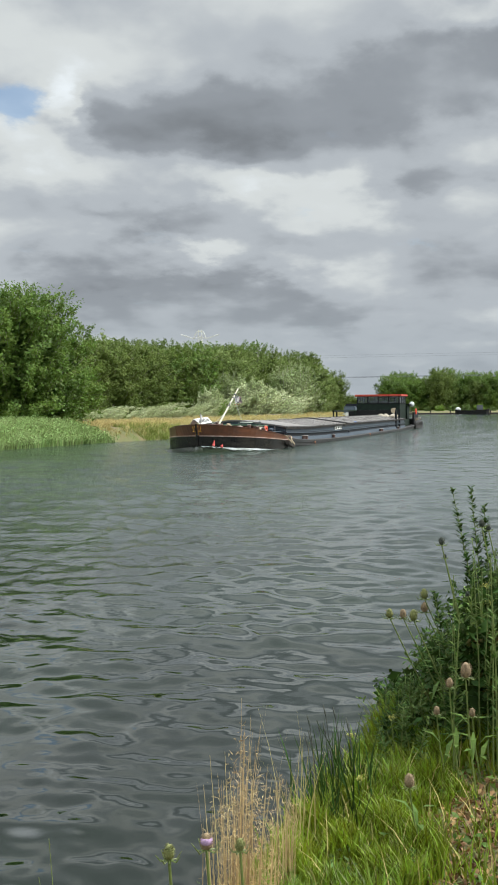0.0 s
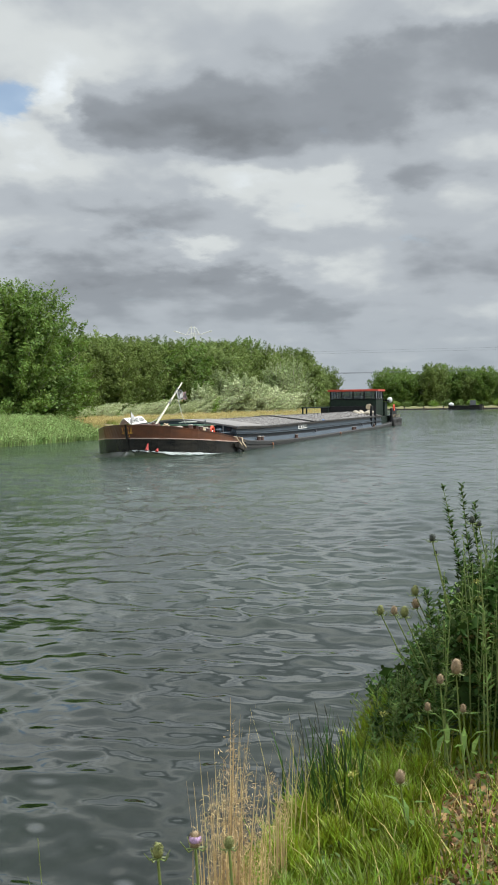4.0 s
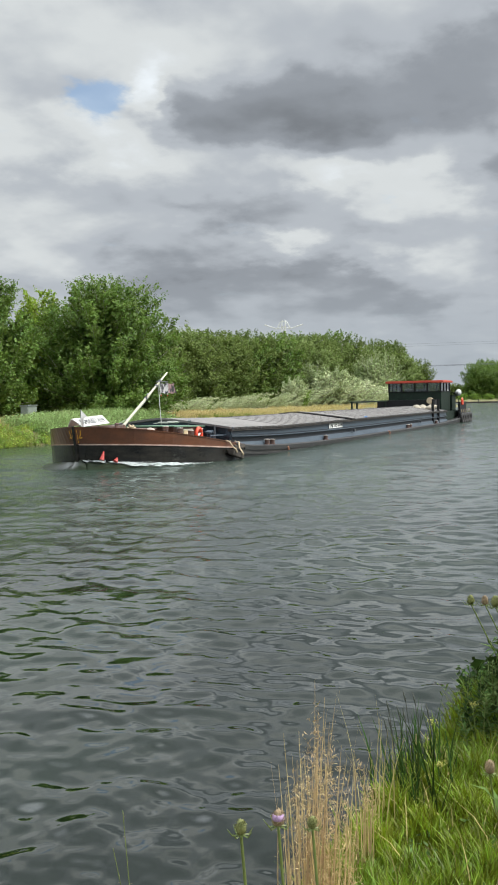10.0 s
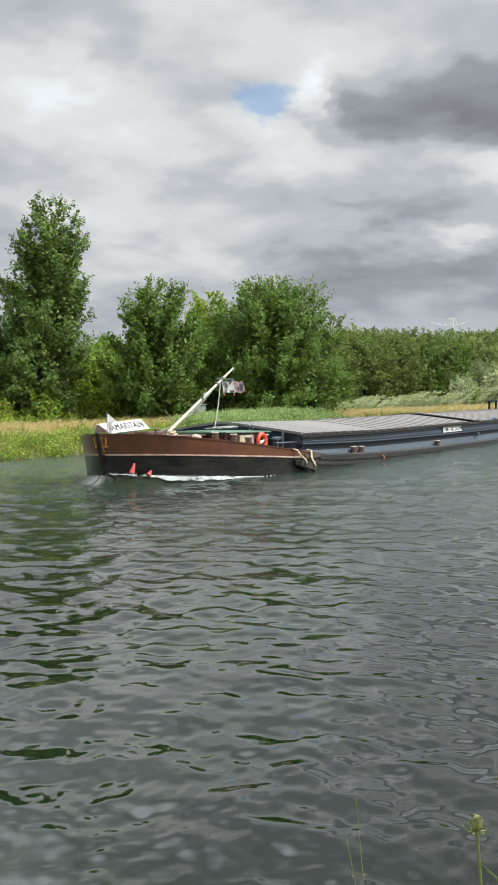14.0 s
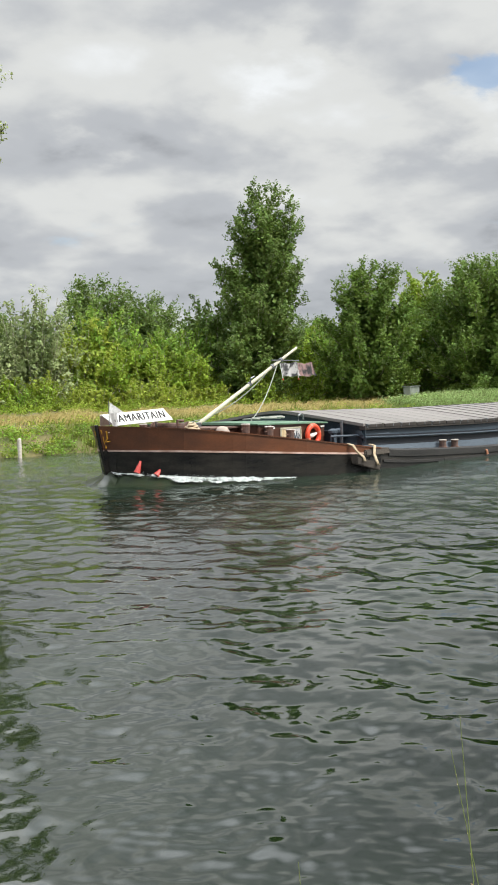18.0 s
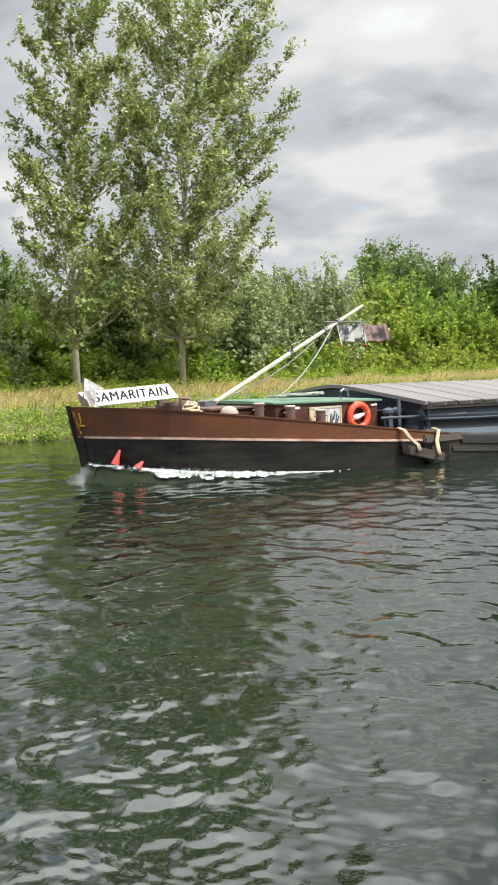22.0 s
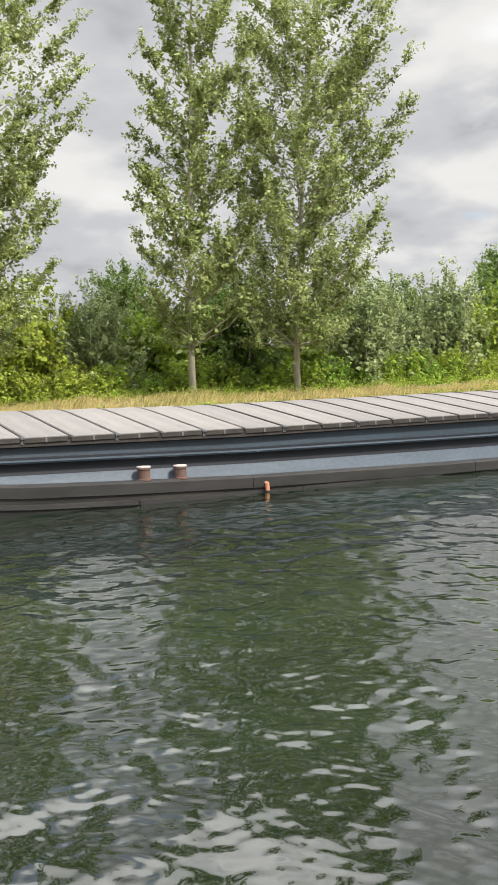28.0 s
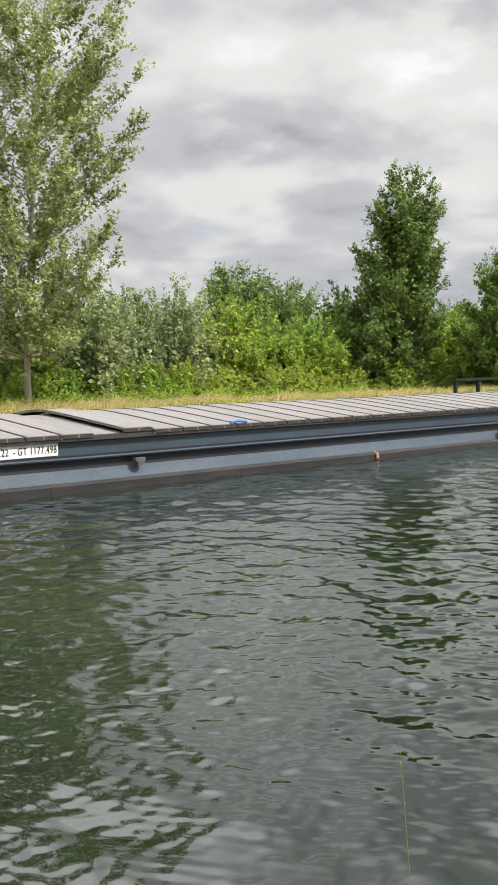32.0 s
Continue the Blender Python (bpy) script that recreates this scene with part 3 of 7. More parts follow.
def leafy(name, label, category, seed, height, width, mat, leaf, branches=70, twigs=12, per=40, base=0.14, profile=((0, 0.5), (0.3, 1.0), (0.7, 0.85), (1, 0.25)), rise=50, lean=(0, 0), clump=0.10, bushy=False, group="", at=None, upright=0.45, hollow=0.3, core=0.25, puff=0.42):
    """A tree grown from its boughs: trunk, ascending boughs, leafy twigs along them, leaves along the twigs."""
    rng = np.random.default_rng(seed)
    t = thing(name, label, category, group)
    n = branches
    u = (np.arange(n) + rng.uniform(0, 1, n)) / n
    turn = np.arange(n) * 2.39996 + rng.normal(0, 0.35, n)
    reach = width / 2 * np.interp(u, [p for p, _ in profile], [q for _, q in profile]) * rng.uniform(hollow, 1.12, n) ** 0.6
    z1 = height * (base + (1 - base) * u)
    drift = np.stack([lean[0] * u**1.2, lean[1] * u**1.2], 1)
    end = np.stack([reach * np.cos(turn) + drift[:, 0], reach * np.sin(turn) + drift[:, 1], z1], 1)
    if bushy:
        z0 = np.minimum(rng.uniform(0, 0.12, n) * height, z1 * 0.6)
    else:
        z0 = np.clip(z1 - reach * math.tan(radians(rise)) * rng.uniform(0.7, 1.2, n), 0.10 * height, 0.96 * height)
    k0 = np.clip((z0 / height - base) / (1 - base), 0, 1) ** 1.2
    start = np.stack([lean[0] * k0, lean[1] * k0, z0], 1)
    mid = 0.5 * (start + end) + np.stack([0.10 * reach * np.cos(turn), 0.10 * reach * np.sin(turn), -0.06 * (z1 - z0)], 1)
    r0 = 0.0058 * min(height, 14) + 0.0035 * max(height - 14, 0) + 0.03
    s = Shape()
    if not bushy:
        ks = np.linspace(0, 1, 8)
        s.tube([(lean[0] * max(0, (k - base) / (1 - base)) ** 1.2, lean[1] * max(0, (k - base) / (1 - base)) ** 1.2, -0.3 + (0.95 * height + 0.3) * k) for k in ks], [r0 * (1.4 if k == 0 else 1) * (1 - 0.9 * k) + 0.012 for k in ks], 9)
    for i in range(n):
        r = r0 * 0.36 * (1 - 0.7 * z0[i] / height)
        s.tube([start[i], mid[i], end[i]], [r, r * 0.6, 0.012], 4, False)
    part("trunk", s, BARK, t, smooth=True)
    # leafy twigs, more of them on the longer boughs
    length = np.linalg.norm(end - start, axis=1)
    many = np.maximum(3, (twigs * length / length.mean()).astype(int))
    b = np.repeat(np.arange(n), many)
    m = len(b)
    k = rng.uniform(0.28, 1.0, m) ** 0.8
    c = (1 - k)[:, None] ** 2 * start[b] + (2 * k * (1 - k))[:, None] * mid[b] + (k**2)[:, None] * end[b]
    way = unit(0.55 * unit(end - start)[b] + rng.normal(0, 0.55, (m, 3)) + (0.22, -0.12, upright))
    size = clump * width * rng.uniform(0.5, 1.25, m)
    v = np.repeat(np.arange(m), per)
    f = rng.uniform(0, 1, m * per) ** 0.8
    p = c[v] + way[v] * (f * size[v])[:, None] + unit(rng.normal(size=(m * per, 3))) * (size[v] * puff * rng.uniform(0.1, 1, m * per) * (1.1 - 0.6 * f))[:, None]
    axis = np.stack([drift[b, 0], drift[b, 1], np.minimum(c[:, 2] * 0.8, 0.6 * height)], 1)
    out = unit(unit(p - axis[v]) + 0.7 * unit(p - c[v] - 0.4 * way[v] * size[v][:, None]))
    # larger sprays inside, which close the crown
    q = rng.integers(0, m, int(core * m * per))
    inner = axis[q] + (c[q] - axis[q]) * rng.uniform(0.35, 0.92, (len(q), 1)) + rng.normal(0, 0.35 * clump * width, (len(q), 3))
    p, out = np.concatenate([p, inner]), np.concatenate([out, unit(inner - axis[q])])
    leaf = np.concatenate([np.full(m * per, leaf), np.full(len(q), 1.9 * leaf)])
    keep = p[:, 2] > 0.08
    part("crown", leaves(rng, p[keep], leaf[keep], mat, "crown", 0.6, out=1.5 * out[keep], wind=(0.35, -0.2, -0.15)), mat, t)
    if at is not None:
        t.matrix_basis = at
    return t


def wind_willow(seed, height, width, at):
    """A low willow of many slanting plumes that all lean before the wind."""
    rng = np.random.default_rng(seed)
    t = thing("wind_willow", "low silvery willow bent over by the wind", "shrub", "wind-bent willows before the wood")
    n, per = 26, 130
    root = np.stack([rng.normal(0, width * 0.22, n), rng.normal(0, width * 0.26, n), np.zeros(n)], 1)
    lean = np.stack([rng.normal(0.15, 0.18, n), rng.normal(-0.35, 0.30, n), np.ones(n)], 1)
    tall = height * rng.uniform(0.35, 1.15, n) * np.exp(-(root[:, 1] / (0.5 * width)) ** 2)
    k = np.linspace(0.05, 1, per)
    c = root[:, None] + lean[:, None] * tall[:, None, None] * k[None, :, None] * (1, 1, 1) - tall[:, None, None] * (k**2)[None, :, None] * np.array((0, 0.25, 0.28))
    r = 0.13 * tall[:, None, None] * (np.sin(np.pi * np.clip(k, 0.12, 0.97)) ** 0.6)[None, :, None]
    d = unit(rng.normal(size=(n * per, 3)))
    p = c.reshape(-1, 3) + d * (r * np.ones((n, per, 1))).reshape(-1, 1)
    stems = Shape()
    for i in range(0, n, 2):
        stems.tube([root[i] * 0.02 - (0, 0, 0.3), root[i] * 0.5 + (0, 0, 0.25), c[i, per // 2], c[i, -4]], [0.09, 0.05, 0.03, 0.01], 4, False)
    part("stems", stems, BARK, t)
    p[:, 2] = np.maximum(p[:, 2], 0.08)
    part("crown", leaves(rng, p, 0.34, LEAF_PLUME, "crown", 0.4, out=d * 0.6, wind=(0.7, -2.2, 1.2)), LEAF_PLUME, t)
    t.matrix_basis = at
    return t


def on_bank(x, y):
    return float(ground_height(np.array([x]), np.array([y]))[0])


def place(az, y, drop=0.05, turn=0.0):
    x = y * math.tan(radians(az))
    return pose(x, y, on_bank(x, y) - drop, 0, 0, turn)


def polar(az, dist, drop=0.05, turn=0.0):
    x, y = dist * math.sin(radians(az)), dist * math.cos(radians(az))
    return pose(x, y, on_bank(x, y) - drop, 0, 0, turn)


def clones(ob, spots):
    """Copies at (pose, size, squash)."""
    for m, k, squash in spots:
        o = copy_thing(ob, m)
        o.scale = (k, k, k * squash)


def build_trees():
    # the row of tall poplars
    tall = ((0, 0.5), (0.12, 0.85), (0.3, 1.0), (0.62, 1.0), (0.82, 0.76), (1, 0.25))
    for az, y, h, w, lean, seed in ((4.6, 56, 28, 10.0, 1.4, 41), (15.4, 55.5, 28.5, 10.8, 1.6, 42), (26.9, 55, 29, 9.2, 1.0, 43), (32.6, 55, 30, 12.4, 2.6, 44)):
        leafy("poplar_tree", "tall airy poplar with grey bark and pale green leaves", "tree", seed, h, w, LEAF_POPLAR, 0.205, 92 if w < 12 else 140, 17, 32, 0.11, tall, 44, (lean, -0.5), 0.105, group="poplars on the far bank", at=place(az, y), hollow=0.10, core=0.05, puff=0.36)
    leafy("tall_tree", "tall dark green tree leaning in the wind", "tree", 51, 18.2, 8.8, LEAF_DARK, 0.23, 130, 16, 30, 0.03, ((0, 0.8), (0.25, 1.0), (0.6, 0.9), (0.85, 0.62), (1, 0.3)), 48, (2.4, -0.6), 0.12, at=place(52.2, 54))
    leafy("bush_tree", "bushy green tree reaching down to the grass", "tree", 52, 11.4, 9.4, LEAF_BOUGH, 0.23, 120, 15, 26, 0.02, ((0, 0.95), (0.3, 1.0), (0.65, 0.9), (0.9, 0.62), (1, 0.35)), 42, (0.6, 0), 0.12, at=place(58.6, 46), upright=0.9)
    leafy("large_bushy_tree", "large dense green tree with drooping boughs", "tree", 53, 12.1, 14.8, LEAF_BOUGH, 0.23, 250, 16, 26, 0.01, ((0, 0.95), (0.25, 1.0), (0.6, 0.95), (0.85, 0.72), (1, 0.42)), 38, (0.4, 0), 0.085, at=place(64.8, 40), upright=0.8)
    leafy("side_tree", "slender yellowish green tree beside the bushy tree", "tree", 54, 11.4, 7.6, LEAF_LIGHT, 0.23, 90, 14, 24, 0.02, ((0, 0.9), (0.35, 1.0), (0.7, 0.8), (1, 0.3)), 52, (0.5, 0), 0.12, at=place(61.4, 47), upright=0.9)
    # shrubs behind the grass
    rng = np.random.default_rng(77)
    dome = ((0, 1.05), (0.4, 1.0), (0.7, 0.86), (0.9, 0.62), (1, 0.35))
    kinds = [leafy(name, label, "shrub", 61 + i, h, w, m, leaf, 80, 8, 13, 0.03, dome, 50, (0.3, -0.1), 0.12, True, group, place(az, y), up) for i, (name, label, h, w, m, leaf, group, az, y, up) in enumerate((
        ("shrub", "dense green shrub behind the dry grass", 5.2, 6.0, LEAF_MID, 0.23, "shrubs on the far bank", 44, 61, 0.7),
        ("shrub", "dark green shrub behind the dry grass", 5.6, 5.6, LEAF_DARK, 0.23, "shrubs on the far bank", 50, 59, 0.6),
        ("shrub", "light green shrub behind the dry grass", 4.6, 5.5, LEAF_LIGHT, 0.23, "shrubs on the far bank", 47, 58, 0.8),
        ("silver_willow", "silvery grey-green willow shrub on the bank", 6.4, 6.5, LEAF_SILVER, 0.19, "willow shrubs on the far bank", 39.2, 63, 0.45),
        ("yellow_shrub", "yellowish green shrub behind the dry grass", 4.8, 6.0, LEAF_YELLOW, 0.22, "shrubs on the far bank", 42.0, 63, 0.8)))]
    low = [leafy("low_shrub", label, "shrub", 90 + i, 2.7, 3.4, m, 0.17, 40, 6, 12, 0.02, dome, 50, (0.2, 0), 0.15, True, "low shrubs on the far bank", place(az, 58), 0.9) for i, (label, m, az) in enumerate((("low dense green shrub at the grass edge", LEAF_MID, 43), ("low light green shrub at the grass edge", LEAF_LIGHT, 45.4), ("low yellowish green shrub at the grass edge", LEAF_YELLOW, 40.8)))]
    for x in np.arange(-34, 96, 3.9):
        az = math.degrees(math.atan2(x, 61))
        silver = max(math.exp(-((az - s) / 1.6) ** 2) for s in (23.0, 35.5, 39.5, 8.0))
        yellow = max(math.exp(-((az - s) / 2.2) ** 2) for s in (14.0, 10.5, 42.0, 19.0))
        which = 3 if silver > 0.45 else 4 if yellow > 0.5 else int(rng.choice([0, 1, 2], p=[0.38, 0.14, 0.48]))
        y = 62 + rng.uniform(-1.5, 3) - 0.17 * max(0, x - 40)
        xx = x + rng.uniform(-1, 1)
        k = rng.uniform(1.0, 1.4)
        clones(kinds[which], [(pose(xx, y, on_bank(xx, y) - 0.2, 0, 0, rng.uniform(0, 360)), k, rng.uniform(0.95, 1.2))])
        y2 = 58.2 + rng.uniform(-0.8, 0.8) - 0.19 * max(0, x - 40)
        for step in (0.2, 2.2):
            k = rng.uniform(0.8, 1.25)
            clones(low[2 if yellow > 0.3 else int(rng.choice([0, 1, 1, 2]))], [(pose(xx + step, y2, on_bank(xx + step, y2) - 0.2, 0, 0, rng.uniform(0, 360)), k, rng.uniform(0.7, 0.95))])
    for x in np.arange(-36, 100, 8.4):
        xx, y, k = x + rng.uniform(-1.2, 1.2), 69 + rng.uniform(-1.5, 2) - 0.17 * max(0, x - 40), rng.uniform(1.0, 1.3)
        clones(kinds[int(rng.choice([0, 1, 2]))], [(pose(xx, y, on_bank(xx, y) - 0.3, 0, 0, rng.uniform(0, 360)), k, rng.uniform(0.9, 1.1))])
    # sunlit bushes before the dark trees
    for az, y, k in ((44.2, 57.5, 1.05), (46.6, 57, 1.15), (48.6, 56.5, 1.0), (50.2, 57, 0.8), (54.6, 53, 0.85)):
        clones(kinds[2], [(place(az, y, 0.15, 50 * az), k, 0.92)])
    # taller trees standing behind them
    back = leafy("back_tree", "dark leafy tree behind the shrubs", "tree", 71, 12.2, 10.8, LEAF_DARK, 0.26, 110, 12, 20, 0.06, ((0, 0.8), (0.4, 1.0), (0.75, 0.88), (0.93, 0.62), (1, 0.35)), 38, (0.5, -0.2), 0.12, group="trees behind the shrubs", at=place(43.6, 76))
    clones(back, [(place(az, y, 0.1, t), k, q) for az, y, k, q, t in ((46.6, 80, 0.9, 1.05, 40), (38.0, 82, 0.8, 1.0, 80), (23.6, 76, 0.74, 1.1, 160), (22.6, 84, 0.62, 1.0, 210), (8, 80, 0.9, 1.1, 250), (-2, 78, 1.0, 1.0, 300), (-12, 76, 1.0, 1.0, 20), (34.5, 84, 0.75, 1.0, 130), (50, 74, 0.75, 1.0, 190), (55.5, 70, 0.75, 1.0, 75), (28.5, 80, 0.8, 1.0, 15))])
    # the wood further along
    wood = [leafy("wood_tree", "rounded green tree of the wood along the canal", "tree", 81 + i, 10.5, 10.0, m, 0.27, 120, 10, 21, 0.02, ((0, 0.9), (0.4, 1.0), (0.75, 0.92), (0.93, 0.7), (1, 0.45)), 36, (0.4, -0.2), 0.11, group="trees of the wood", at=polar(az, d), upright=0.6) for i, (m, az, d) in enumerate(((LEAF_WOOD, 69.5, 154), (LEAF_BOUGH, 72.5, 170), (LEAF_OLIVE, 76.6, 195)))]
    for i in range(46):
        row = i % 2
        az = 66.6 + (i // 2) * 0.68 + 0.34 * row + rng.uniform(-0.15, 0.15)
        d = np.interp(az, (66, 70, 75, 79, 82.2), (125, 150, 190, 225, 255)) + rng.uniform(-4, 5) + 14 * row
        k = np.interp(az, (66, 70, 75, 79.5, 82.2), (0.86, 0.97, 1.15, 1.2, 0.84)) * rng.uniform(0.86, 1.12) * (1 + 0.06 * row)
        which = int(rng.choice([0, 1, 2], p=[0.56, 0.10, 0.34]))
        clones(wood[which], [(polar(az, float(d), 0.2, rng.uniform(0, 360)), float(k), rng.uniform(0.92, 1.06))])
    # low willows in front of the wood, bent by the wind
    plumes = wind_willow(92, 4.4, 7.5, polar(76.4, 171))
    for i in range(24):
        az = 68.0 + i * 0.5 + rng.uniform(-0.2, 0.2)
        d = float(np.interp(az, (66, 70, 75, 80), (106, 128, 162, 200))) + rng.uniform(-3, 4)
        k = rng.uniform(0.7, 1.15) * float(np.interp(az, (68, 74, 76.5, 78, 80), (0.5, 0.75, 1.45, 1.5, 0.8)))
        clones(plumes if i % 5 else kinds[0], [(polar(az, d, 0.2, rng.uniform(-25, 25)), k * (1 if i % 5 else 0.6), rng.uniform(0.75, 1.0))])
    # pale willows tossed by the wind among the trees of the wood
    pale = leafy("pale_willow", "pale silvery willow tossed by the wind", "tree", 97, 6.0, 7.0, LEAF_PLUME, 0.26, 90, 10, 17, 0.02, ((0, 0.8), (0.3, 1.0), (0.6, 0.95), (0.85, 0.78), (1, 0.45)), 46, (0.4, -1.6), 0.13, True, "pale willows of the wood", polar(77.0, 172), 0.4)
    clones(pale, [(polar(75.0, 160, 0.2, 20), 0.65, 1.1), (polar(78.0, 178, 0.2, -25), 0.8, 1.0)])
    clones(kinds[3], [(polar(az, d, 0.2, t), k, q) for az, d, k, q, t in ((76.3, 182, 1.0, 1.2, 20), (80.1, 212, 1.75, 0.95, 150), (79.3, 204, 1.4, 1.05, 220))])
    # the wood across the far end
    for i in range(34):
        az = 84.9 + (i // 2) * 0.72 + 0.36 * (i % 2) + rng.uniform(-0.15, 0.15)
        d = 430 + rng.uniform(-8, 10) + 22 * (i % 2)
        clones(wood[int(rng.choice([1, 1, 0, 1]))], [(polar(az, d, 0.3, rng.uniform(0, 360)), rng.uniform(1.25, 1.5), rng.uniform(0.9, 1.12))])
    for y in np.arange(-34, 44, 4.4):
        clones(kinds[int(rng.choice([0, 1, 0]))], [(pose(362 + rng.uniform(0, 4), y, 0.4, 0, 0, rng.uniform(0, 360)), rng.uniform(0.45, 0.85), 0.75)])
    for i in range(7):
        clones(wood[0], [(polar(82.4 + i * 0.5, 520, 0.3, 40 * i), rng.uniform(0.7, 0.95), 0.8)])


build_trees()


# ---- the barge: x runs aft from the stem, y away from the near bank, z up from the waterline ----
HULL_RED = material("hull_oxide_brown", (0.165, 0.060, 0.026), 0.28, second=(0.070, 0.030, 0.018), scale=0.8, fine=22, bump=0.004, streak=(0.6, 1, 1.6), amount=0.9)
HULL_BLACK = material("hull_tar_black", (0.007, 0.0073, 0.0075), 0.24, second=(0.027, 0.024, 0.020), scale=1.2, fine=18, bump=0.006, streak=(0.45, 1, 2.2), spec=0.35)
HOUSE_BROWN = material("house_dark_brown", (0.085, 0.036, 0.022), 0.4, second=(0.055, 0.024, 0.016), scale=1.4, fine=22, bump=0.003)
HULL_SIDE = material("hull_side_grimy", (0.012, 0.0115, 0.011), 0.42, second=(0.05, 0.044, 0.037), scale=1.5, fine=30, bump=0.008, streak=(0.22, 1, 3.2), spec=0.35, amount=0.75)
HULL_GREY = material("rubbing_strake_worn", (0.040, 0.037, 0.034), 0.5, second=(0.015, 0.014, 0.0135), scale=1.6, fine=24, bump=0.01, streak=(0.5, 1, 2), amount=0.9)
BLUE = material("coaming_slate_blue", (0.086, 0.107, 0.132), 0.5, second=(0.066, 0.084, 0.104), scale=0.9, fine=16, spec=0.2, bump=0.003, streak=(0.5, 1, 1.3))
BLUE_DEEP = material("coaming_navy", (0.037, 0.055, 0.074), 0.40, second=(0.027, 0.042, 0.057), scale=0.9, fine=16, bump=0.003, streak=(0.5, 1, 1.3))
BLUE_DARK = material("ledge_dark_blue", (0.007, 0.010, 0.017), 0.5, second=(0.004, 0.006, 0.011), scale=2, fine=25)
PINK = material("strake_pale_pink", (0.62, 0.47, 0.40), 0.5, second=(0.34, 0.20, 0.15), scale=2.2, fine=30)
HATCH = material("hatch_weathered_board", (0.212, 0.196, 0.182), 0.75, second=(0.145, 0.134, 0.125), scale=1.2, fine=30, bump=0.003, spread=0.07, streak=(2.5, 0.35, 1))
BEAM = material("hatch_edge_brown", (0.045, 0.036, 0.029), 0.7, second=(0.022, 0.018, 0.016), scale=3, fine=30, bump=0.004)
RUST = material("bollard_rusty", (0.16, 0.085, 0.06), 0.7, second=(0.09, 0.055, 0.045), scale=6, fine=40, bump=0.004)
WORN = material("bollard_worn_top", (0.62, 0.58, 0.53), 0.5, second=(0.45, 0.38, 0.33), scale=9, fine=50)
GREEN = material("deck_green", (0.14, 0.25, 0.16), 0.55, second=(0.10, 0.18, 0.12), scale=1.6, fine=25, amount=0.9)
GREEN_DARK = material("wheelhouse_green", (0.016, 0.030, 0.019), 0.7, second=(0.011, 0.018, 0.013), scale=1.8, fine=25, spec=0.2)
WHITE = material("white_paint", (0.78, 0.78, 0.75), 0.45, second=(0.62, 0.61, 0.57), scale=2.5, fine=30)
BLACK = material("black_paint", (0.013, 0.013, 0.014), 0.65, scale=4, spec=0.25)
POLE = material("mast_cream", (0.52, 0.49, 0.38), 0.55, second=(0.38, 0.35, 0.26), scale=3, fine=30, streak=(1, 1, 0.4))
ORANGE = material("lifebuoy_orange", (0.80, 0.085, 0.03), 0.5, second=(0.66, 0.06, 0.025), scale=7, fine=40)
ROOF_RED = material("roof_orange_red", (0.55, 0.075, 0.035), 0.5, second=(0.42, 0.05, 0.03), scale=1.5, fine=20)
ROPE = material("rope_tan", (0.52, 0.42, 0.29), 0.9, second=(0.38, 0.30, 0.19), scale=20, fine=80, bump=0.004)
ROPE_GREY = material("rope_grey", (0.33, 0.34, 0.30), 0.9, second=(0.24, 0.25, 0.22), scale=20, fine=80, bump=0.004)
STEEL = material("steel_grey", (0.20, 0.21, 0.22), 0.45, 0.6, second=(0.12, 0.12, 0.13), scale=4, fine=30)
RUBBER = material("tyre_rubber", (0.02, 0.02, 0.021), 0.8, second=(0.05, 0.045, 0.04), scale=6, fine=40, bump=0.004)
YELLOW = material("yellow_paint", (0.62, 0.33, 0.02), 0.5, second=(0.5, 0.25, 0.02), scale=5)
RED = material("red_paint", (0.58, 0.075, 0.06), 0.5, second=(0.45, 0.05, 0.04), scale=6)
OAK = material("fender_wood", (0.085, 0.070, 0.056), 0.85, second=(0.045, 0.037, 0.031), scale=2, fine=30, bump=0.01, streak=(0.3, 1.5, 1.5))
CLOTH_GREY = material("flag_grey", (0.055, 0.055, 0.058), 0.85, second=(0.50, 0.49, 0.48), scale=3.6, fine=40, translucent=0.25, amount=0.28)
CLOTH_WHITE = material("flag_white", (0.74, 0.73, 0.72), 0.85, scale=8, translucent=0.25)
CLOTH_RED = material("flag_red", (0.05, 0.048, 0.05), 0.85, second=(0.33, 0.21, 0.20), scale=3.2, fine=40, translucent=0.25, amount=0.28)
CURTAIN = material("curtain_cream", (0.66, 0.56, 0.36), 0.9, second=(0.5, 0.38, 0.22), scale=8, fine=40, streak=(3, 1, 0.4))
FOAM = material("bow_foam", (0.62, 0.65, 0.64), 0.8, second=(0.30, 0.34, 0.32), scale=7, fine=40, bump=0.02)
TARP = material("tarpaulin_tan", (0.40, 0.35, 0.27), 0.85, second=(0.30, 0.26, 0.2), scale=2, fine=20)


def glass_material():
    m = bpy.data.materials.new("window_glass")
    m.use_nodes = True
    bs = m.node_tree.nodes["Principled BSDF"]
    bs.inputs["Base Color"].default_value = (0.30, 0.34, 0.34, 1)
    bs.inputs["Roughness"].default_value, bs.inputs["IOR"].default_value = 0.03, 1.52
    bs.inputs["Transmission Weight"].default_value = 0.9
    return m


GLASS = glass_material()

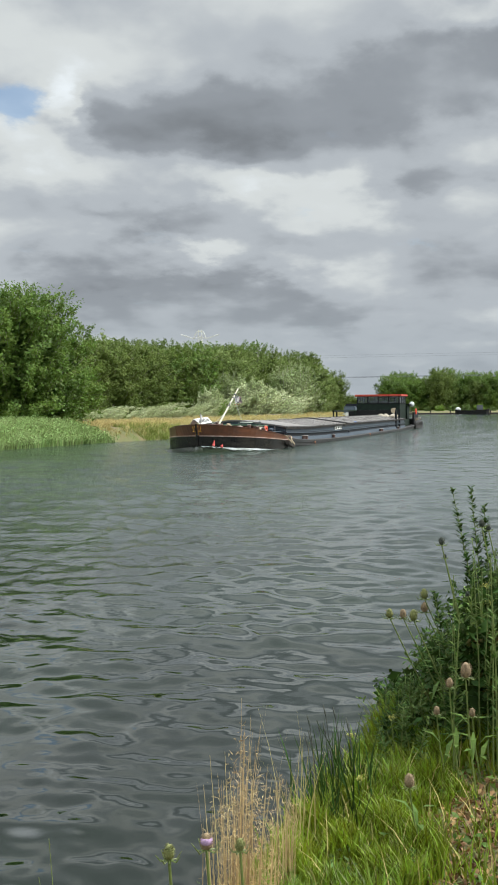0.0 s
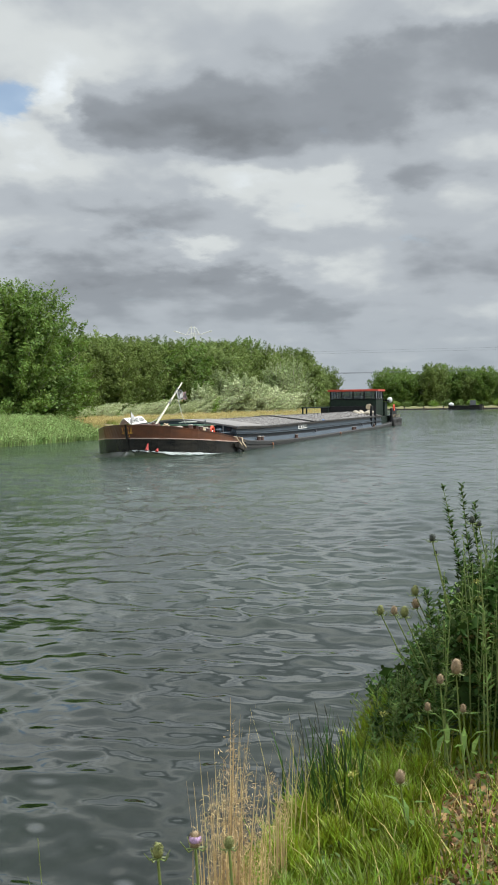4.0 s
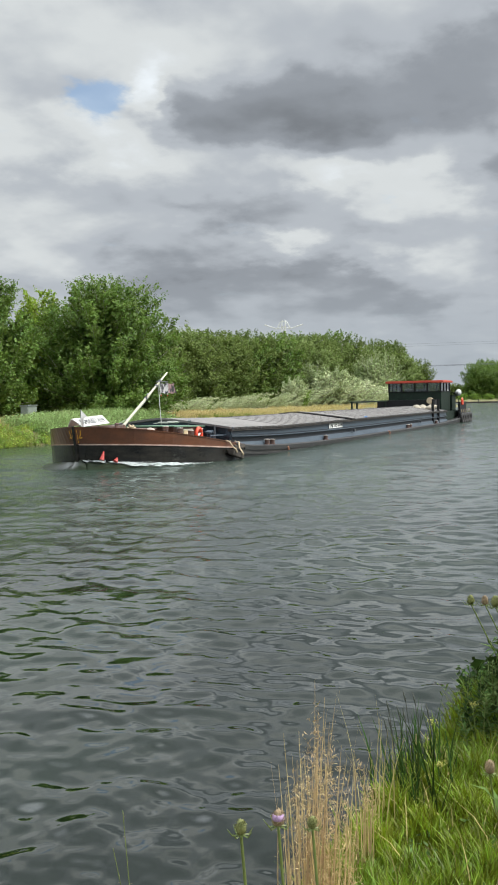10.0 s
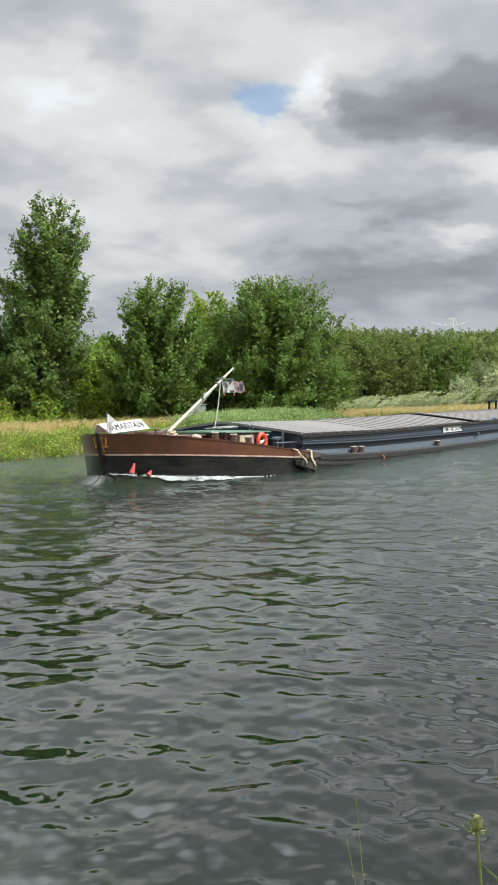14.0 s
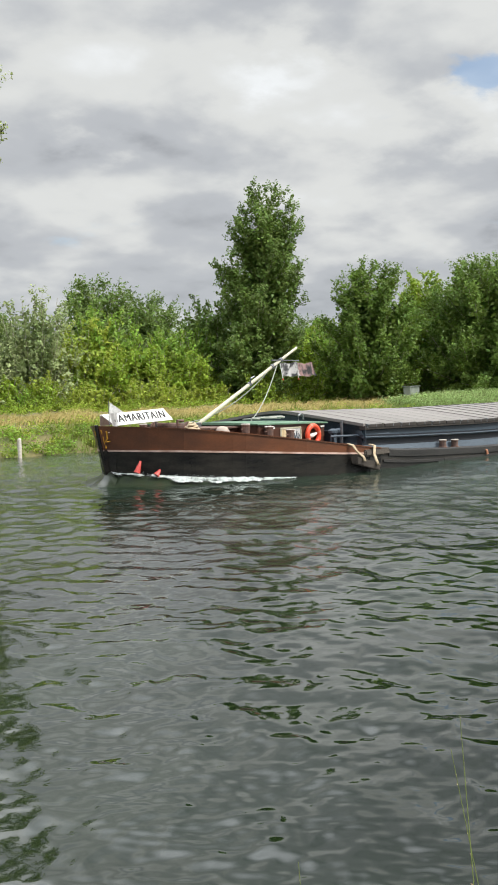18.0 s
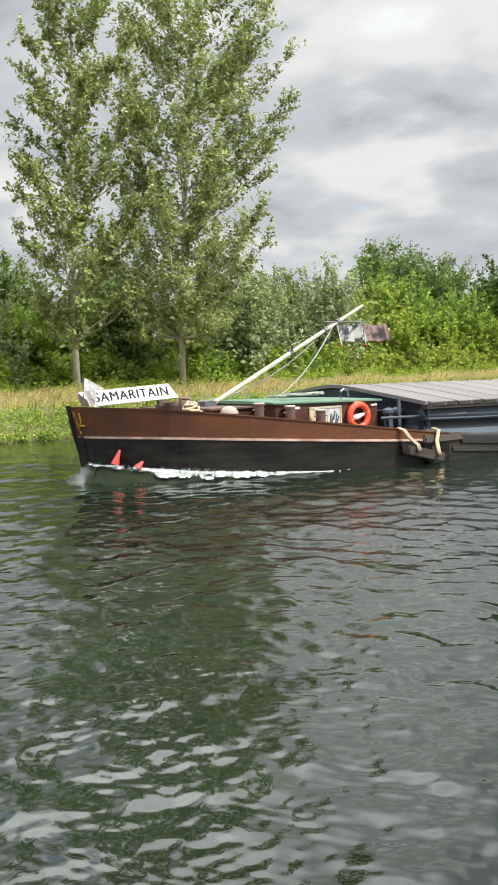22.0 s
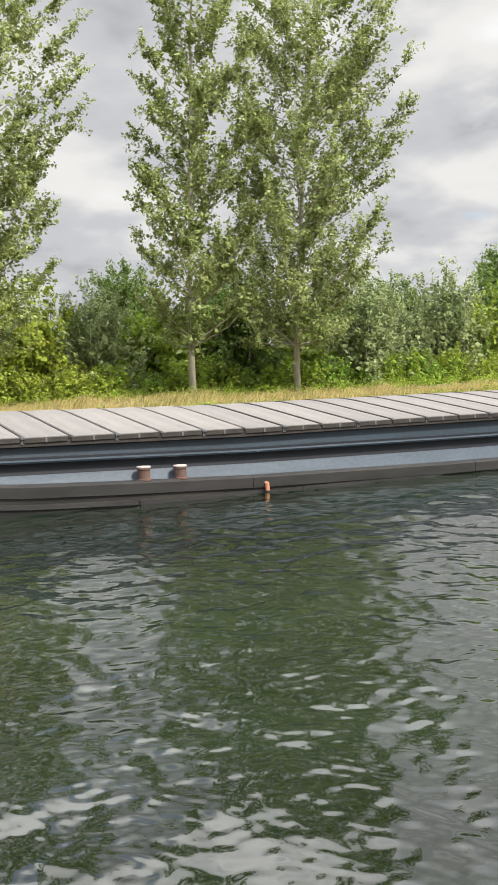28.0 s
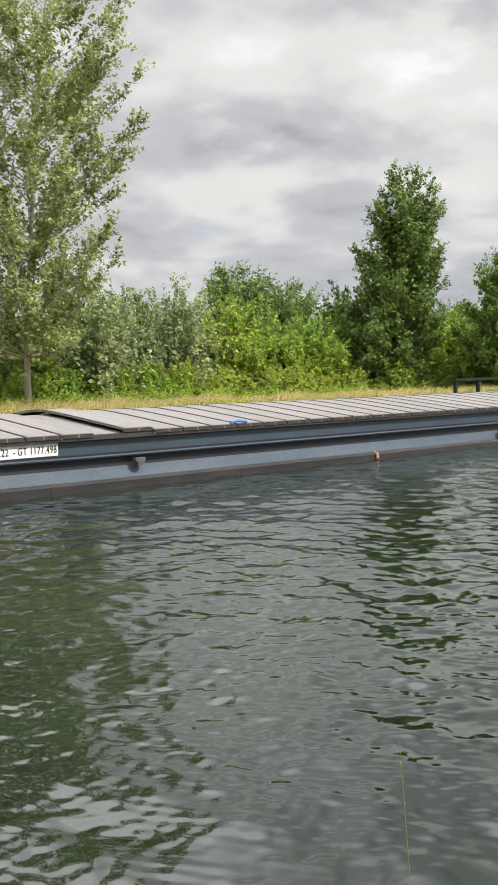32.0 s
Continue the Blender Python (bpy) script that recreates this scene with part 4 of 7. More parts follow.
HALF_U = (0.0, 0.12, 0.35, 0.8, 1.5, 3.0, 5.0, 7.0, 8.6, 10.0, 72.0, 75.0, 77.5, 79.0, 79.86)
HALF_V = (0.06, 0.36, 0.75, 1.30, 2.0, 3.0, 3.72, 4.02, 4.10, 4.11, 4.11, 4.1, 4.0, 3.5, 2.7)
DECK_U = (0, 1.55, 3.3, 5.05, 6.77, 8.3, 10, 12, 15, 20, 28, 40, 60, 68, 75, 79.86)
DECK_Z = (1.78, 1.65, 1.41, 1.155, 0.915, 0.71, 0.56, 0.47, 0.36, 0.27, 0.21, 0.20, 0.22, 0.35, 0.6, 0.8)


def half(u):
    return float(np.interp(u, HALF_U, HALF_V))


def sheer(u):
    return float(np.interp(u, DECK_U, DECK_Z))


def strake_z(u):
    return float(np.interp(u, (0, 1.55, 3.3, 5.05, 6.86, 8.68, 10), (1.06, 0.987, 0.873, 0.747, 0.62, 0.525, 0.475)))


EDGE_Z = lambda u: float(np.interp(u, (8, 10, 15, 80), (1.50, 1.47, 1.38, 1.36)))  # noqa: E731
LEDGE_Z = lambda u: float(np.interp(u, (8, 10, 15, 20, 28, 80), (1.06, 0.99, 0.87, 0.82, 0.77, 0.77)))  # noqa: E731


def bow_band(u0, u1, low, high, push, n=26, thick=0.05, flare=True):
    """A skin on both sides of the hull between two heights, meeting at the stem."""
    s = Shape()
    us = [u0 + (u1 - u0) * (k / n) ** 1.6 for k in range(n + 1)]
    for side in (-1, 1):
        rings = []
        for u in us:
            zl, zh = low(u), high(u)

            def at(z, inset):
                lean = np.clip(1 - z / 1.8, 0, 1)
                q = half(max(0, u - 0.34 * lean * max(0, 1 - u / 5)) ) * (1 - 0.02 * lean * max(0, 1 - u / 9))
                return (u + 0.36 * lean * max(0, 1 - u / 3), side * max(0.02, q + push - inset), z)

            rings.append([at(zl, 0), at(zh, 0), at(zh, thick), at(zl, thick)])
        s.loft(rings)
    return s


def letters(text, size, mat, name, parent, at, depth=0.004, shear=0.0):
    """Raised lettering as a mesh, centred on its place."""
    cu = bpy.data.curves.new(name, "FONT")
    cu.body, cu.size, cu.extrude, cu.align_x, cu.align_y, cu.shear = text, size, depth, "CENTER", "CENTER", shear
    cu.space_character = 1.12
    cu.offset = 0.0
    tmp = new("tmp", cu)
    me = bpy.data.meshes.new_from_object(tmp.evaluated_get(bpy.context.evaluated_depsgraph_get()))
    bpy.data.objects.remove(tmp)
    me.materials.clear()
    me.materials.append(mat)
    return part(name, me, mat, parent, at=at)


def bollard_meshes(r, h):
    post = Shape().lathe([(r * 1.25, 0), (r * 1.25, 0.03), (r, 0.04), (r, h - 0.05), (r * 1.12, h - 0.04), (r * 1.12, h)], sides=14).mesh("bollard", RUST, smooth=False)
    top = Shape().lathe([(r * 1.14, 0), (r * 1.14, 0.02), (r * 1.0, 0.03)], sides=14).mesh("worn_top", WORN)
    return post, top


def build_barge():
    b = thing("barge", "long loaded cargo barge with brown bow and closed hatches", "barge")
    P = lambda n, s, m, label="", **k: part(n, s, m, b, label, **k)  # noqa: E731

    # hull
    s = Shape()
    us = [8.0, 9, 10, 12, 15, 20, 28, 40, 55, 68, 72, 75, 77.5, 79, 79.86]
    s.loft([[(u, -half(u), -0.6), (u, -half(u), sheer(u) - 0.005), (u, half(u), sheer(u) - 0.005), (u, half(u), -0.6)] for u in us])
    P("hull", s, HULL_SIDE, "black tarred steel hull low in the water", bevel=0.02)
    P("bow_lower", bow_band(0, 8.6, lambda u: -0.5, strake_z, 0.0), HULL_BLACK, "black lower bow plating", smooth=False)
    P("bow_upper", bow_band(0, 8.6, lambda u: strake_z(u) + 0.03, lambda u: max(sheer(u), strake_z(u) + 0.06), 0.0), HULL_RED, "oxide brown bow bulwark")
    P("bow_strake", bow_band(0.15, 8.6, lambda u: strake_z(u) - 0.02, lambda u: strake_z(u) + 0.035, 0.035, thick=0.07), PINK, "pale worn rubbing strake")
    P("gunwale", bow_band(0, 8.6, lambda u: max(sheer(u), strake_z(u) + 0.06), lambda u: max(sheer(u), strake_z(u) + 0.06) + 0.035, 0.03, thick=0.12), HULL_RED, "rounded bulwark rail")
    s = Shape()
    s.tube([(-0.04, 0, 1.84), (0.06, 0, 1.3), (0.22, 0, 0.7), (0.40, 0, -0.3)], 0.06, 8)
    P("stem", s, HULL_BLACK, "dark stem post")
    s = Shape()
    us = [0.5, 0.8, 1.5, 3, 5, 7, 8.6]
    s.loft([[(u, -half(u) + 0.45, sheer(u) - 0.42), (u, half(u) - 0.45, sheer(u) - 0.42), (u, half(u) - 0.45, sheer(u) - 0.36), (u, -half(u) + 0.45, sheer(u) - 0.36)] for u in us])
    P("foredeck", s, RUST, "worn brown foredeck")
    # the plating's vertical seam and a mooring ear near the shoulder
    for u in (6.05, 1.75):
        q = -half(u) * 0.985
        P("plate_seam", Shape().tube([(u, q - 0.012, 0.12), (u, q - 0.012, strake_z(u) - 0.04)], 0.012, 5), HULL_BLACK)
    # rubbing strake of the long sides, in lengths
    for side in (-1, 1):
        for u0, u1 in zip(range(9, 75, 6), range(15, 81, 6)):
            u1 = min(u1, 74)
            s = Shape()
            n = 6
            ring = []
            for k in range(n + 1):
                u = u0 + (u1 - u0) * k / n - (0.012 if k == n else 0)
                z, q = sheer(u), side * half(u)
                ring.append([(u, q - side * 0.05, z - 0.27), (u, q + side * 0.05, z - 0.23), (u, q + side * 0.06, z - 0.02), (u, q - side * 0.03, z + 0.03), (u, q - side * 0.22, z + 0.03)])
            s.loft(ring)
            P("side_strake", s, HULL_GREY, "worn grey-brown rubbing strake" if u0 == 9 else "")
    # a second, thinner band just over the water on the forward half
    for side in (-1, 1):
        for u0, u1 in ((8.7, 12.4), (12.42, 16.2), (16.22, 20.0)):
            rows = [u0 + (u1 - u0) * k / 5 for k in range(6)]
            base = lambda u: max(0.03, sheer(u) - 0.40)  # noqa: E731
            P("lower_band", Shape().loft([[(u, side * (half(u) - 0.03), base(u) - 0.07), (u, side * (half(u) + 0.04), base(u) - 0.05), (u, side * (half(u) + 0.04), base(u) + 0.03), (u, side * (half(u) - 0.03), base(u) + 0.06)] for u in rows]), HULL_GREY)
    # coaming: lower wall, dark recess with shade in its colour, ledge pipe, upper wall
    for side in (-1, 1):
        us = [8.12, 10, 12, 15, 20, 28, 40, 52, 64.5]
        lo, up, da, pi = Shape(), Shape(), Shape(), Shape()
        y = lambda q: side * q  # noqa: E731
        lo.loft([[(u, y(3.86), sheer(u)), (u, y(3.74), LEDGE_Z(u) - 0.25), (u, y(3.55), LEDGE_Z(u) - 0.25), (u, y(3.55), sheer(u))] for u in us])
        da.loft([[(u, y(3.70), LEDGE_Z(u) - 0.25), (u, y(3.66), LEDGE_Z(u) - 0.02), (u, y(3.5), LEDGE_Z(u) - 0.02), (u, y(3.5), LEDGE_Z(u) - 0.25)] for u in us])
        up.loft([[(u, y(3.72), LEDGE_Z(u) + 0.05), (u, y(3.68), EDGE_Z(u) - 0.20), (u, y(3.5), EDGE_Z(u) - 0.20), (u, y(3.5), LEDGE_Z(u) + 0.05)] for u in us])
        pi.loft([[(u, y(3.72), LEDGE_Z(u) - 0.02), (u, y(3.84), LEDGE_Z(u) - 0.015), (u, y(3.86), LEDGE_Z(u) + 0.02), (u, y(3.83), LEDGE_Z(u) + 0.05), (u, y(3.6), LEDGE_Z(u) + 0.05)] for u in us])
        P("coaming_lower", lo, BLUE, "slate blue lower coaming wall")
        P("coaming_recess", da, BLUE_DARK, "recess under the ledge, coloured dark for its shade")
        P("coaming_upper", up, BLUE_DEEP, "navy upper coaming wall")
        st = Shape().loft([[(u, y(3.742), LEDGE_Z(u) + 0.052), (u, y(3.738), LEDGE_Z(u) + 0.10), (u, y(3.6), LEDGE_Z(u) + 0.10), (u, y(3.6), LEDGE_Z(u) + 0.052)] for u in us])
        P("coaming_stripe", st, BLUE_DARK, "dark navy stripe above the ledge")
        P("coaming_ledge", pi, BLUE_DEEP, "rounded blue ledge")
        be = Shape().loft([[(u, y(3.62), EDGE_Z(u) - 0.20), (u, y(3.84), EDGE_Z(u) - 0.17), (u, y(3.84), EDGE_Z(u) - 0.05), (u, y(3.6), EDGE_Z(u) - 0.05)] for u in us])
        P("hatch_beam", be, BEAM, "dark brown beam under the hatches")
    # the end walls of the hold
    for u, z in ((8.2, EDGE_Z(8)), (64.4, EDGE_Z(64))):
        s = Shape().box(u, u + 0.1, -3.55, 3.55, 0.2, z + 0.05)
        P("coaming_end", s, BLUE)
    # hatch covers: one arched board each
    def arch(q, lift=0.0):
        return 0.46 * (1 - (math.sqrt((q / 3.78) ** 2 + 0.02) - 0.1414) / 0.8686) + lift

    qs = [-3.78 + 7.56 * k / 20 for k in range(21)]
    w = 0.935
    s = Shape()
    s.loft([[(0, q, arch(q)) for q in qs] + [(0, q, arch(q) - 0.045) for q in reversed(qs)], [(w, q, arch(q)) for q in qs] + [(w, q, arch(q) - 0.045) for q in reversed(qs)]])
    cover = s.mesh("hatch_cover", HATCH, bevel=0.008)
    s = Shape()
    s.loft([[(0, q, arch(q, 0.012)) for q in qs] + [(0, q, arch(q)) for q in reversed(qs)], [(0.06, q, arch(q, 0.012)) for q in qs] + [(0.06, q, arch(q)) for q in reversed(qs)]])
    rib = s.mesh("hatch_rib", BEAM)
    s = Shape().box(-0.035, 0.035, -3.86, -3.74, -0.13, 0.02).box(-0.05, 0.05, -3.90, -3.84, -0.03, 0.0)
    dog = s.mesh("hatch_clamp", STEEL, bevel=0.006)
    s = Shape().box(0, w - 0.03, -3.87, -3.76, -0.105, -0.012)
    lip = s.mesh("hatch_lip", BEAM, bevel=0.006)
    tooth = Shape().box(0.44, 0.48, -3.885, -3.80, -0.10, -0.02).mesh("lip_bracket", STEEL)
    u, k = 8.25, 0
    while u < 63.6:
        if 28.25 < u < 29.2:
            u = 29.35
        raised = 0.07 if u > 29.3 and u < 30.2 else 0.0
        c = P("hatch_cover", cover, HATCH, "grey-brown arched hatch board" if k == 0 else "", at=pose(u, 0, EDGE_Z(u) + raised))
        part("hatch_rib", rib, BEAM, c)
        part("hatch_lip", lip, BEAM, c)
        part("lip_bracket", tooth, STEEL, c)
        if k % 2 == 0:
            part("hatch_clamp", dog, STEEL, c)
        u += 0.965
        k += 1
    s = Shape()
    s.loft([[(g, q, EDGE_Z(29) + arch(q, -0.07)) for q in qs] + [(g, q, EDGE_Z(29) + arch(q, -0.11)) for q in reversed(qs)] for g in (28.0, 29.6)])
    P("hatch_gap_board", s, HATCH, "bare boards in the gap between the hatches")
    s = Shape()
    s.loft([[(8.1, q, EDGE_Z(8) + arch(q) + 0.03) for q in qs] + [(8.1, q, EDGE_Z(8) + arch(q) - 0.07) for q in reversed(qs)], [(8.25, q, EDGE_Z(8) + arch(q) + 0.03) for q in qs] + [(8.25, q, EDGE_Z(8) + arch(q) - 0.07) for q in reversed(qs)]])
    P("hatch_front_arch", s, HATCH, "arched front edge of the hatches")
    s = Shape()
    s.loft([[(8.2, q, EDGE_Z(8) + arch(q) - 0.1) for q in qs] + [(8.2, q, 0.9) for q in reversed(qs)], [(8.24, q, EDGE_Z(8) + arch(q) - 0.1) for q in qs] + [(8.24, q, 0.9) for q in reversed(qs)]])
    P("hold_front_wall", s, BLUE_DEEP)
    # the measurement plate
    z = 1.04
    plate = P("measurement_plate", Shape().box(24.5, 27.5, -3.755, -3.735, z - 0.15, z + 0.15), WHITE, "white plate with black measurements", bevel=0.006)
    for word, x in (("L 79.86", -1.03), ("-", -0.50), ("B 8.22", -0.08), ("-", 0.32), ("GT 1177.498", 0.93)):
        letters(word, 0.245, BLACK, "plate_lettering", plate, Matrix.Translation((26.0 + x, -3.762, z)) @ pose(0, 0, 0, 90, 0, 0) @ Matrix.Diagonal((0.72, 1, 1, 1)))
    # bollards along the deck edge
    post, top = bollard_meshes(0.125, 0.26)
    for u in (12.6, 13.4, 23.0, 46, 47, 58):
        for side in (-1, 1):
            o = P("bollard", post, RUST, "rusty deck bollard" if u == 12.6 else "", at=pose(u, side * 3.97, sheer(u) + 0.02))
            part("worn_top", top, WORN, o, at=pose(0, 0, 0.26))
    # small pipe stubs and chocks on the coaming
    for u in (29.6, 51.0):
        P("coaming_bracket", Shape().box(u, u + 0.32, -3.98, -3.84, 0.60, 0.70).box(u + 0.05, u + 0.27, -4.0, -3.86, 0.52, 0.6), STEEL, bevel=0.01)
    for u in (15.3, 38.7):
        P("hose_stub", Shape().tube([(u, -4.1, 0.22), (u, -4.2, 0.20), (u, -4.22, 0.05)], 0.05, 8), material("pipe_orange", (0.5, 0.22, 0.12), 0.6), "small orange overflow pipe")
    P("blue_rag", Shape().tube([(33.0, -3.80, 1.42), (33.3, -3.78, 1.45), (33.6, -3.80, 1.41)], 0.04, 6), material("rag_blue", (0.08, 0.22, 0.55), 0.8))
    build_bow(b)
    build_stern(b)
    build_foam(b)
    return b


def build_bow(b):
    P = lambda n, s, m, label="", **k: part(n, s, m, b, label, **k)  # noqa: E731
    # forward house with a green roof
    s = Shape()
    ring = lambda u, zt: [(u, -2.58, 0.55), (u, -2.58, zt), (u, 2.58, zt), (u, 2.58, 0.55)]  # noqa: E731
    s.loft([ring(4.25, 1.66), ring(7.55, 1.58)])
    house = P("fore_house", s, HOUSE_BROWN, "dark brown steel house on the foredeck", bevel=0.02)
    s = Shape()
    qs = [-2.66 + 5.32 * k / 10 for k in range(11)]
    top = lambda u, zt: [(u, q, zt + 0.045 * (1 - (q / 2.66) ** 2)) for q in qs] + [(u, q, zt - 0.05) for q in reversed(qs)]  # noqa: E731
    s.loft([top(4.15, 1.70), top(7.65, 1.61)])
    part("house_roof", s, GREEN, house, "green painted roof", bevel=0.01)
    s = Shape().box(2.95, 4.2, -1.75, 1.75, 0.7, 1.56)
    P("hatch_box", s, HOUSE_BROWN, "brown steel deck locker with a lid", bevel=0.02)
    P("locker_lid", Shape().box(2.9, 4.22, -1.83, 1.83, 1.56, 1.62), RUST, bevel=0.015)
    # window with a curtain
    s = Shape()
    s.box(5.28, 6.32, -2.615, -2.575, 0.90, 0.96).box(5.28, 6.32, -2.615, -2.575, 1.46, 1.52).box(5.28, 5.34, -2.615, -2.575, 0.96, 1.46).box(6.26, 6.32, -2.615, -2.575, 0.96, 1.46)
    win = part("window_frame", s, POLE, house, "cream window frame with rounded corners", bevel=0.012)
    part("curtain", Shape().box(5.34, 5.85, -2.596, -2.584, 0.96, 1.46), CURTAIN, win, "cream curtain")
    part("curtain_print", Shape().box(5.86, 6.26, -2.596, -2.584, 0.96, 1.46), CLOTH_WHITE, win, "white and grey printed cloth")
    s = Shape()
    for k in range(5):
        s.tube([(5.92 + 0.06 * k, -2.603, 1.02 + 0.07 * (k % 3)), (5.98 + 0.06 * k, -2.603, 1.38 - 0.06 * ((k + 1) % 3))], 0.018, 5)
    part("print_strokes", s, BLUE, win)
    # lifebuoy
    buoy = P("lifebuoy", Shape().torus((6.8, -2.70, 1.22), True, 0.295, 0.082), ORANGE, "orange-red lifebuoy with white bands", smooth=True)
    for a in (20, 110, 200, 290):
        s = Shape()
        c, r = Vector((6.8 + 0.295 * math.cos(radians(a)), -2.70, 1.22 + 0.295 * math.sin(radians(a)))), Vector((math.cos(radians(a)), 0, math.sin(radians(a))))
        t = Vector((-r.z, 0, r.x))
        s.tube([c - 0.03 * t, c + 0.03 * t], 0.0845, 12)
        part("buoy_band", s, material("buoy_band_pale", (0.75, 0.22, 0.14), 0.6), buoy)
    P("buoy_float_light", Shape().tube([(6.62, -2.68, 1.17), (6.78, -2.68, 1.20), (6.92, -2.68, 1.24), (7.0, -2.68, 1.27)], [0.07, 0.075, 0.05, 0.035], 10), WHITE, "white rescue light inside the lifebuoy", smooth=True)
    P("buoy_hook", Shape().tube([(6.85, -2.6, 0.83), (6.85, -2.7, 0.80), (6.87, -2.72, 0.86)], 0.015, 6), STEEL)
    # lamp, vent, handles and a coil of rope on the roof
    P("roof_hook", Shape().tube([(6.55, -2.3, 1.66), (6.55, -2.3, 1.86), (6.65, -2.3, 1.92), (6.78, -2.3, 1.86), (6.80, -2.3, 1.72)], 0.035, 8), STEEL)
    P("cabin_lamp", Shape().box(4.75, 4.93, -2.68, -2.60, 1.50, 1.56), WHITE)
    P("vent_grille", Shape().box(7.30, 7.5, -2.62, -2.59, 1.45, 1.5), WHITE)
    pts = [(5.0 + 1.5 * k / 40 + 0.25 * math.sin(k * 1.1), -1.6 + 0.35 * math.cos(k * 0.9), 1.80 + 0.004 * k % 0.05) for k in range(41)]
    P("rope_coil", Shape().tube(pts, 0.028, 6), ROPE_GREY, "loose grey rope on the roof", smooth=True)
    # bollards of the foredeck
    post, top = bollard_meshes(0.125, 0.36)
    for u, q, z in ((3.92, -2.37, 1.32), (4.56, -2.77, 1.22), (5.38, -2.93, 1.085), (3.92, 2.37, 1.32), (4.56, 2.77, 1.22), (5.38, 2.93, 1.085)):
        o = P("bow_bollard", post, RUST, "rusty double bollard with a worn bright top", at=pose(u, q, z))
        part("worn_top", top, WORN, o, at=pose(0, 0, 0.36))
        part("cross_pin", Shape().tube([(-0.2, 0, 0.22), (0.2, 0, 0.22)], 0.02, 6), RUST, o)
    # windlass
    s = Shape().tube([(3.0, -0.7, 1.60), (3.0, 0.7, 1.60)], 0.19, 14)
    win = P("windlass_drum", s, RUST, "rusty anchor windlass")
    for q in (-0.75, 0.75):
        part("windlass_cheek", Shape().tube([(3.0, q - 0.04, 1.60), (3.0, q + 0.04, 1.60)], 0.22, 16), RUST, win)
    part("windlass_frame", Shape().box(2.7, 3.3, -0.85, 0.85, 1.30, 1.45).tube([(2.75, -0.5, 1.4), (2.85, -0.45, 1.86), (3.1, -0.45, 1.84)], 0.05, 8), RUST, win)
    P("heaped_rope", Shape().tube([(2.60 + (0.34 - 0.004 * k) * math.cos(k * 0.7) + 0.05 * math.sin(k * 2.1), -1.35 + (0.30 - 0.004 * k) * math.sin(k * 0.7), 1.48 + 0.0055 * k + 0.03 * math.sin(k * 1.7)) for k in range(60)], 0.032, 6), ROPE, "tan mooring rope in a heap", smooth=True)
    P("deck_cowl", Shape().lathe([(0.24, 0), (0.24, 0.06), (0.17, 0.17), (0.05, 0.22)], (3.35, -1.9, 1.44), 16), material("cowl_tan", (0.42, 0.34, 0.28), 0.6, second=(0.3, 0.24, 0.2)), smooth=True)
    # name boards: two sloping boards that meet over the bow
    for side in (-1, 1):
        f = lambda q: 0.28 + side * q  # noqa: E731
        a, c, d, e = Vector((0.62, f(0.36), 1.80)), Vector((3.02, f(0.36), 1.89)), Vector((2.90, f(0.04), 2.25)), Vector((0.36, f(0.04), 2.14))
        n = (c - a).cross(e - a).normalized() * (1 if side < 0 else -1)
        s = Shape().loft([[a, c, d, e], [p - 0.03 * n for p in (a, c, d, e)]])
        board = P("name_board", s, WHITE, "white name board with dark slanted letters", bevel=0.006)
        x, y = (c - a).normalized(), (e - a).normalized()
        y = (y - x * x.dot(y)).normalized()
        if side > 0:
            x = -x
        m = Matrix((x, y, x.cross(y))).transposed().to_4x4()
        m.translation = (a + c + d + e) / 4 + x.cross(y) * 0.005 + Vector((0.07, 0, 0))
        for step in (-0.009, 0.009):
            letters("SAMARITAIN", 0.42, BLACK, "board_lettering", board, m @ Matrix.Translation((step - 0.06 * x.x, 0, 0.1 * step)) @ Matrix.Diagonal((0.80, 1, 1, 1)), shear=0.24)
        o = P("board_stay", Shape().tube([(1.0 if side < 0 else 2.6, 0.28, 1.2), (1.0 if side < 0 else 2.6, 0.28, 2.1)], 0.025, 6), STEEL)
    pen = P("jack_pennant", Shape().add([(0.30, -0.2, 2.12), (0.86, -0.2, 2.20), (0.34, -0.2, 2.50), (0.30, -0.21, 2.12), (0.86, -0.21, 2.20), (0.34, -0.21, 2.50)], [(0, 1, 2), (5, 4, 3), (0, 3, 4, 1), (1, 4, 5, 2), (2, 5, 3, 0)]), CLOTH_WHITE, "small white pennant")
    fold = lambda k, r: (0.26 + 0.34 * k + 0.22 * (1 - r) * (1 - 0.5 * k), -0.115 - 0.10 * r + 0.02 * math.sin(9 * k) - 0.02 * (1 - k), 1.80 + 0.36 * r + 0.05 * k - 0.10 * k * (1 - r))  # noqa: E731
    part("pennant_fold", Shape().loft([[Vector(fold(k / 8, r)) for r in (0.0, 0.35, 0.7, 1.0)] for k in range(9)], closed=False, caps=False), CLOTH_WHITE, pen, "white cloth hanging over the board's end", smooth=True)
    part("pennant_emblem", Shape().add([Vector(fold(0.66 + 0.22 * math.cos(a) * w, 0.45 + 0.30 * math.sin(a) * w)) + Vector((0, -0.012, 0)) for a, w in ((0, 1), (0.8, 0.7), (1.6, 1), (2.4, 0.6), (3.1, 1), (4.0, 0.7), (4.7, 1), (5.5, 0.6))], [tuple(range(8))]), CLOTH_GREY, pen, "dark grey emblem")
    P("jackstaff", Shape().tube([(0.30, -0.2, 1.3), (0.30, -0.2, 2.55)], 0.015, 6), STEEL)
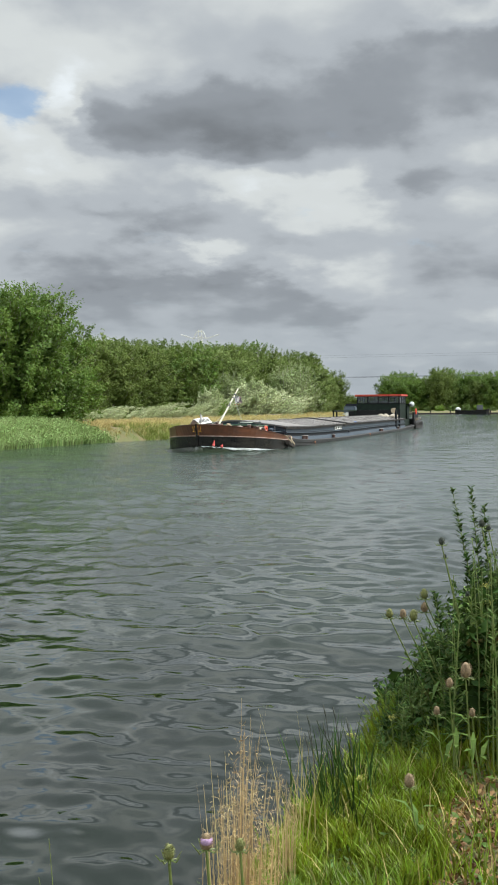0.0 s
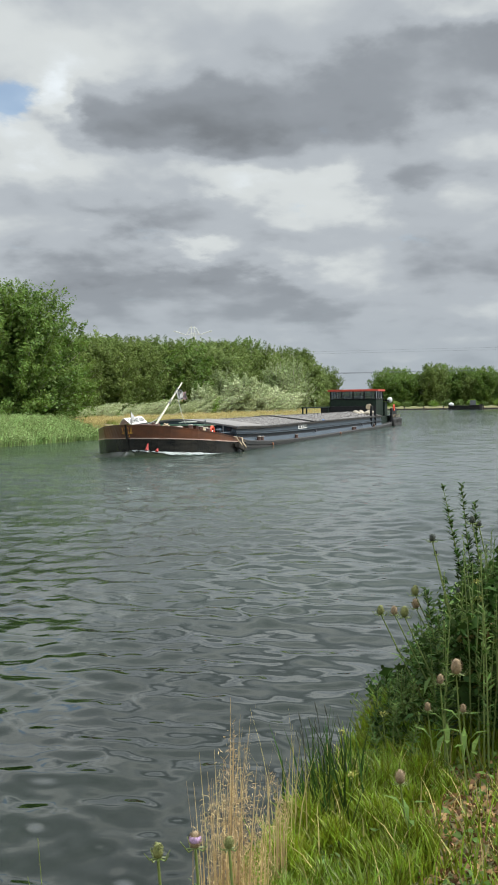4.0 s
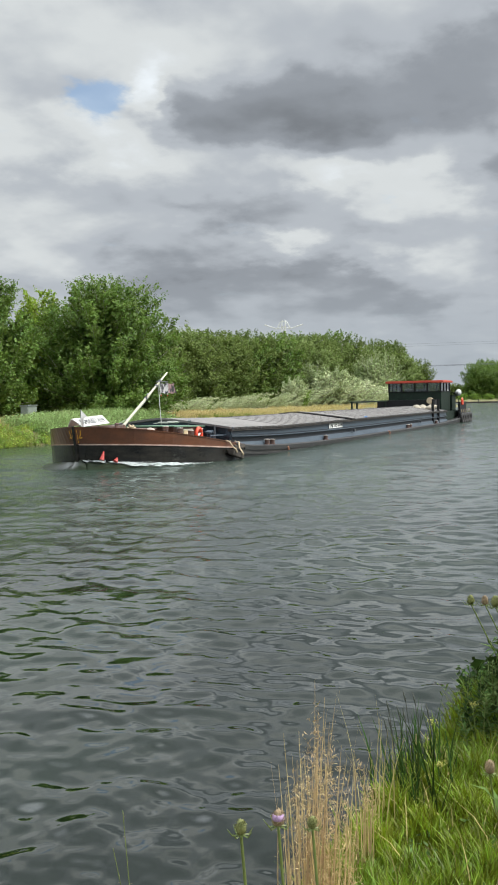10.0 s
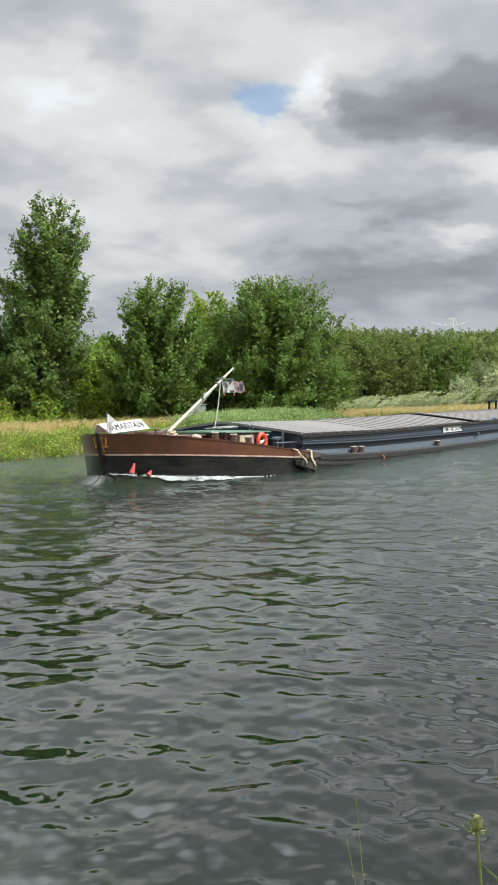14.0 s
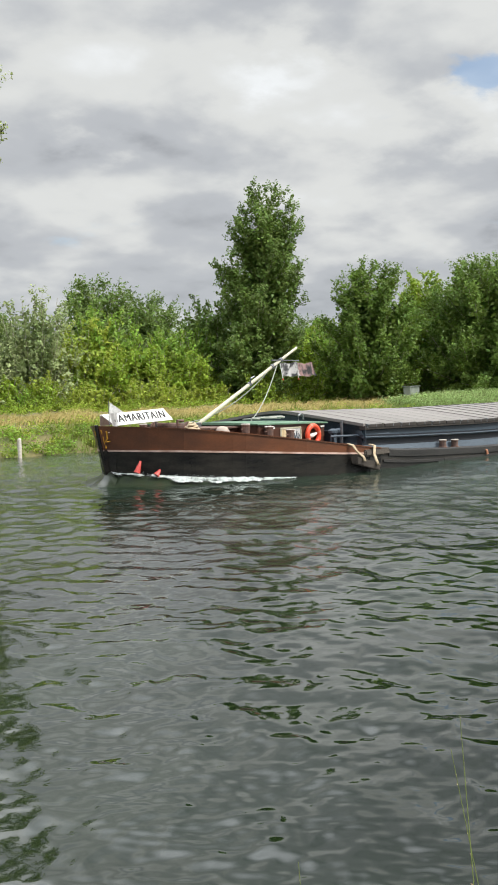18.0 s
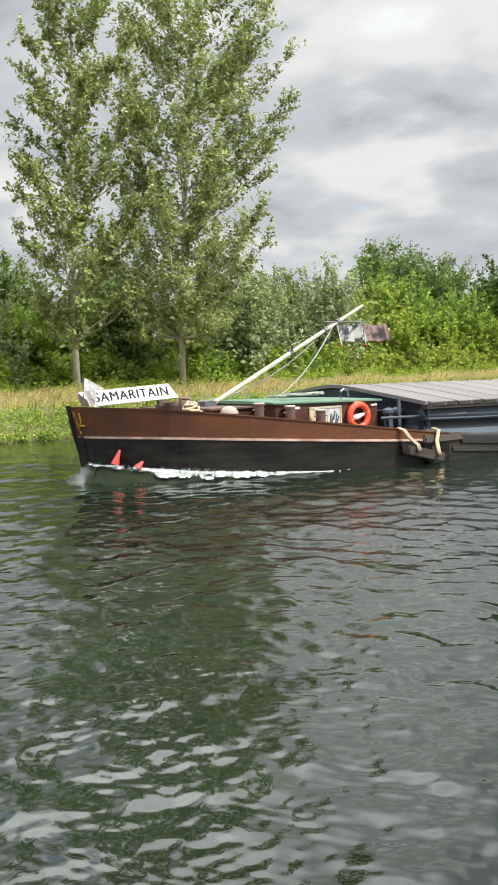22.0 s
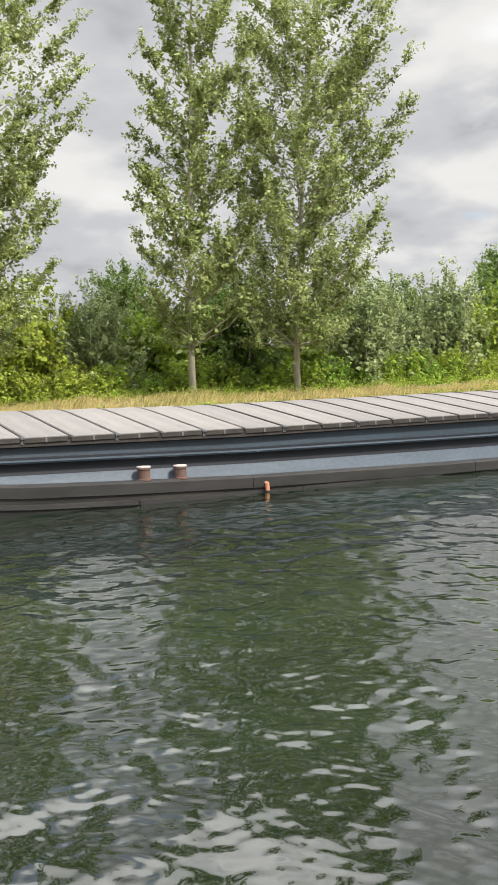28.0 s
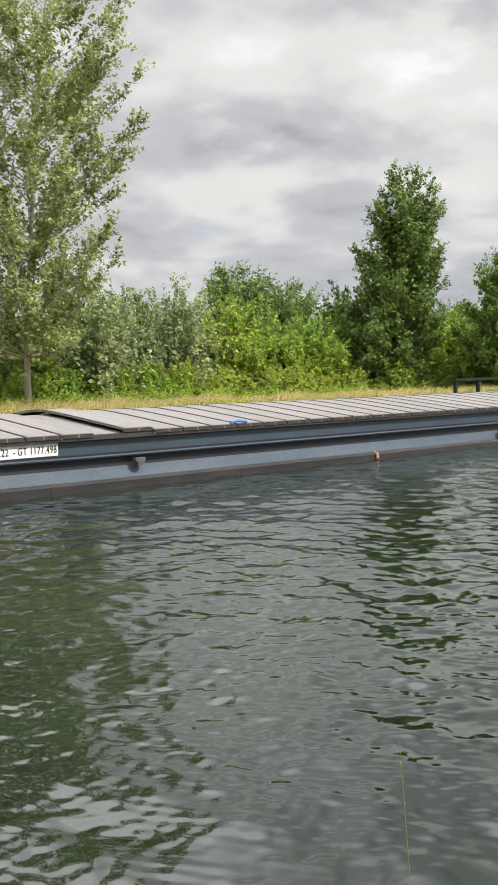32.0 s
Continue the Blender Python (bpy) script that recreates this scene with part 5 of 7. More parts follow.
    # yellow hull mark at the stem, one leg on each side
    for side in (-1, 1):
        s = Shape()
        s.tube([(0.045, side * 0.11, 1.69), (0.125, side * 0.11, 1.45), (0.225, side * 0.11, 1.14)], 0.024, 6)
        s.tube([(0.115, side * 0.27, 1.66), (0.180, side * 0.23, 1.44), (0.180, side * 0.12, 1.31)], 0.024, 6)
        s.tube([(0.180, side * 0.12, 1.33), (0.225, side * 0.29, 1.35)], 0.024, 6)
        P("bow_mark", s, YELLOW, "yellow painted draught mark")
    # red marks low on the bow
    for u, z, h in ((0.72, 0.40, 0.34), (1.09, 0.31, 0.15)):
        q = -half(u - 0.25) * 0.99
        P("draught_fin", Shape().tube([(u - 0.05, q - 0.05, z), (u + 0.02, q - 0.07, z + h * 0.55), (u + 0.09, q - 0.07, z + h)], [0.105, 0.062, 0.028], 8), RED, "red painted fin at the waterline")
    # lowered mast with yard and flags
    foot, tip = Vector((3.72, -0.19, 1.54)), Vector((9.46, 0.13, 4.23))
    at = lambda k: foot.lerp(tip, k)  # noqa: E731
    mast = P("mast", Shape().tube([at(0), at(0.15), at(0.6), at(1)], [0.075, 0.068, 0.058, 0.042], 12), POLE, "cream lowered mast leaning aft", smooth=True)
    part("mast_shoe", Shape().box(3.6, 3.95, -0.4, 0.05, 1.3, 1.75), STEEL, mast)
    for k in (0.52, 0.745, 0.83):
        part("mast_ring", Shape().tube([at(k - 0.008), at(k + 0.008)], 0.085, 10), STEEL, mast)
    p = at(0.82)
    part("yard", Shape().tube([p + Vector((-0.55, -0.1, 0.02)), p + Vector((1.25, 0.15, 0.02))], 0.022, 8), STEEL, mast, "thin yard across the mast")
    part("lamp_bracket", Shape().tube([at(0.52) + Vector((0, -0.05, 0)), at(0.52) + Vector((-0.05, -0.1, 0.2)), at(0.52) + Vector((0.12, -0.12, 0.26))], 0.03, 6), STEEL, mast)
    for q, sag, end in ((0.8, 0.26, (4.9, -1.7, 1.76)), (0.74, 0.42, (3.9, 0.5, 1.72))):
        a, e = at(q), Vector(end)
        pts = [a.lerp(e, k / 10) - Vector((0, 0, sag * 4 * (k / 10) * (1 - k / 10))) for k in range(11)]
        part("stay_rope", Shape().tube(pts, 0.017, 6), ROPE_GREY, mast)
    # two weathered flags on short staffs
    for i, (x, y) in enumerate(((0.0, 0.0), (1.02, 0.12))):
        o = p + Vector((x, y, -0.02))
        part("flag_staff", Shape().tube([o, o + Vector((0.16, 0, -0.62))], 0.014, 6), WHITE, mast)
        s = Shape()
        n, rows = 12, 5
        v = []
        for r in range(rows + 1):
            for k in range(n + 1):
                w = 0.07 * math.sin(k * 1.1 + r * 0.35 + i) * (k / n)
                v.append(o + Vector((0.03 * r + 1.04 * k / n, w, -0.095 * r - 0.05 + 0.05 * math.sin(k * 0.8) * (k / n))))
        f = [(r * (n + 1) + k, r * (n + 1) + k + 1, (r + 1) * (n + 1) + k + 1, (r + 1) * (n + 1) + k) for r in range(rows) for k in range(n)]
        part("flag", s.add(v, f), CLOTH_GREY if i == 0 else CLOTH_RED, mast, "grey weathered flag with pale blotches" if i == 0 else "grey weathered flag with pale and red blotches", smooth=True)
        part("staff_knob", Shape().lathe([(0.02, -0.02), (0.03, 0.0), (0.02, 0.03)], o + Vector((0.16, 0, -0.64)), 8), ORANGE, mast)
    # post, valves and rail at the front of the hold
    P("hold_post", Shape().tube([(7.87, -3.05, 0.6), (7.87, -3.05, 1.62)], 0.045, 8), STEEL)
    P("front_rail", Shape().tube([(7.2, -3.1, 1.14), (8.3, -3.6, 1.14), (9.6, -3.74, 1.13)], 0.035, 8), BLUE, "blue hand rail")
    for u in (7.72, 8.02):
        P("bow_valve", Shape().lathe([(0.13, 0), (0.13, 0.5), (0.17, 0.52), (0.17, 0.6), (0.06, 0.66)], (u, -2.8, 0.72), 12), BLUE, "blue valve housing", smooth=False)
    P("thruster_box", Shape().box(7.6, 8.15, -2.9, 2.9, 0.6, 1.3), BLUE_DARK, bevel=0.02)
    # wooden fender hung on two ropes, and the old plank above it
    s = Shape()
    a, e = Vector((6.97, -4.22, 0.39)), Vector((8.14, -4.32, 0.11))
    s.loft([[a + Vector((0, -0.14, 0.13)), a + Vector((0, 0.14, 0.15)), a + Vector((0.02, 0.14, -0.1)), a + Vector((0.02, -0.10, -0.12))], [e + Vector((0, -0.14, 0.13)), e + Vector((0, 0.14, 0.15)), e + Vector((-0.05, 0.14, -0.1)), e + Vector((-0.05, -0.10, -0.12))]])
    fen = P("fender", s, OAK, "dark wooden fender hung on tan ropes", bevel=0.03)
    for x0, z0, x1, z1, dy in ((7.0, 0.87, 7.25, 0.46, 0.22), (8.18, 0.79, 7.88, 0.30, 0.16)):
        for dx in (-0.03, 0.03):
            part("fender_rope", Shape().tube([(x0 + dx, -3.95, z0 + 0.05), (x0 + dx, -4.16, z0 + 0.01), ((x0 + x1) / 2 + dx, -4.24, (z0 + z1) / 2), (x1 + dx, dy - 4.60, z1 + 0.04), (x1 + dx, dy - 4.66, z1 - 0.10)], 0.028, 7), ROPE, fen, smooth=True)
    P("rub_plank", Shape().box(7.7, 9.09, -4.16, -3.86, 0.46, 0.69), OAK, "worn wooden plank on the shoulder", bevel=0.05)


def build_stern(b):
    P = lambda n, s, m, label="", **k: part(n, s, m, b, label, **k)  # noqa: E731
    P("aft_deck", Shape().box(64.5, 78.6, -3.4, 3.4, 0.3, 1.2), GREEN_DARK, "dark green aft deckhouse wall", bevel=0.03)
    # wheelhouse
    wh = P("wheelhouse", Shape().box(67.4, 72.4, -2.7, 2.7, 1.2, 3.25), GREEN_DARK, "dark green wheelhouse", bevel=0.03)
    part("wheelhouse_roof", Shape().box(67.1, 72.7, -2.95, 2.95, 4.10, 4.34), ROOF_RED, wh, "orange-red roof slab", bevel=0.05)
    for u, q in [(67.46, -2.63 + 1.315 * k) for k in range(5)] + [(72.34, -2.63 + 1.315 * k) for k in range(5)] + [(69.1, -2.63), (70.7, -2.63), (69.1, 2.63), (70.7, 2.63)]:
        part("window_post", Shape().box(u - 0.08, u + 0.08, q - 0.08, q + 0.08, 3.25, 4.1), BLACK, wh)
    for k in range(4):
        part("front_pane", Shape().box(67.44, 67.46, -2.55 + 1.315 * k, -1.395 + 1.315 * k, 3.25, 4.1), GLASS, wh)
    for u0 in (67.51, 69.16, 70.76):
        for q in (-2.64, 2.62):
            part("side_pane", Shape().box(u0 + 0.03, u0 + 1.46, q, q + 0.02, 3.25, 4.1), GLASS, wh)
    part("window_sill", Shape().box(67.32, 72.48, -2.78, 2.78, 3.19, 3.26), BLACK, wh, bevel=0.01)
    part("wheel_console", Shape().box(68.0, 68.7, -1.2, 1.2, 3.2, 3.55), WHITE, wh, "pale console inside")
    part("side_wing", Shape().box(72.4, 74.6, -2.9, 2.9, 1.2, 2.9), GREEN_DARK, wh, bevel=0.03)
    part("wing_roof", Shape().box(72.4, 74.9, -3.2, 3.2, 2.95, 3.1), BLACK, wh, bevel=0.02)
    P("deck_house", Shape().box(65.4, 67.4, -2.4, 3.4, 1.2, 2.4), BLACK, "dark low deckhouse ahead of the wheelhouse", bevel=0.03)
    # long raised boom ahead of the wheelhouse, on two pairs of legs
    boom = P("deck_crane_boom", Shape().box(52.3, 66.5, 2.35, 2.60, 2.28, 2.42), GREEN_DARK, "dark horizontal boom on short legs", bevel=0.02)
    for u in (52.45, 54.2, 65.0):
        part("boom_leg", Shape().box(u - 0.06, u + 0.06, 2.4, 2.55, 1.5, 2.3), GREEN_DARK, boom)
    # twin posts with a pale drum at the deck edge
    for u in (57.6, 60.2):
        P("deck_post", Shape().tube([(u, -3.75, 0.2), (u, -3.75, 2.5)], 0.13, 8), BLACK, "dark deck post")
    P("hose_drum", Shape().tube([(57.5, -3.5, 2.35), (57.9, -3.5, 2.35)], 0.30, 16), ROPE, "pale round hose drum")
    s = Shape()
    rr = random.Random(4)
    for k in range(14):
        u, q = rr.uniform(60, 64), rr.uniform(-3, -0.5)
        s.lathe([(0.34, 0), (0.38, 0.1), (0.25, 0.26), (0.06, 0.34)], (u, q, 1.45 + 0.2 * rr.random()), 9)
    P("tarpaulin_heap", s, TARP, "tan tarpaulin in a heap", smooth=True)
    # stern gear
    P("stern_rail", Shape().tube([(72.5, -3.9, 1.5), (76, -3.7, 1.5), (79, -2.6, 1.5)], 0.05, 8).tube([(72.5, -3.9, 1.0), (76, -3.7, 1.0), (79, -2.6, 1.1)], 0.05, 8), BLACK)
    P("stern_bulwark", Shape().box(71.0, 75.0, -3.95, -3.75, 0.4, 2.1), BLACK, "dark stern bulwark", bevel=0.03)
    s = Shape().lathe([(0.12, 0), (0.26, 0.08), (0.33, 0.28), (0.29, 0.5), (0.16, 0.64), (0.04, 0.68)], (74.6, -3.2, 2.75), 18)
    P("satellite_dome", s, WHITE, "white satellite dome", smooth=True)
    P("stern_lifebuoy", Shape().torus((70.4, -4.30, 2.15), True, 0.30, 0.09), ORANGE, "orange-red lifebuoy at the stern", smooth=True)
    tyre = Shape().torus((0, 0, 0), True, 0.42, 0.16, 20, 10).mesh("tyre", RUBBER, smooth=True)
    for u in (70.6, 71.7, 72.8, 73.9, 75.0, 76.2):
        q = -half(u) - 0.14
        t = P("tyre", tyre, RUBBER, "old rubber tyre used as a fender", at=pose(u, q, 0.42))
        part("tyre_rope", Shape().tube([(0, 0, 0.4), (0, 0.1, 0.95)], 0.03, 6), ROPE, t)


def bow_contour():
    """The hull's line at the water round the bow, from the far side to the near side, with outward normals and the height of the pushed-up water."""
    us = [6.5 * (1 - k / 36) ** 1.4 for k in range(36)]
    port = [(u + 0.35 * max(0, 1 - u / 3), -half(max(0, u - 0.33 * max(0, 1 - u / 5))) * (1 - 0.02 * max(0, 1 - u / 9)) - 0.01) for u in us]
    pts = [Vector((u, -q, 0)) for u, q in port] + [Vector((0.33, 0, 0))] + [Vector((u, q, 0)) for u, q in reversed(port)]
    out = []
    for k, p in enumerate(pts):
        d = (pts[min(k + 1, len(pts) - 1)] - pts[max(k - 1, 0)]).normalized()
        out.append((p, Vector((d.y, -d.x, 0)), float(np.interp(p.x, (0.34, 0.5, 0.8, 1.2, 1.6, 2.2, 3.2, 5.0), (0.45, 0.45, 0.40, 0.31, 0.22, 0.15, 0.08, 0.0)))))
    if out[len(out) // 2][1].x > 0:
        out = [(p, -n, h) for p, n, h in out]
    return out


def build_foam(b):
    """The water that the bow pushes up, and the broken white foam on it; both travel with the hull."""
    rng = random.Random(3)
    line = bow_contour()
    s = Shape()
    reach, fall = (-0.15, 0.0, 0.1, 0.2, 0.32, 0.45, 0.62, 0.8, 1.0, 1.25, 1.5, 1.8, 2.4), (1.0, 1.0, 0.94, 0.84, 0.73, 0.60, 0.47, 0.34, 0.24, 0.15, 0.08, 0.03, 0.0)
    s.loft([[p + n * r * float(np.interp(p.x, (0.3, 0.8, 3.0), (0.42, 0.6, 0.85))) + Vector((0, 0, h * f * (1 + 0.14 * noise.noise(3.0 * (p + n * r)) + 0.06 * noise.noise(9.0 * (p + n * r))) - 0.012 - 0.07 * (1 - f))) for r, f in zip(reach, fall)] for p, n, h in line], closed=False, caps=False)
    part("bow_swell", s, SWELL, b, "smooth swell of water pushed up by the bow", smooth=True)
    near = line[len(line) // 2 :]
    xs = [p.x for p, n, h in near]

    def spot(u, off, up):
        k = lambda f: float(np.interp(u, xs, [f(e) for e in near]))  # noqa: E731
        n = Vector((k(lambda e: e[1].x), k(lambda e: e[1].y), 0)).normalized()
        z = k(lambda e: e[2]) * float(np.interp(off, reach, fall))
        return Vector((u, k(lambda e: e[0].y), 0)) + n * off + Vector((0, 0, z + up))

    # torn white strips against the plating, wide near the shoulder of the wave and broken up further aft
    s = Shape()
    for inner, outer, seed, thin in ((0.0, 1.0, 0.3, 0.0), (0.75, 1.7, 4.1, 0.22), (1.2, 2.3, 8.7, 0.34)):
        rows = []
        for k in range(420):
            u = 0.40 + 6.0 * k / 419
            wide = float(np.interp(u, (0.4, 0.9, 1.35, 1.7, 2.6, 3.6, 4.6, 6.4), (0.12, 0.14, 0.12, 0.32, 0.38, 0.28, 0.10, 0.02)))
            torn = 0.55 + (0.25 if inner == 0 else 0) + 0.9 * noise.noise((u * 4.3, seed, 0)) + 0.45 * noise.noise((u * 13.0, seed, 2)) + 0.5 * noise.noise((u * 37.0, seed, 5)) - thin - 0.30 * max(0, u - 3.5)
            if inner == 0 and u < 1.5:
                torn = max(torn, 0.35)
            if torn < 0.10 or k == 419:
                if len(rows) > 3:
                    s.loft(rows, closed=False, caps=False)
                rows = []
                continue
            a, e = wide * inner + (0 if inner else -0.08), wide * (inner + (outer - inner) * min(torn, 1.2))
            crest = 0.14 * wide * torn * (0.6 + 0.8 * rng.random())
            m = 0.5 * (a + e)
            rows.append([spot(u, a, 0.012 + (0.5 * crest if not inner else 0)), spot(u, m, 0.016 + crest * (1 if not inner else 0.4)), spot(u, 0.4 * m + 0.6 * e, 0.014 + 0.5 * crest), spot(u, e, 0.004)])
    part("bow_foam", s, FOAM, b, "torn white foam along the bow", smooth=True)
    s = Shape()
    for k in range(2200):
        u = rng.triangular(0.30, 5.0, 1.9)
        w = float(np.interp(u, (0.4, 0.7, 1.3, 2.6, 3.8, 5.4), (0.30, 0.40, 0.30, 0.52, 0.36, 0.10)))
        off = w * rng.random() ** 1.6
        r = 0.005 + 0.013 * rng.random() ** 2
        c = spot(u, off, 0.006 + 0.06 * rng.random() ** 4 * float(np.interp(u, (0.4, 1.2, 1.6, 2.4, 3.4), (1.5, 1.2, 1.9, 1.6, 0.6))))
        s.lathe([(0.5 * r, -0.4 * r), (r, 0), (0.3 * r, 0.5 * r)], c, 5)
    tagged(part("foam_spatter", s, FOAM, b, "flecks of white foam", smooth=True), kind="stuff")


barge = build_barge()


# ---- far bank: grass, reeds, small things ----
def build_far_bank():
    rng = np.random.default_rng(11)
    far = lambda x: np.interp(x, FAR_X, FAR_Y)  # noqa: E731
    def tufts(m, per, x, y, tall, reach):
        """Roots and heights of blades that stand in tufts."""
        px, py = np.repeat(x, per) + rng.normal(0, reach, m * per), np.repeat(y, per) + rng.normal(0, reach, m * per)
        return np.stack([px, py, ground_height(px, py) - 0.02], 1), np.repeat(tall, per) * rng.uniform(0.55, 1.1, m * per)

    # dry grass, thick on top of the bank and thinner down to the water
    m, per = 9000, 11
    x = np.concatenate([rng.uniform(-25, 110, m * 3 // 4), rng.uniform(110, 250, m // 4)])
    w = rng.uniform(0, 1, m)
    y = far(x) + 0.6 + w * np.where(x < 40, 18.5, np.where(x < 110, 13, 12))
    drift = np.sin(x * 0.9 + 1.1 * np.sin(y * 0.6)) * np.sin(y * 0.8 + 0.7)
    keep = ~((x > 66) & (x < 83) & (w < 0.3)) & ~((x < 66) & (w < 0.10)) & ((drift > -0.55) | (w > 0.25))
    roots, h = tufts(int(keep.sum()), per, x[keep], y[keep], (0.55 + 0.22 * drift[keep]) * rng.uniform(0.7, 1.2, keep.sum()), 0.13)
    me = blades(rng, roots, h, 0.034, (0.35, -0.08, 0), DRY, "dry_grass", 2, 0.8)
    thing("dry_grass", "tall dry yellow grass on the far bank", "grass", kind="stuff", shape=me)
    m, per = 2600, 11
    x = rng.uniform(-25, 110, m)
    w = rng.beta(0.8, 2.0, m)
    y = far(x) - 0.1 + w * 4.0
    patch = np.sin(x * 0.35) + np.sin(x * 0.13 + 2) + rng.normal(0, 0.4, m) > np.where(x > 84, 0.5, -0.5)
    roots, h = tufts(int(patch.sum()), per, x[patch], y[patch], rng.uniform(0.4, 0.85, patch.sum()), 0.16)
    me = blades(rng, roots, h, 0.045, (0.3, -0.15, 0), HERB, "bank_grass", 2, 0.9)
    thing("bank_grass", "green herbs and grass hanging over the waterline", "grass", kind="stuff", shape=me)

    # leafy herbs in low cushions along the water and at the foot of the shrubs
    def cushions(name, label, mat, m, xs, ys, lift, radius, leaf, per):
        x = rng.uniform(*xs, m)
        y = far(x) + rng.uniform(*ys, m)
        r = rng.uniform(*radius, m)
        c = np.stack([x, y, np.maximum(ground_height(x, y), 0.05) + lift * r], 1)
        p, d = crown_points(rng, c, r, m * per)
        p[:, 2] = np.maximum(p[:, 2], 0.03)
        thing(name, label, "plants", kind="stuff", shape=leaves(rng, p, leaf, mat, name, 0.45, out=d, wind=(0.3, 0, 0)))

    cushions("waterside_herbs", "yellowish green herbs along the far waterline", LEAF_YELLOW, 420, (-12, 64), (-0.2, 2.2), 0.45, (0.28, 0.65), 0.14, 36)
    cushions("waterside_weeds", "green leafy weeds along the far waterline", LEAF_MID, 760, (-12, 66), (-0.3, 1.9), 0.45, (0.28, 0.6), 0.14, 36)
    cushions("bank_brambles", "low green brambles at the foot of the shrubs", LEAF_LIGHT, 330, (-14, 84), (15.5, 19.5), 0.4, (0.4, 0.95), 0.17, 46)
    cushions("reed_bed_leaves", "grey-green broad leaves of the reed bed", REED, 420, (64, 84), (-0.5, 4.5), 0.9, (0.35, 0.7), 0.19, 44)
    # reed bed at the water's edge
    n = 11000
    x = rng.uniform(64, 84, n)
    y = far(x) + rng.uniform(-0.5, 4.5, n)
    h = rng.uniform(0.7, 1.35, n) * np.interp(x, (64, 68, 79, 84), (0.7, 1, 0.95, 0.55))
    me = blades(rng, np.stack([x, y, np.maximum(ground_height(x, y), -0.1)], 1), h, 0.06, (0.40, 0.05, 0), REED, "reeds", 3, 0.6)
    thing("reeds", "dense grey-green reed bed at the water's edge", "reeds", kind="stuff", shape=me)
    # posts and a control box
    z = on_bank(29.6, 37.8)
    p = thing("shore_post", "short pale post at the water's edge", "post", at=pose(30.5, 36.9, 0))
    part("post_body", Shape().lathe([(0.09, -0.8), (0.09, 0.82), (0.06, 0.90)], sides=12), WORN, p)
    x = 40 * math.tan(radians(60.9))
    BOX = material("box_pale_grey", (0.22, 0.25, 0.22), 0.6, second=(0.16, 0.185, 0.155), scale=2, fine=20)
    c = thing("control_box", "pale grey control box beside the reeds", "cabinet", at=pose(x, 40, on_bank(x, 40)))
    part("box_body", Shape().box(-0.75, 0.75, -0.3, 0.3, 0.3, 1.28), BOX, c, bevel=0.03)
    part("box_roof", Shape().box(-0.82, 0.82, -0.38, 0.38, 1.28, 1.35), BOX, c, bevel=0.01)
    for q in (-0.55, 0.55):
        part("box_leg", Shape().box(q - 0.05, q + 0.05, -0.05, 0.05, -0.3, 0.3), STEEL, c)


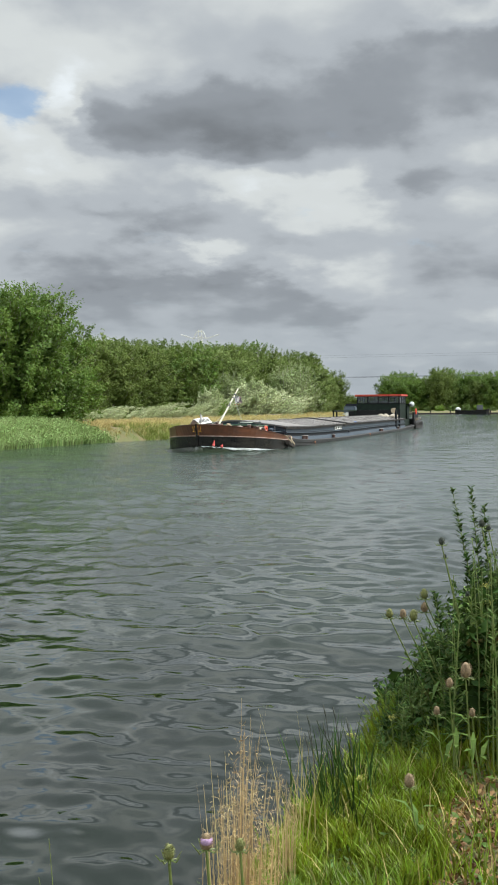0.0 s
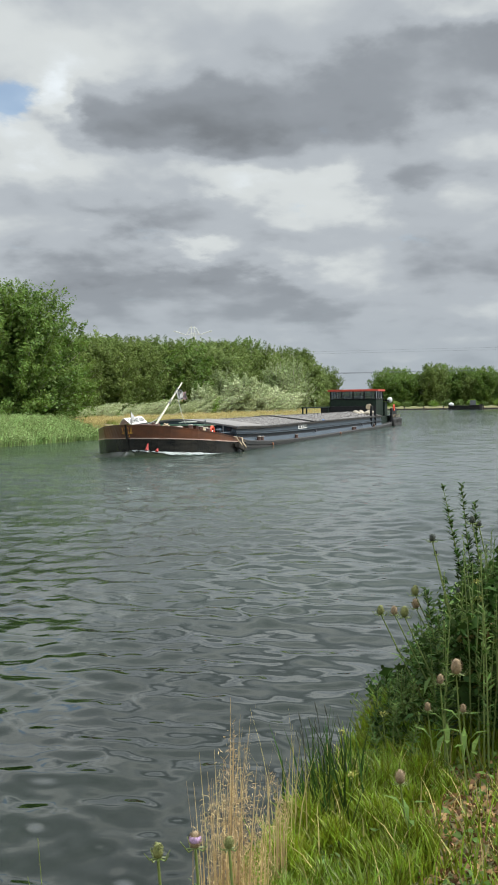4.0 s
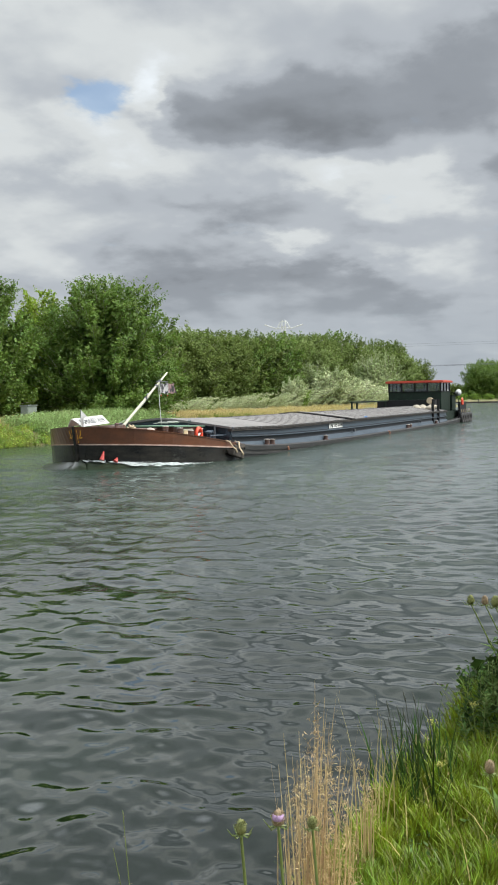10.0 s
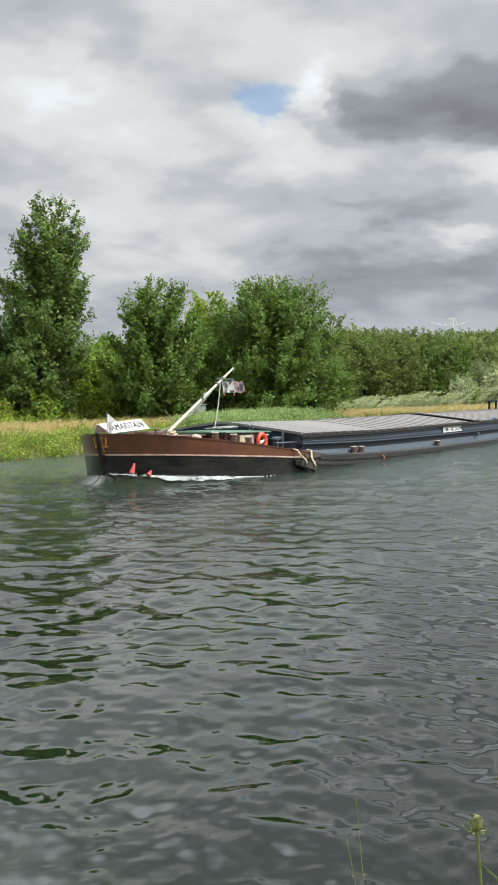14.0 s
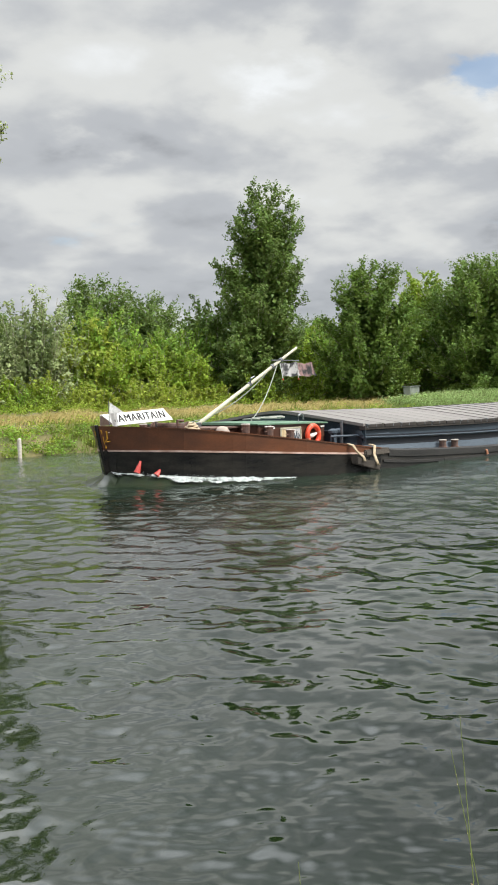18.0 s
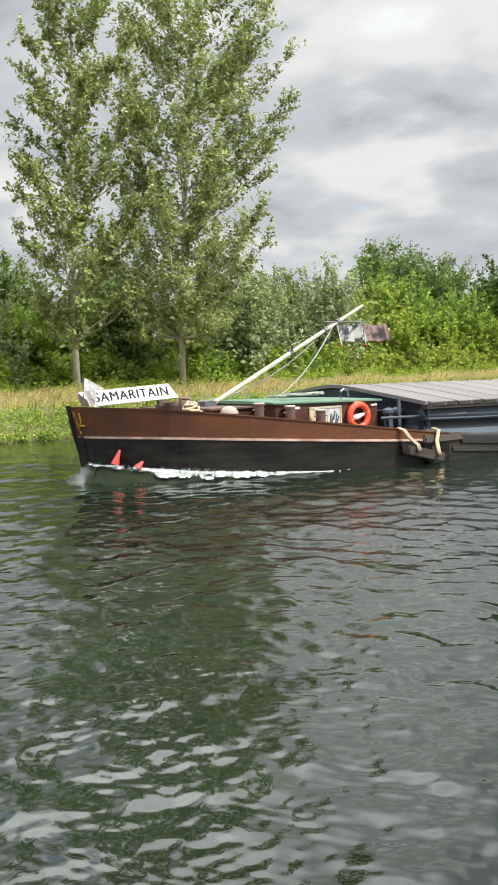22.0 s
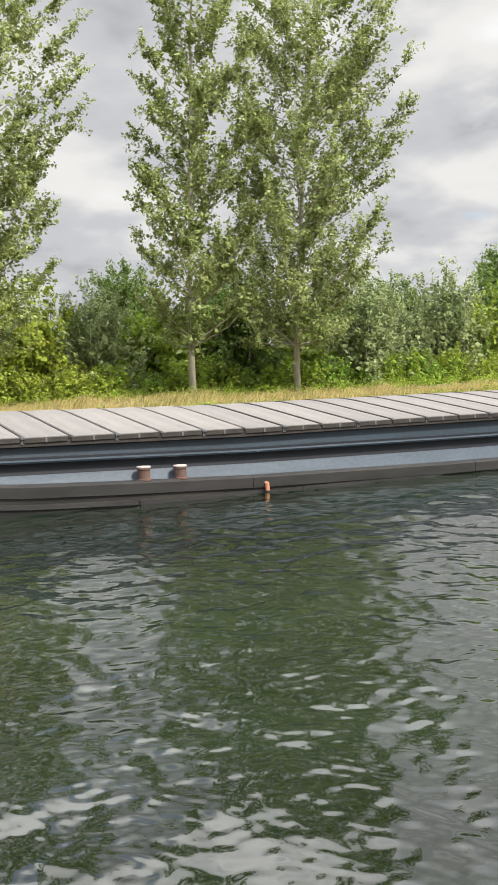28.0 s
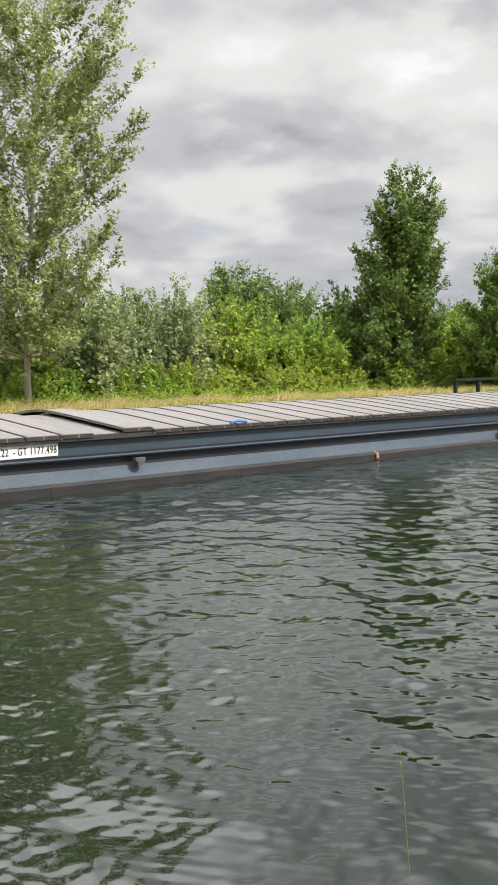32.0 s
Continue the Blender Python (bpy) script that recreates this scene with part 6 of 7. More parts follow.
def build_distance():
    # pylon behind the wood, and the wires that leave it
    d, az = 430.0, radians(74.75)
    px, py = d * math.sin(az), d * math.cos(az)
    p = thing("pylon", "grey lattice power pylon behind the wood", "pylon", at=pose(px, py, 1.2, 0, 0, 105))
    s = Shape()
    for sx in (-1, 1):
        for sy in (-1, 1):
            s.tube([(sx * 2.6, sy * 2.6, 0), (sx * 0.9, sy * 0.9, 20), (sx * 0.5, sy * 0.5, 27.5)], 0.16, 5)
    for k in range(10):
        a, c = k * 2.6, (k + 1) * 2.6
        ra, rc = 2.6 - 1.7 * a / 20 if a < 20 else 0.75, 2.6 - 1.7 * c / 20 if c < 20 else 0.7
        for sx in (-1, 1):
            s.tube([(sx * ra, -ra, a), (-sx * rc, -rc, c)], 0.09, 4).tube([(sx * ra, ra, a), (-sx * rc, rc, c)], 0.09, 4)
    part("lattice_tower", s, WHITE, p)
    p.scale = (1.22, 1.22, 1.22)
    for z, r in ((24.6, 6.4),):
        part("cross_arm", Shape().tube([(-r, 0, z + 1.4), (-2.2, 0, z), (0, 0, z + 0.6), (2.2, 0, z), (r, 0, z + 1.4)], 0.17, 5).tube([(-2.2, 0, z), (-1, 0, z + 2.4), (1, 0, z + 2.4), (2.2, 0, z)], 0.17, 5), WHITE, p, "pale cross arm")
    wires = thing("power_lines", "thin overhead power lines", "cable", kind="stuff")
    for el, sag in ((1.50, 0.6), (1.54, 0.6), (2.60, 0.8), (2.72, 0.8)):
        pts = []
        for k in range(13):
            a = radians(76 + 2.0 * k)
            z = 2.8 + 430 * math.tan(radians(el + 0.10 * math.sin(k / 12 * 3)))
            pts.append((430 * math.sin(a), 430 * math.cos(a), z))
        part("wire", Shape().tube(pts, 0.06 if el < 2 else 0.025, 4, False), STEEL, wires)
    # quay edge and moored boats across the end
    s = Shape().box(END_X - 0.3, END_X + 0.6, -200, 60, -1, 0.45)
    q = thing("far_quay", "low timber quay edge under the green bank", "quay", kind="structure", shape=s, mat=OAK)
    for k in range(24):
        part("quay_pile", Shape().box(END_X - 0.6, END_X - 0.3, -100 + 6.5 * k, -99.6 + 6.5 * k, -1, 1.3), OAK, q)
    boat = thing("moored_barge", "dark barge moored at the far quay", "barge", at=pose(END_X - 4, 3.5, 0, 0, 0, 90))
    s = Shape()
    s.loft([[(u, -w, 1.3 + e), (u, w, 1.3 + e), (u, w * 0.8, -0.4), (u, -w * 0.8, -0.4)] for u, w, e in ((-5.5, 0.4, 0.5), (-4.5, 1.8, 0.2), (0, 2.1, 0), (4.5, 2.1, 0), (5.5, 1.5, 0.3))])
    part("boat_hull", s, HULL_BLACK, boat)
    part("boat_cabin", Shape().box(-3.4, -1.4, -1.3, 1.3, 1.3, 3.0), STEEL, boat, bevel=0.1)
    part("boat_bow_cover", Shape().lathe([(0.9, 0), (0.8, 0.6), (0.3, 1.0)], (4.6, 0, 1.3), 10), WHITE, boat, smooth=True)
    cr = thing("moored_cruiser", "small white and blue cabin cruiser moored by the bank", "boat", at=polar(82.9, 210, 0, 0))
    cr.location.z = 0
    s = Shape()
    s.loft([[(u, -w, 1.2 + e), (u, w, 1.2 + e), (u, w * 0.7, -0.3), (u, -w * 0.7, -0.3)] for u, w, e in ((-4, 0.3, 0.5), (-2.8, 1.2, 0.2), (0, 1.5, 0), (3.5, 1.4, 0))])
    part("cruiser_hull", s, WHITE, cr)
    part("cruiser_cabin", Shape().box(-1.5, 2.2, -1.1, 1.1, 1.2, 2.9), BLUE, cr, bevel=0.15)
    part("cruiser_canopy", Shape().box(2.0, 3.4, -1.2, 1.2, 1.2, 3.4), BLUE_DARK, cr, bevel=0.1)


build_far_bank()
build_distance()


# ---- near bank plants ----
HEAD_BROWN = material("teasel_head_brown", (0.27, 0.195, 0.105), 0.85, second=(0.17, 0.12, 0.07), scale=60, fine=200, bump=0.004)
HEAD_GREEN = material("teasel_head_green", (0.19, 0.19, 0.06), 0.85, second=(0.12, 0.135, 0.04), scale=60, fine=200, bump=0.004)
HEAD_DARK = material("teasel_head_dark", (0.035, 0.045, 0.035), 0.85, second=(0.06, 0.06, 0.045), scale=60, fine=200, bump=0.004)
MAUVE = material("teasel_flower_mauve", (0.42, 0.27, 0.42), 0.8, second=(0.3, 0.2, 0.33), scale=80, fine=250, bump=0.003)
UMBEL = material("umbel_yellow", (0.42, 0.38, 0.08), 0.8, second=(0.3, 0.32, 0.08), scale=80)
LEAF_NEAR = material("leaf_near_shrub", (0.048, 0.088, 0.017), 0.55, second=(0.028, 0.055, 0.011), scale=3, spread=0.4, island=True, translucent=0.3, spec=0.09)
LEAF_DOCK = material("leaf_rusty_dock", (0.20, 0.135, 0.05), 0.6, second=(0.12, 0.12, 0.03), scale=3, spread=0.3, island=True, translucent=0.3, spec=0.2)
LEAF_MALLOW = material("leaf_willowherb", (0.14, 0.20, 0.04), 0.55, second=(0.075, 0.135, 0.03), scale=3, spread=0.35, island=True, translucent=0.3, spec=0.2)


def teasel(head, mat, tall, size, flower=False, bend=(0, 0)):
    """A teasel with its root under its head."""
    h = Vector(head)
    size *= 0.82
    root = Vector((h.x + bend[0], h.y + bend[1], float(ground_height(np.array([h.x + bend[0]]), np.array([h.y + bend[1]]))[0]) - 0.03))
    t = thing("teasel", "teasel with a spiny egg-shaped head on a stiff stem", "plant", "teasels on the near bank")
    mid = root.lerp(h, 0.55) + Vector((0.02, 0.01, 0))
    part("stem", Shape().tube([root, mid, h - Vector((0, 0, size * 0.45))], [0.0045, 0.0038, 0.003], 7), STEM, t)
    prof = [(0.08, -0.5), (0.27, -0.4), (0.37, -0.15), (0.35, 0.12), (0.24, 0.36), (0.10, 0.5)]
    hd = part("head", Shape().lathe([(r * size * 0.9, z * size) for r, z in prof], h, 12), mat, t, smooth=True)
    rng = random.Random(int(1000 * (h.x + h.z)))
    s = Shape()
    for k in range(90):
        a, q = rng.uniform(0, 6.28), rng.uniform(-0.42, 0.45)
        r = float(np.interp(q, [z for _, z in prof], [r for r, _ in prof])) * size * 0.9
        d = Vector((math.cos(a), math.sin(a), 0.45))
        p = h + Vector((math.cos(a) * r, math.sin(a) * r, q * size))
        s.tube([p, p + d * size * 0.13], [0.0011, 0.0003], 3, False)
    tagged(part("spine_cover", s, mat, hd), kind="stuff")
    s = Shape()
    for k in range(7):
        a = k * 0.9 + rng.uniform(-0.2, 0.2)
        d = Vector((math.cos(a), math.sin(a), 0))
        o = h - Vector((0, 0, size * 0.46))
        s.tube([o, o + d * size * 0.55 + Vector((0, 0, -0.1 * size)), o + d * size * 0.9 + Vector((0, 0, 0.35 * size))], [0.0025, 0.002, 0.0005], 4, False)
    tagged(part("bract_ring", s, STEM, t), kind="stuff")
    if flower:
        part("flower_band", Shape().lathe([(0.30 * size, -0.16 * size), (0.37 * size, -0.06 * size), (0.37 * size, 0.12 * size), (0.28 * size, 0.24 * size)], h, 14), MAUVE, t, "band of mauve flowers", smooth=True)
    for k, q in enumerate((0.35, 0.35, 0.6, 0.6)):
        s = Shape()
        o = root.lerp(h, q)
        a = 1.5 * (q > 0.5) + math.pi * k + rng.uniform(-0.3, 0.3)
        d, n = Vector((math.cos(a), math.sin(a), 0)), Vector((-math.sin(a), math.cos(a), 0))
        L = 0.16 if q < 0.5 else 0.10
        v = [o, o + d * L * 0.4 + n * 0.012 + Vector((0, 0, L * 0.45)), o + d * L + Vector((0, 0, L * 0.55)), o + d * L * 0.4 - n * 0.012 + Vector((0, 0, L * 0.45))]
        s.add(v, [(0, 1, 2, 3)])
        part("stem_leaf", s, LEAF_MALLOW, t)
    return t


def leafy_stalk(root, tip, n, size, mat, rng, name="willowherb", label="leafy upright weed stalk", spread=1.0, thick=0.005):
    """A stalk with narrow leaves all round it."""
    a, b = np.array(root), np.array(tip)
    t = thing(name, label, "plant", "weeds on the near bank")
    mid = (a + b) / 2 + rng.normal(0, 0.02, 3)
    part("stem", Shape().tube([a, mid, b], [thick, thick * 0.7, thick * 0.35], 6), STEM, t)
    k = rng.uniform(0.2, 1.0, n)
    c = np.where(k[:, None] < 0.5, a + (mid - a) * 2 * k[:, None], mid + (b - mid) * (2 * k[:, None] - 1))
    turn = rng.uniform(0, 6.28, n)
    d = np.stack([np.cos(turn), np.sin(turn), rng.uniform(0.3, 1.2, n)], 1)
    d = unit(d)
    s = size * (1.15 - 0.7 * k)[:, None] * rng.uniform(0.7, 1.2, (n, 1))
    side = unit(np.cross(d, (0, 0, 1)))
    v = np.stack([c, c + d * s * 0.45 + side * s * 0.13 * spread, c + d * s - np.array((0, 0, 0.15)) * s, c + d * s * 0.45 - side * s * 0.13 * spread], 1).reshape(-1, 3)
    part("leaves", raw_mesh("leaves", v, np.arange(4 * n).reshape(-1, 4), mat), mat, t)
    return t


def umbel(head):
    """A small flat flower head on a thin stem."""
    h = Vector(head)
    g = float(ground_height(np.array([h.x]), np.array([h.y]))[0])
    t = thing("umbel_flower", "pale yellow flower head among the grass", "flower", "flowers on the near bank")
    part("stem", Shape().tube([(h.x + 0.04, h.y - 0.03, g - 0.02), (h.x + 0.02, h.y - 0.01, (h.z + g) / 2), h], [0.004, 0.003, 0.002], 6), STEM, t)
    rng = np.random.default_rng(int(1000 * h.x))
    p = np.array(h) + rng.normal(0, 1, (60, 3)) * (0.011, 0.011, 0.006)
    part("flower_head", leaves(rng, p, 0.008, UMBEL, "flower_head", 0.9), UMBEL, t)


def outline(az, r):
    """How high the weeds stand at that bearing and distance from the path."""
    slope = np.interp(az, (83, 84.9, 85.4, 87.1, 88.4, 89.3, 97), (19.0, 15.6, 13.9, 10.6, 7.6, 6.0, 4.5))
    return 2.72 - r * np.tan(np.radians(slope))


def build_near_bank():
    rng = np.random.default_rng(21)
    crest = lambda x: np.interp(x, NEAR_X, NEAR_Y)  # noqa: E731
    # grass
    n = 66000
    x = np.concatenate([rng.uniform(3.2, 6.4, n * 5 // 6), rng.uniform(3.0, 10, n - n * 5 // 6)])
    w = rng.beta(0.9, 1.2, n)
    y = crest(x) - 0.02 + rng.normal(0, 0.05, n) - w * 1.45
    bare = (np.hypot((x - 4.22) / 0.85, (y + 0.02) / 0.30) < 1 + 0.25 * np.sin(9 * x)) & (rng.uniform(0, 1, n) < 0.93)
    keep = ~bare & (np.hypot(x, y) > 1.5)
    z = ground_height(x, y)
    h = rng.uniform(0.07, 0.20, n) * (0.85 + 0.35 * np.sin(x * 5 + 2 * y) * np.sin(y * 7 + 1) + 0.4 * np.sin(x * 17 + 3 * y) * np.sin(y * 21 + 2))
    me = blades(rng, np.stack([x, y, z - 0.01], 1)[keep], h[keep], 0.0105, (0.03, 0.06, 0), GRASS, "near_grass", 3, 0.62)
    thing("near_grass", "bright green grass on the near bank", "grass", kind="stuff", shape=me)
    n = 420
    x = rng.uniform(3.4, 8, n)
    y = crest(x) + 0.02 - rng.uniform(0, 1.3, n)
    me = blades(rng, np.stack([x, y, ground_height(x, y)], 1), rng.uniform(0.08, 0.26, n), 0.006, (0.05, 0.1, 0), DRY, "near_dry_grass", 3, 0.9)
    thing("near_dry_grass", "withered blades among the green grass", "grass", kind="stuff", shape=me)
    # shorter turf over the rest of the bank
    n = 16000
    x = rng.uniform(-9, 14, n)
    y = crest(x) + 0.1 - rng.uniform(0, 1, n) * 7
    close = np.random.default_rng(22)
    turf_x = close.uniform(1.2, 9, n)
    turf_y = crest(turf_x) - 0.3 - close.beta(1.2, 1.6, n) * 3.2
    lush = (np.hypot(turf_x, turf_y) > 1.2) & ~((turf_x > 3.2) & (turf_x < 6.4) & (turf_y > crest(turf_x) - 1.35)) & (turf_x > 2.6 - 0.5 * turf_y)
    me = blades(close, np.stack([turf_x, turf_y, ground_height(turf_x, turf_y) - 0.01], 1)[lush], close.uniform(0.05, 0.15, n)[lush], 0.014, (0.03, 0.06, 0), GRASS, "lush_turf", 2, 0.9)
    thing("lush_turf", "longer green turf behind the bank's edge", "grass", kind="stuff", shape=me)
    out = (np.hypot(x, y) > 0.6) & ~((x > 3.2) & (x < 6.4) & (y > crest(x) - 1.45)) & (np.hypot(x - 1.9, y - 0.9) > 0.7)
    me = blades(rng, np.stack([x, y, ground_height(x, y) - 0.01], 1)[out], rng.uniform(0.04, 0.12, n)[out], 0.022, (0.04, 0.06, 0), GRASS, "bank_turf", 2, 1.2)
    thing("bank_turf", "short green turf on top of the bank", "grass", kind="stuff", shape=me)
    # broad-leaved weeds in the turf, and brown litter on the bare spot
    m = 230
    x = rng.uniform(3.6, 6.2, m)
    y = crest(x) - rng.uniform(0.05, 1.1, m)
    c = np.repeat(np.stack([x, y, ground_height(x, y) + 0.03], 1), 9, 0) + rng.normal(0, 1, (m * 9, 3)) * (0.05, 0.05, 0.02)
    thing("turf_weeds", "small broad-leaved weeds in the turf", "plants", kind="stuff", shape=leaves(rng, c, 0.038, LEAF_MALLOW, "turf_weeds", 0.5))
    n = 1500
    x, y = rng.normal(4.22, 0.42, n), rng.normal(-0.02, 0.16, n)
    c = np.stack([x, y, ground_height(x, y) + 0.02 + 0.02 * rng.uniform(0, 1, n)], 1)
    LITTER = material("leaf_litter_brown", (0.30, 0.17, 0.06), 0.8, second=(0.16, 0.09, 0.04), scale=6, spread=0.4, island=True)
    thing("leaf_litter", "dry brown leaf litter on bare soil", "litter", kind="stuff", shape=leaves(rng, c, 0.035, LITTER, "leaf_litter", 0.6))
    # straw-coloured tall grass in clumps with feathery, drooping tops
    for cx, cy, wide, n, low, high in ((2.62, 0.67, 0.10, 170, 0.50, 1.06), (3.70, 0.76, 0.05, 16, 0.28, 0.52)):
        ang, r = rng.uniform(0, 6.28, n), rng.uniform(0, 1, n) ** 0.6
        roots = np.stack([cx + wide * r * np.cos(ang), cy + wide * r * np.sin(ang), np.full(n, 1.12)], 1)
        hh = rng.uniform(low, high, n) * (1 - 0.25 * r)
        straw = thing("straw_grass", "clump of tall straw-coloured grass gone to seed", "grass", "straw grass on the near bank")
        tagged(part("stalk_tuft", blades(rng, roots, hh, 0.0052, (0.0, -0.02, 0), STRAW, "stalk_tuft", 4, 0.10), STRAW, straw), kind="stuff")
        m = 26
        tops = roots + np.array((0, -0.012, 0)) + hh[:, None] * (0, 0, 0.93)
        k = rng.uniform(0, 1, (n * m, 1))
        seeds = np.repeat(tops, m, 0) + rng.normal(0, 1, (n * m, 3)) * (0.014, 0.014, 0.006) * (0.25 + k) - k * (0, 0.012, 0.20) * np.repeat(hh / 0.9, m)[:, None]
        tagged(part("seed_plume", leaves(rng, seeds, 0.017, STRAW, "seed_plume", 0.10, wind=(0, -0.3, 0.8)), STRAW, straw), kind="stuff")
    # sedge tuft with dark spikes
    n = 170
    roots = np.stack([rng.normal(4.45, 0.13, n), rng.normal(0.66, 0.08, n), np.full(n, 1.0)], 1)
    me = blades(rng, roots, rng.uniform(0.22, 0.56, n), 0.013, (0.02, 0.05, 0), LEAF_NEAR, "sedge", 4, 0.35)
    sedge = thing("sedge_tuft", "tuft of dark green sedge at the bank's edge", "grass")
    tagged(part("blade_tuft", me, LEAF_NEAR, sedge), kind="stuff")
    old = roots[:60] + rng.normal(0, 0.02, (60, 3)) * (1, 1, 0)
    tagged(part("withered_blade_tuft", blades(rng, old, rng.uniform(0.15, 0.36, 60), 0.009, (0.0, 0.03, 0), STRAW, "withered_blade_tuft", 4, 0.45), STRAW, sedge, "brown withered blades"), kind="stuff")
    s = Shape()
    for k in range(12):
        x, y, z = roots[k]
        h = rng.uniform(0.3, 0.48)
        s.tube([(x, y, z), (x + 0.02, y + 0.02, z + 0.6 * h), (x + 0.05, y + 0.05, z + h)], [0.003, 0.0025, 0.002], 5, False)
        s.tube([(x + 0.05, y + 0.05, z + h), (x + 0.055, y + 0.055, z + h + 0.02), (x + 0.065, y + 0.065, z + h + 0.05)], [0.002, 0.005, 0.0015], 6, False)
    tagged(part("seed_spike_tuft", s, HEAD_DARK, sedge, "dark brown seed spikes"), kind="stuff")
    n = 14
    roots = np.stack([rng.normal(4.05, 0.06, n), rng.normal(0.74, 0.05, n), np.full(n, 1.05)], 1)
    me = blades(rng, roots, rng.uniform(0.4, 0.7, n), 0.006, (0, 0.02, 0), DRY, "withered_tuft", 4, 0.3)
    thing("withered_tuft", "withered brown tuft at the bank's edge", "grass", shape=me)
    # lone stalks
    for x, y, z, bx in ((1.865, 0.86, 2.045, -0.03), (1.86, 0.88, 1.97, 0.04), (1.63, 1.12, 1.75, 0.02)):
        root = (x + bx, y - 0.1, float(ground_height(np.array([x]), np.array([y - 0.1]))[0]))
        leafy_stalk(root, (x, y, z), 12, 0.012, STRAW, rng, "dry_stalk", "single thin dry grass stalk", thick=0.0016)
    teasel((2.088, 0.610, 1.968), HEAD_BROWN, 0.9, 0.043, True, bend=(0.05, -0.05))
    teasel((2.023, 0.671, 1.968), HEAD_GREEN, 0.9, 0.038, bend=(0.05, -0.05))
    teasel((4.671, 0.128, 1.703), HEAD_BROWN, 0.9, 0.083, bend=(0.05, -0.05))
    teasel((5.495, 0.262, 2.164), HEAD_DARK, 0.9, 0.051, bend=(0.10, -0.25))
    teasel((5.186, 0.387, 1.836), HEAD_GREEN, 0.9, 0.068, bend=(0.10, -0.32))
    teasel((2.220, 0.570, 1.910), HEAD_GREEN, 0.9, 0.034, bend=(0.05, -0.05))
    teasel((5.483, 0.460, 1.782), HEAD_BROWN, 0.9, 0.060, bend=(0.10, -0.32))
    teasel((5.404, 0.523, 1.798), HEAD_GREEN, 0.9, 0.060, bend=(0.10, -0.32))
    teasel((4.829, 0.203, 1.603), HEAD_BROWN, 0.9, 0.055, bend=(0.05, -0.05))
    teasel((4.829, 0.261, 1.473), HEAD_BROWN, 0.9, 0.048, bend=(0.05, -0.05))
    teasel((4.043, 0.331, 1.423), HEAD_BROWN, 0.9, 0.066, bend=(0.05, -0.05))
    teasel((4.829, 0.102, 1.473), HEAD_BROWN, 0.9, 0.048, bend=(0.05, -0.05))
    teasel((5.735, 0.365, 1.845), HEAD_GREEN, 0.9, 0.068, bend=(0.10, -0.32))
    teasel((5.767, 0.365, 1.766), HEAD_BROWN, 0.9, 0.068, bend=(0.10, -0.32))
    teasel((5.676, 0.060, 2.240), HEAD_DARK, 0.9, 0.051, bend=(0.10, -0.25))
    teasel((5.796, 0.024, 2.204), HEAD_DARK, 0.9, 0.040, bend=(0.10, -0.25))
    teasel((5.676, 0.252, 2.060), HEAD_DARK, 0.9, 0.028, bend=(0.10, -0.25))
    teasel((5.436, 0.132, 1.904), HEAD_DARK, 0.9, 0.034, bend=(0.10, -0.25))

    # the dark shrub and weeds at the bank's edge
    sh = thing("bank_shrub", "dark green leafy shrub on the near bank", "shrub")
    n, m = 26000, 260
    az, r = np.radians(rng.uniform(84.8, 97, m)), rng.uniform(5.3, 6.8, m)
    c = np.stack([r * np.sin(az), r * np.cos(az), np.zeros(m)], 1)
    top = outline(np.degrees(az), r) - 0.16
    c[:, 2] = 1.0 + rng.uniform(0.0, 1, m) ** 0.9 * np.maximum(top - 1.05, 0.05)
    # dark leaves inside, lighter sprays and a few rusty ones outside
    for name, mat, some, count, size, reach in (("foliage", LEAF_NEAR, slice(0, m), n * 5 // 8, 0.050, (0.10, 0.20)), ("light_foliage", LEAF_MALLOW, slice(0, m // 2), n // 4, 0.046, (0.12, 0.26)), ("rusty_foliage", LEAF_DOCK, slice(m // 2, m // 2 + 24), n // 12, 0.040, (0.08, 0.18)), ("broad_foliage", LEAF_NEAR, slice(m // 3, m // 3 + 70), 900, 0.13, (0.12, 0.24))):
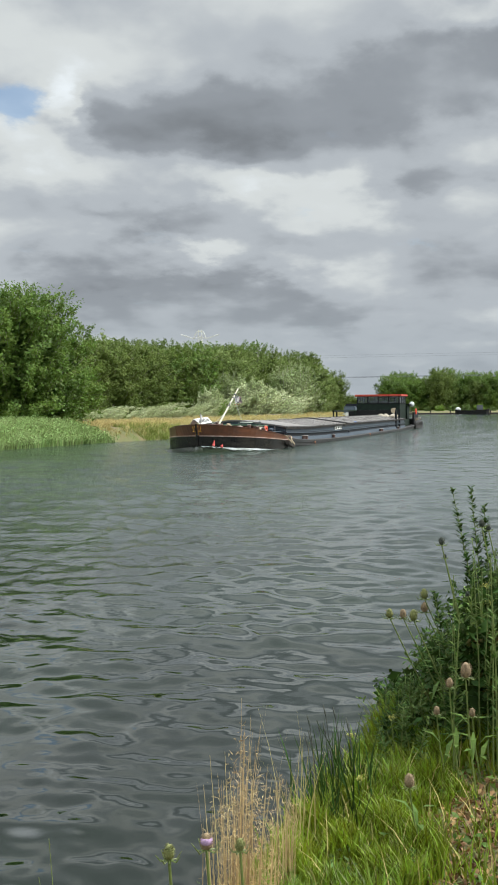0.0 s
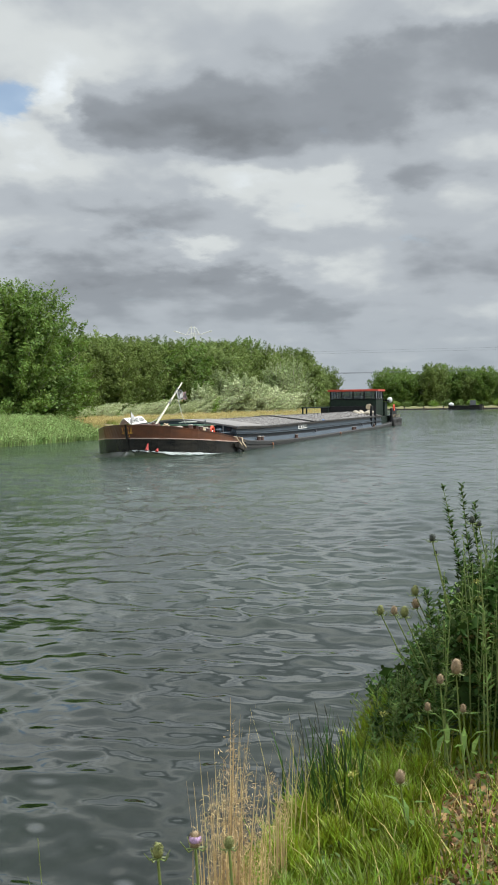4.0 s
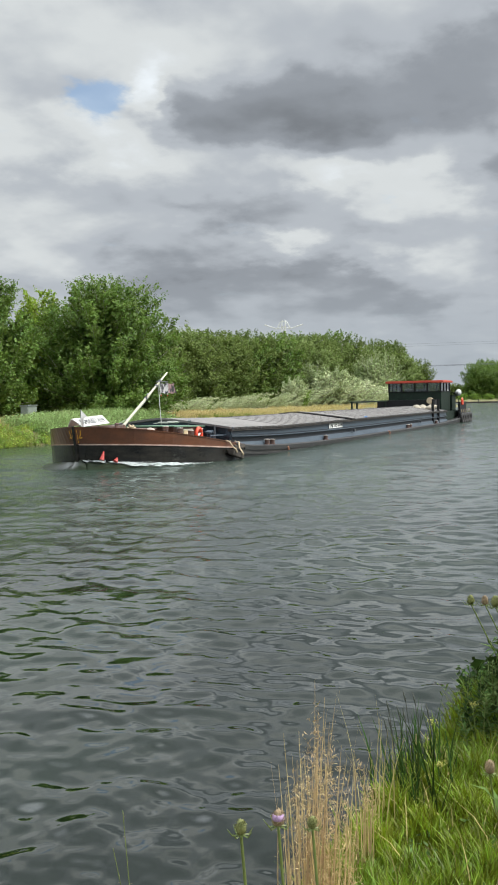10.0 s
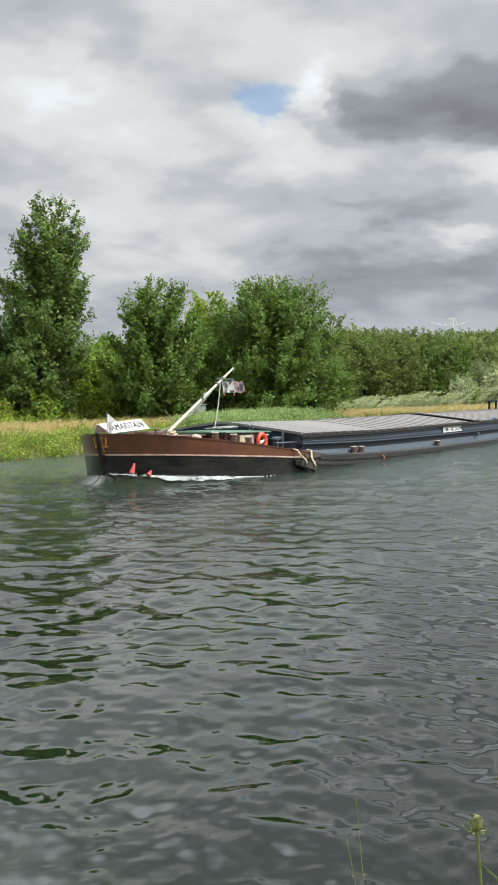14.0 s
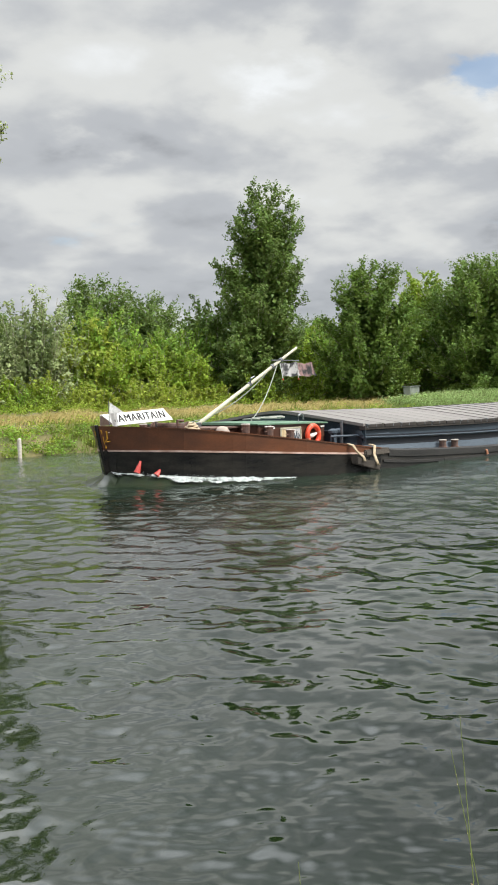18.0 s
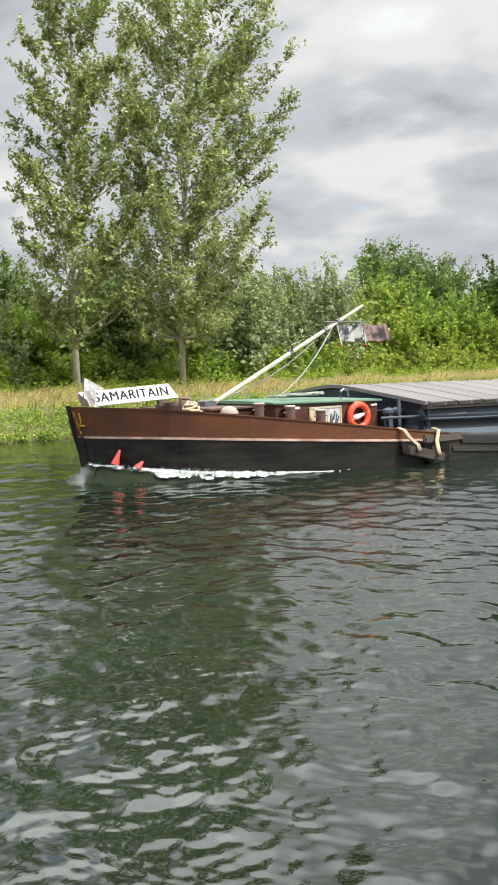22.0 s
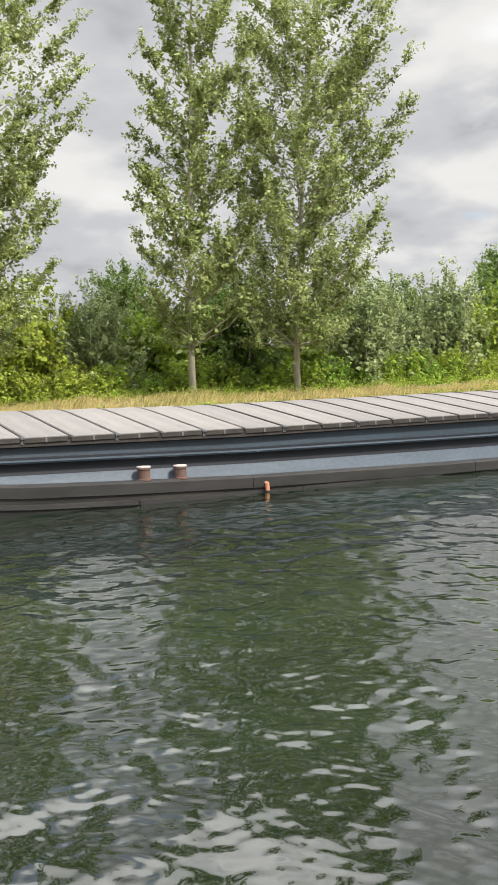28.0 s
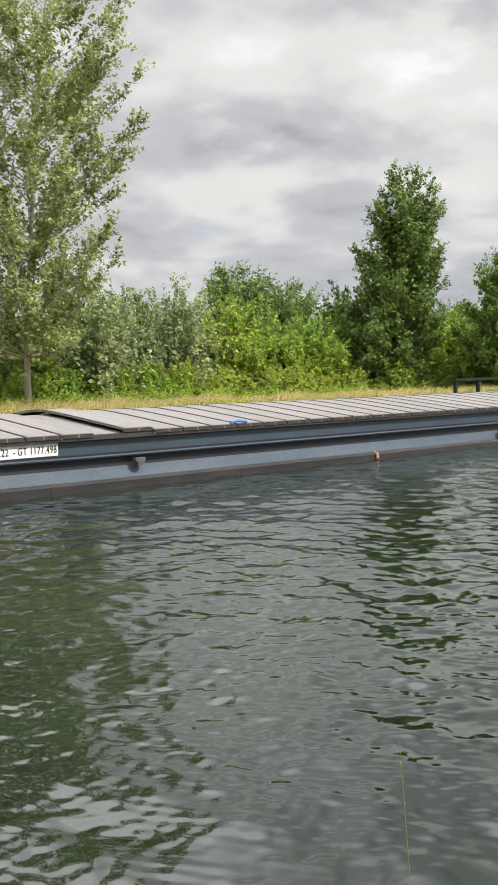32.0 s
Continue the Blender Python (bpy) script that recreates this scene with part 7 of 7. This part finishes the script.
        p, d = crown_points(rng, c[some], rng.uniform(*reach, len(c[some])), count)
        part(name, leaves(rng, p, size, mat, name, 0.45 if size < 0.1 else 0.8, out=d), mat, sh)
    s = Shape()
    for k in range(40):
        q = c[k]
        s.tube([(q[0], q[1], 0.8), (q[0] + 0.03, q[1], (q[2] + 0.8) / 2), tuple(q)], [0.008, 0.006, 0.003], 5, False)
    tagged(part("twig_work", s, STEM, sh), kind="stuff")
    for k in range(110):
        bearing, r = rng.uniform(84.2, 95), 5.9 - 0.9 * rng.uniform(0, 1) ** 1.6
        a = math.radians(bearing)
        x, y = r * math.sin(a), r * math.cos(a)
        g = float(ground_height(np.array([x]), np.array([y]))[0])
        top = max(g + 0.25, float(outline(bearing, r)) - rng.uniform(-0.04, 0.35))
        leafy_stalk((x, y, g), (x + rng.normal(0, 0.06), y + rng.normal(0, 0.04), top), 60, 0.07, LEAF_MALLOW if rng.uniform() < 0.6 else LEAF_NEAR, rng)
    leafy_stalk((5.796, 0.020, 1.000), (5.796, 0.216, 2.408), 240, 0.085, LEAF_NEAR, rng, spread=1.7)
    leafy_stalk((5.916, -0.016, 1.000), (5.916, 0.120, 2.408), 240, 0.085, LEAF_NEAR, rng, spread=1.7)
    leafy_stalk((5.916, -0.088, 1.000), (5.916, 0.048, 2.312), 240, 0.085, LEAF_NEAR, rng, spread=1.7)
    leafy_stalk((5.196, 0.164, 1.000), (5.196, 0.288, 1.952), 240, 0.085, LEAF_NEAR, rng, spread=1.7)
    umbel((4.842, 0.653, 1.333))
    umbel((4.366, 0.558, 1.306))
    umbel((4.366, 0.612, 1.251))
    umbel((5.537, 0.037, 1.932))
    umbel((5.537, 0.025, 1.845))
    umbel((5.130, 0.495, 1.340))


build_near_bank()


# ---- what moves ----
def motions():
    walk(barge, [(t, pose(x, y, 0, 0, 0, h)) for t, x, y, h in BARGE_RUN])
    walk(water, [(0, pose(0, 0, 0)), (16, pose(3.6, 0.8, 0)), (32, pose(7.2, 1.6, 0))])


motions()
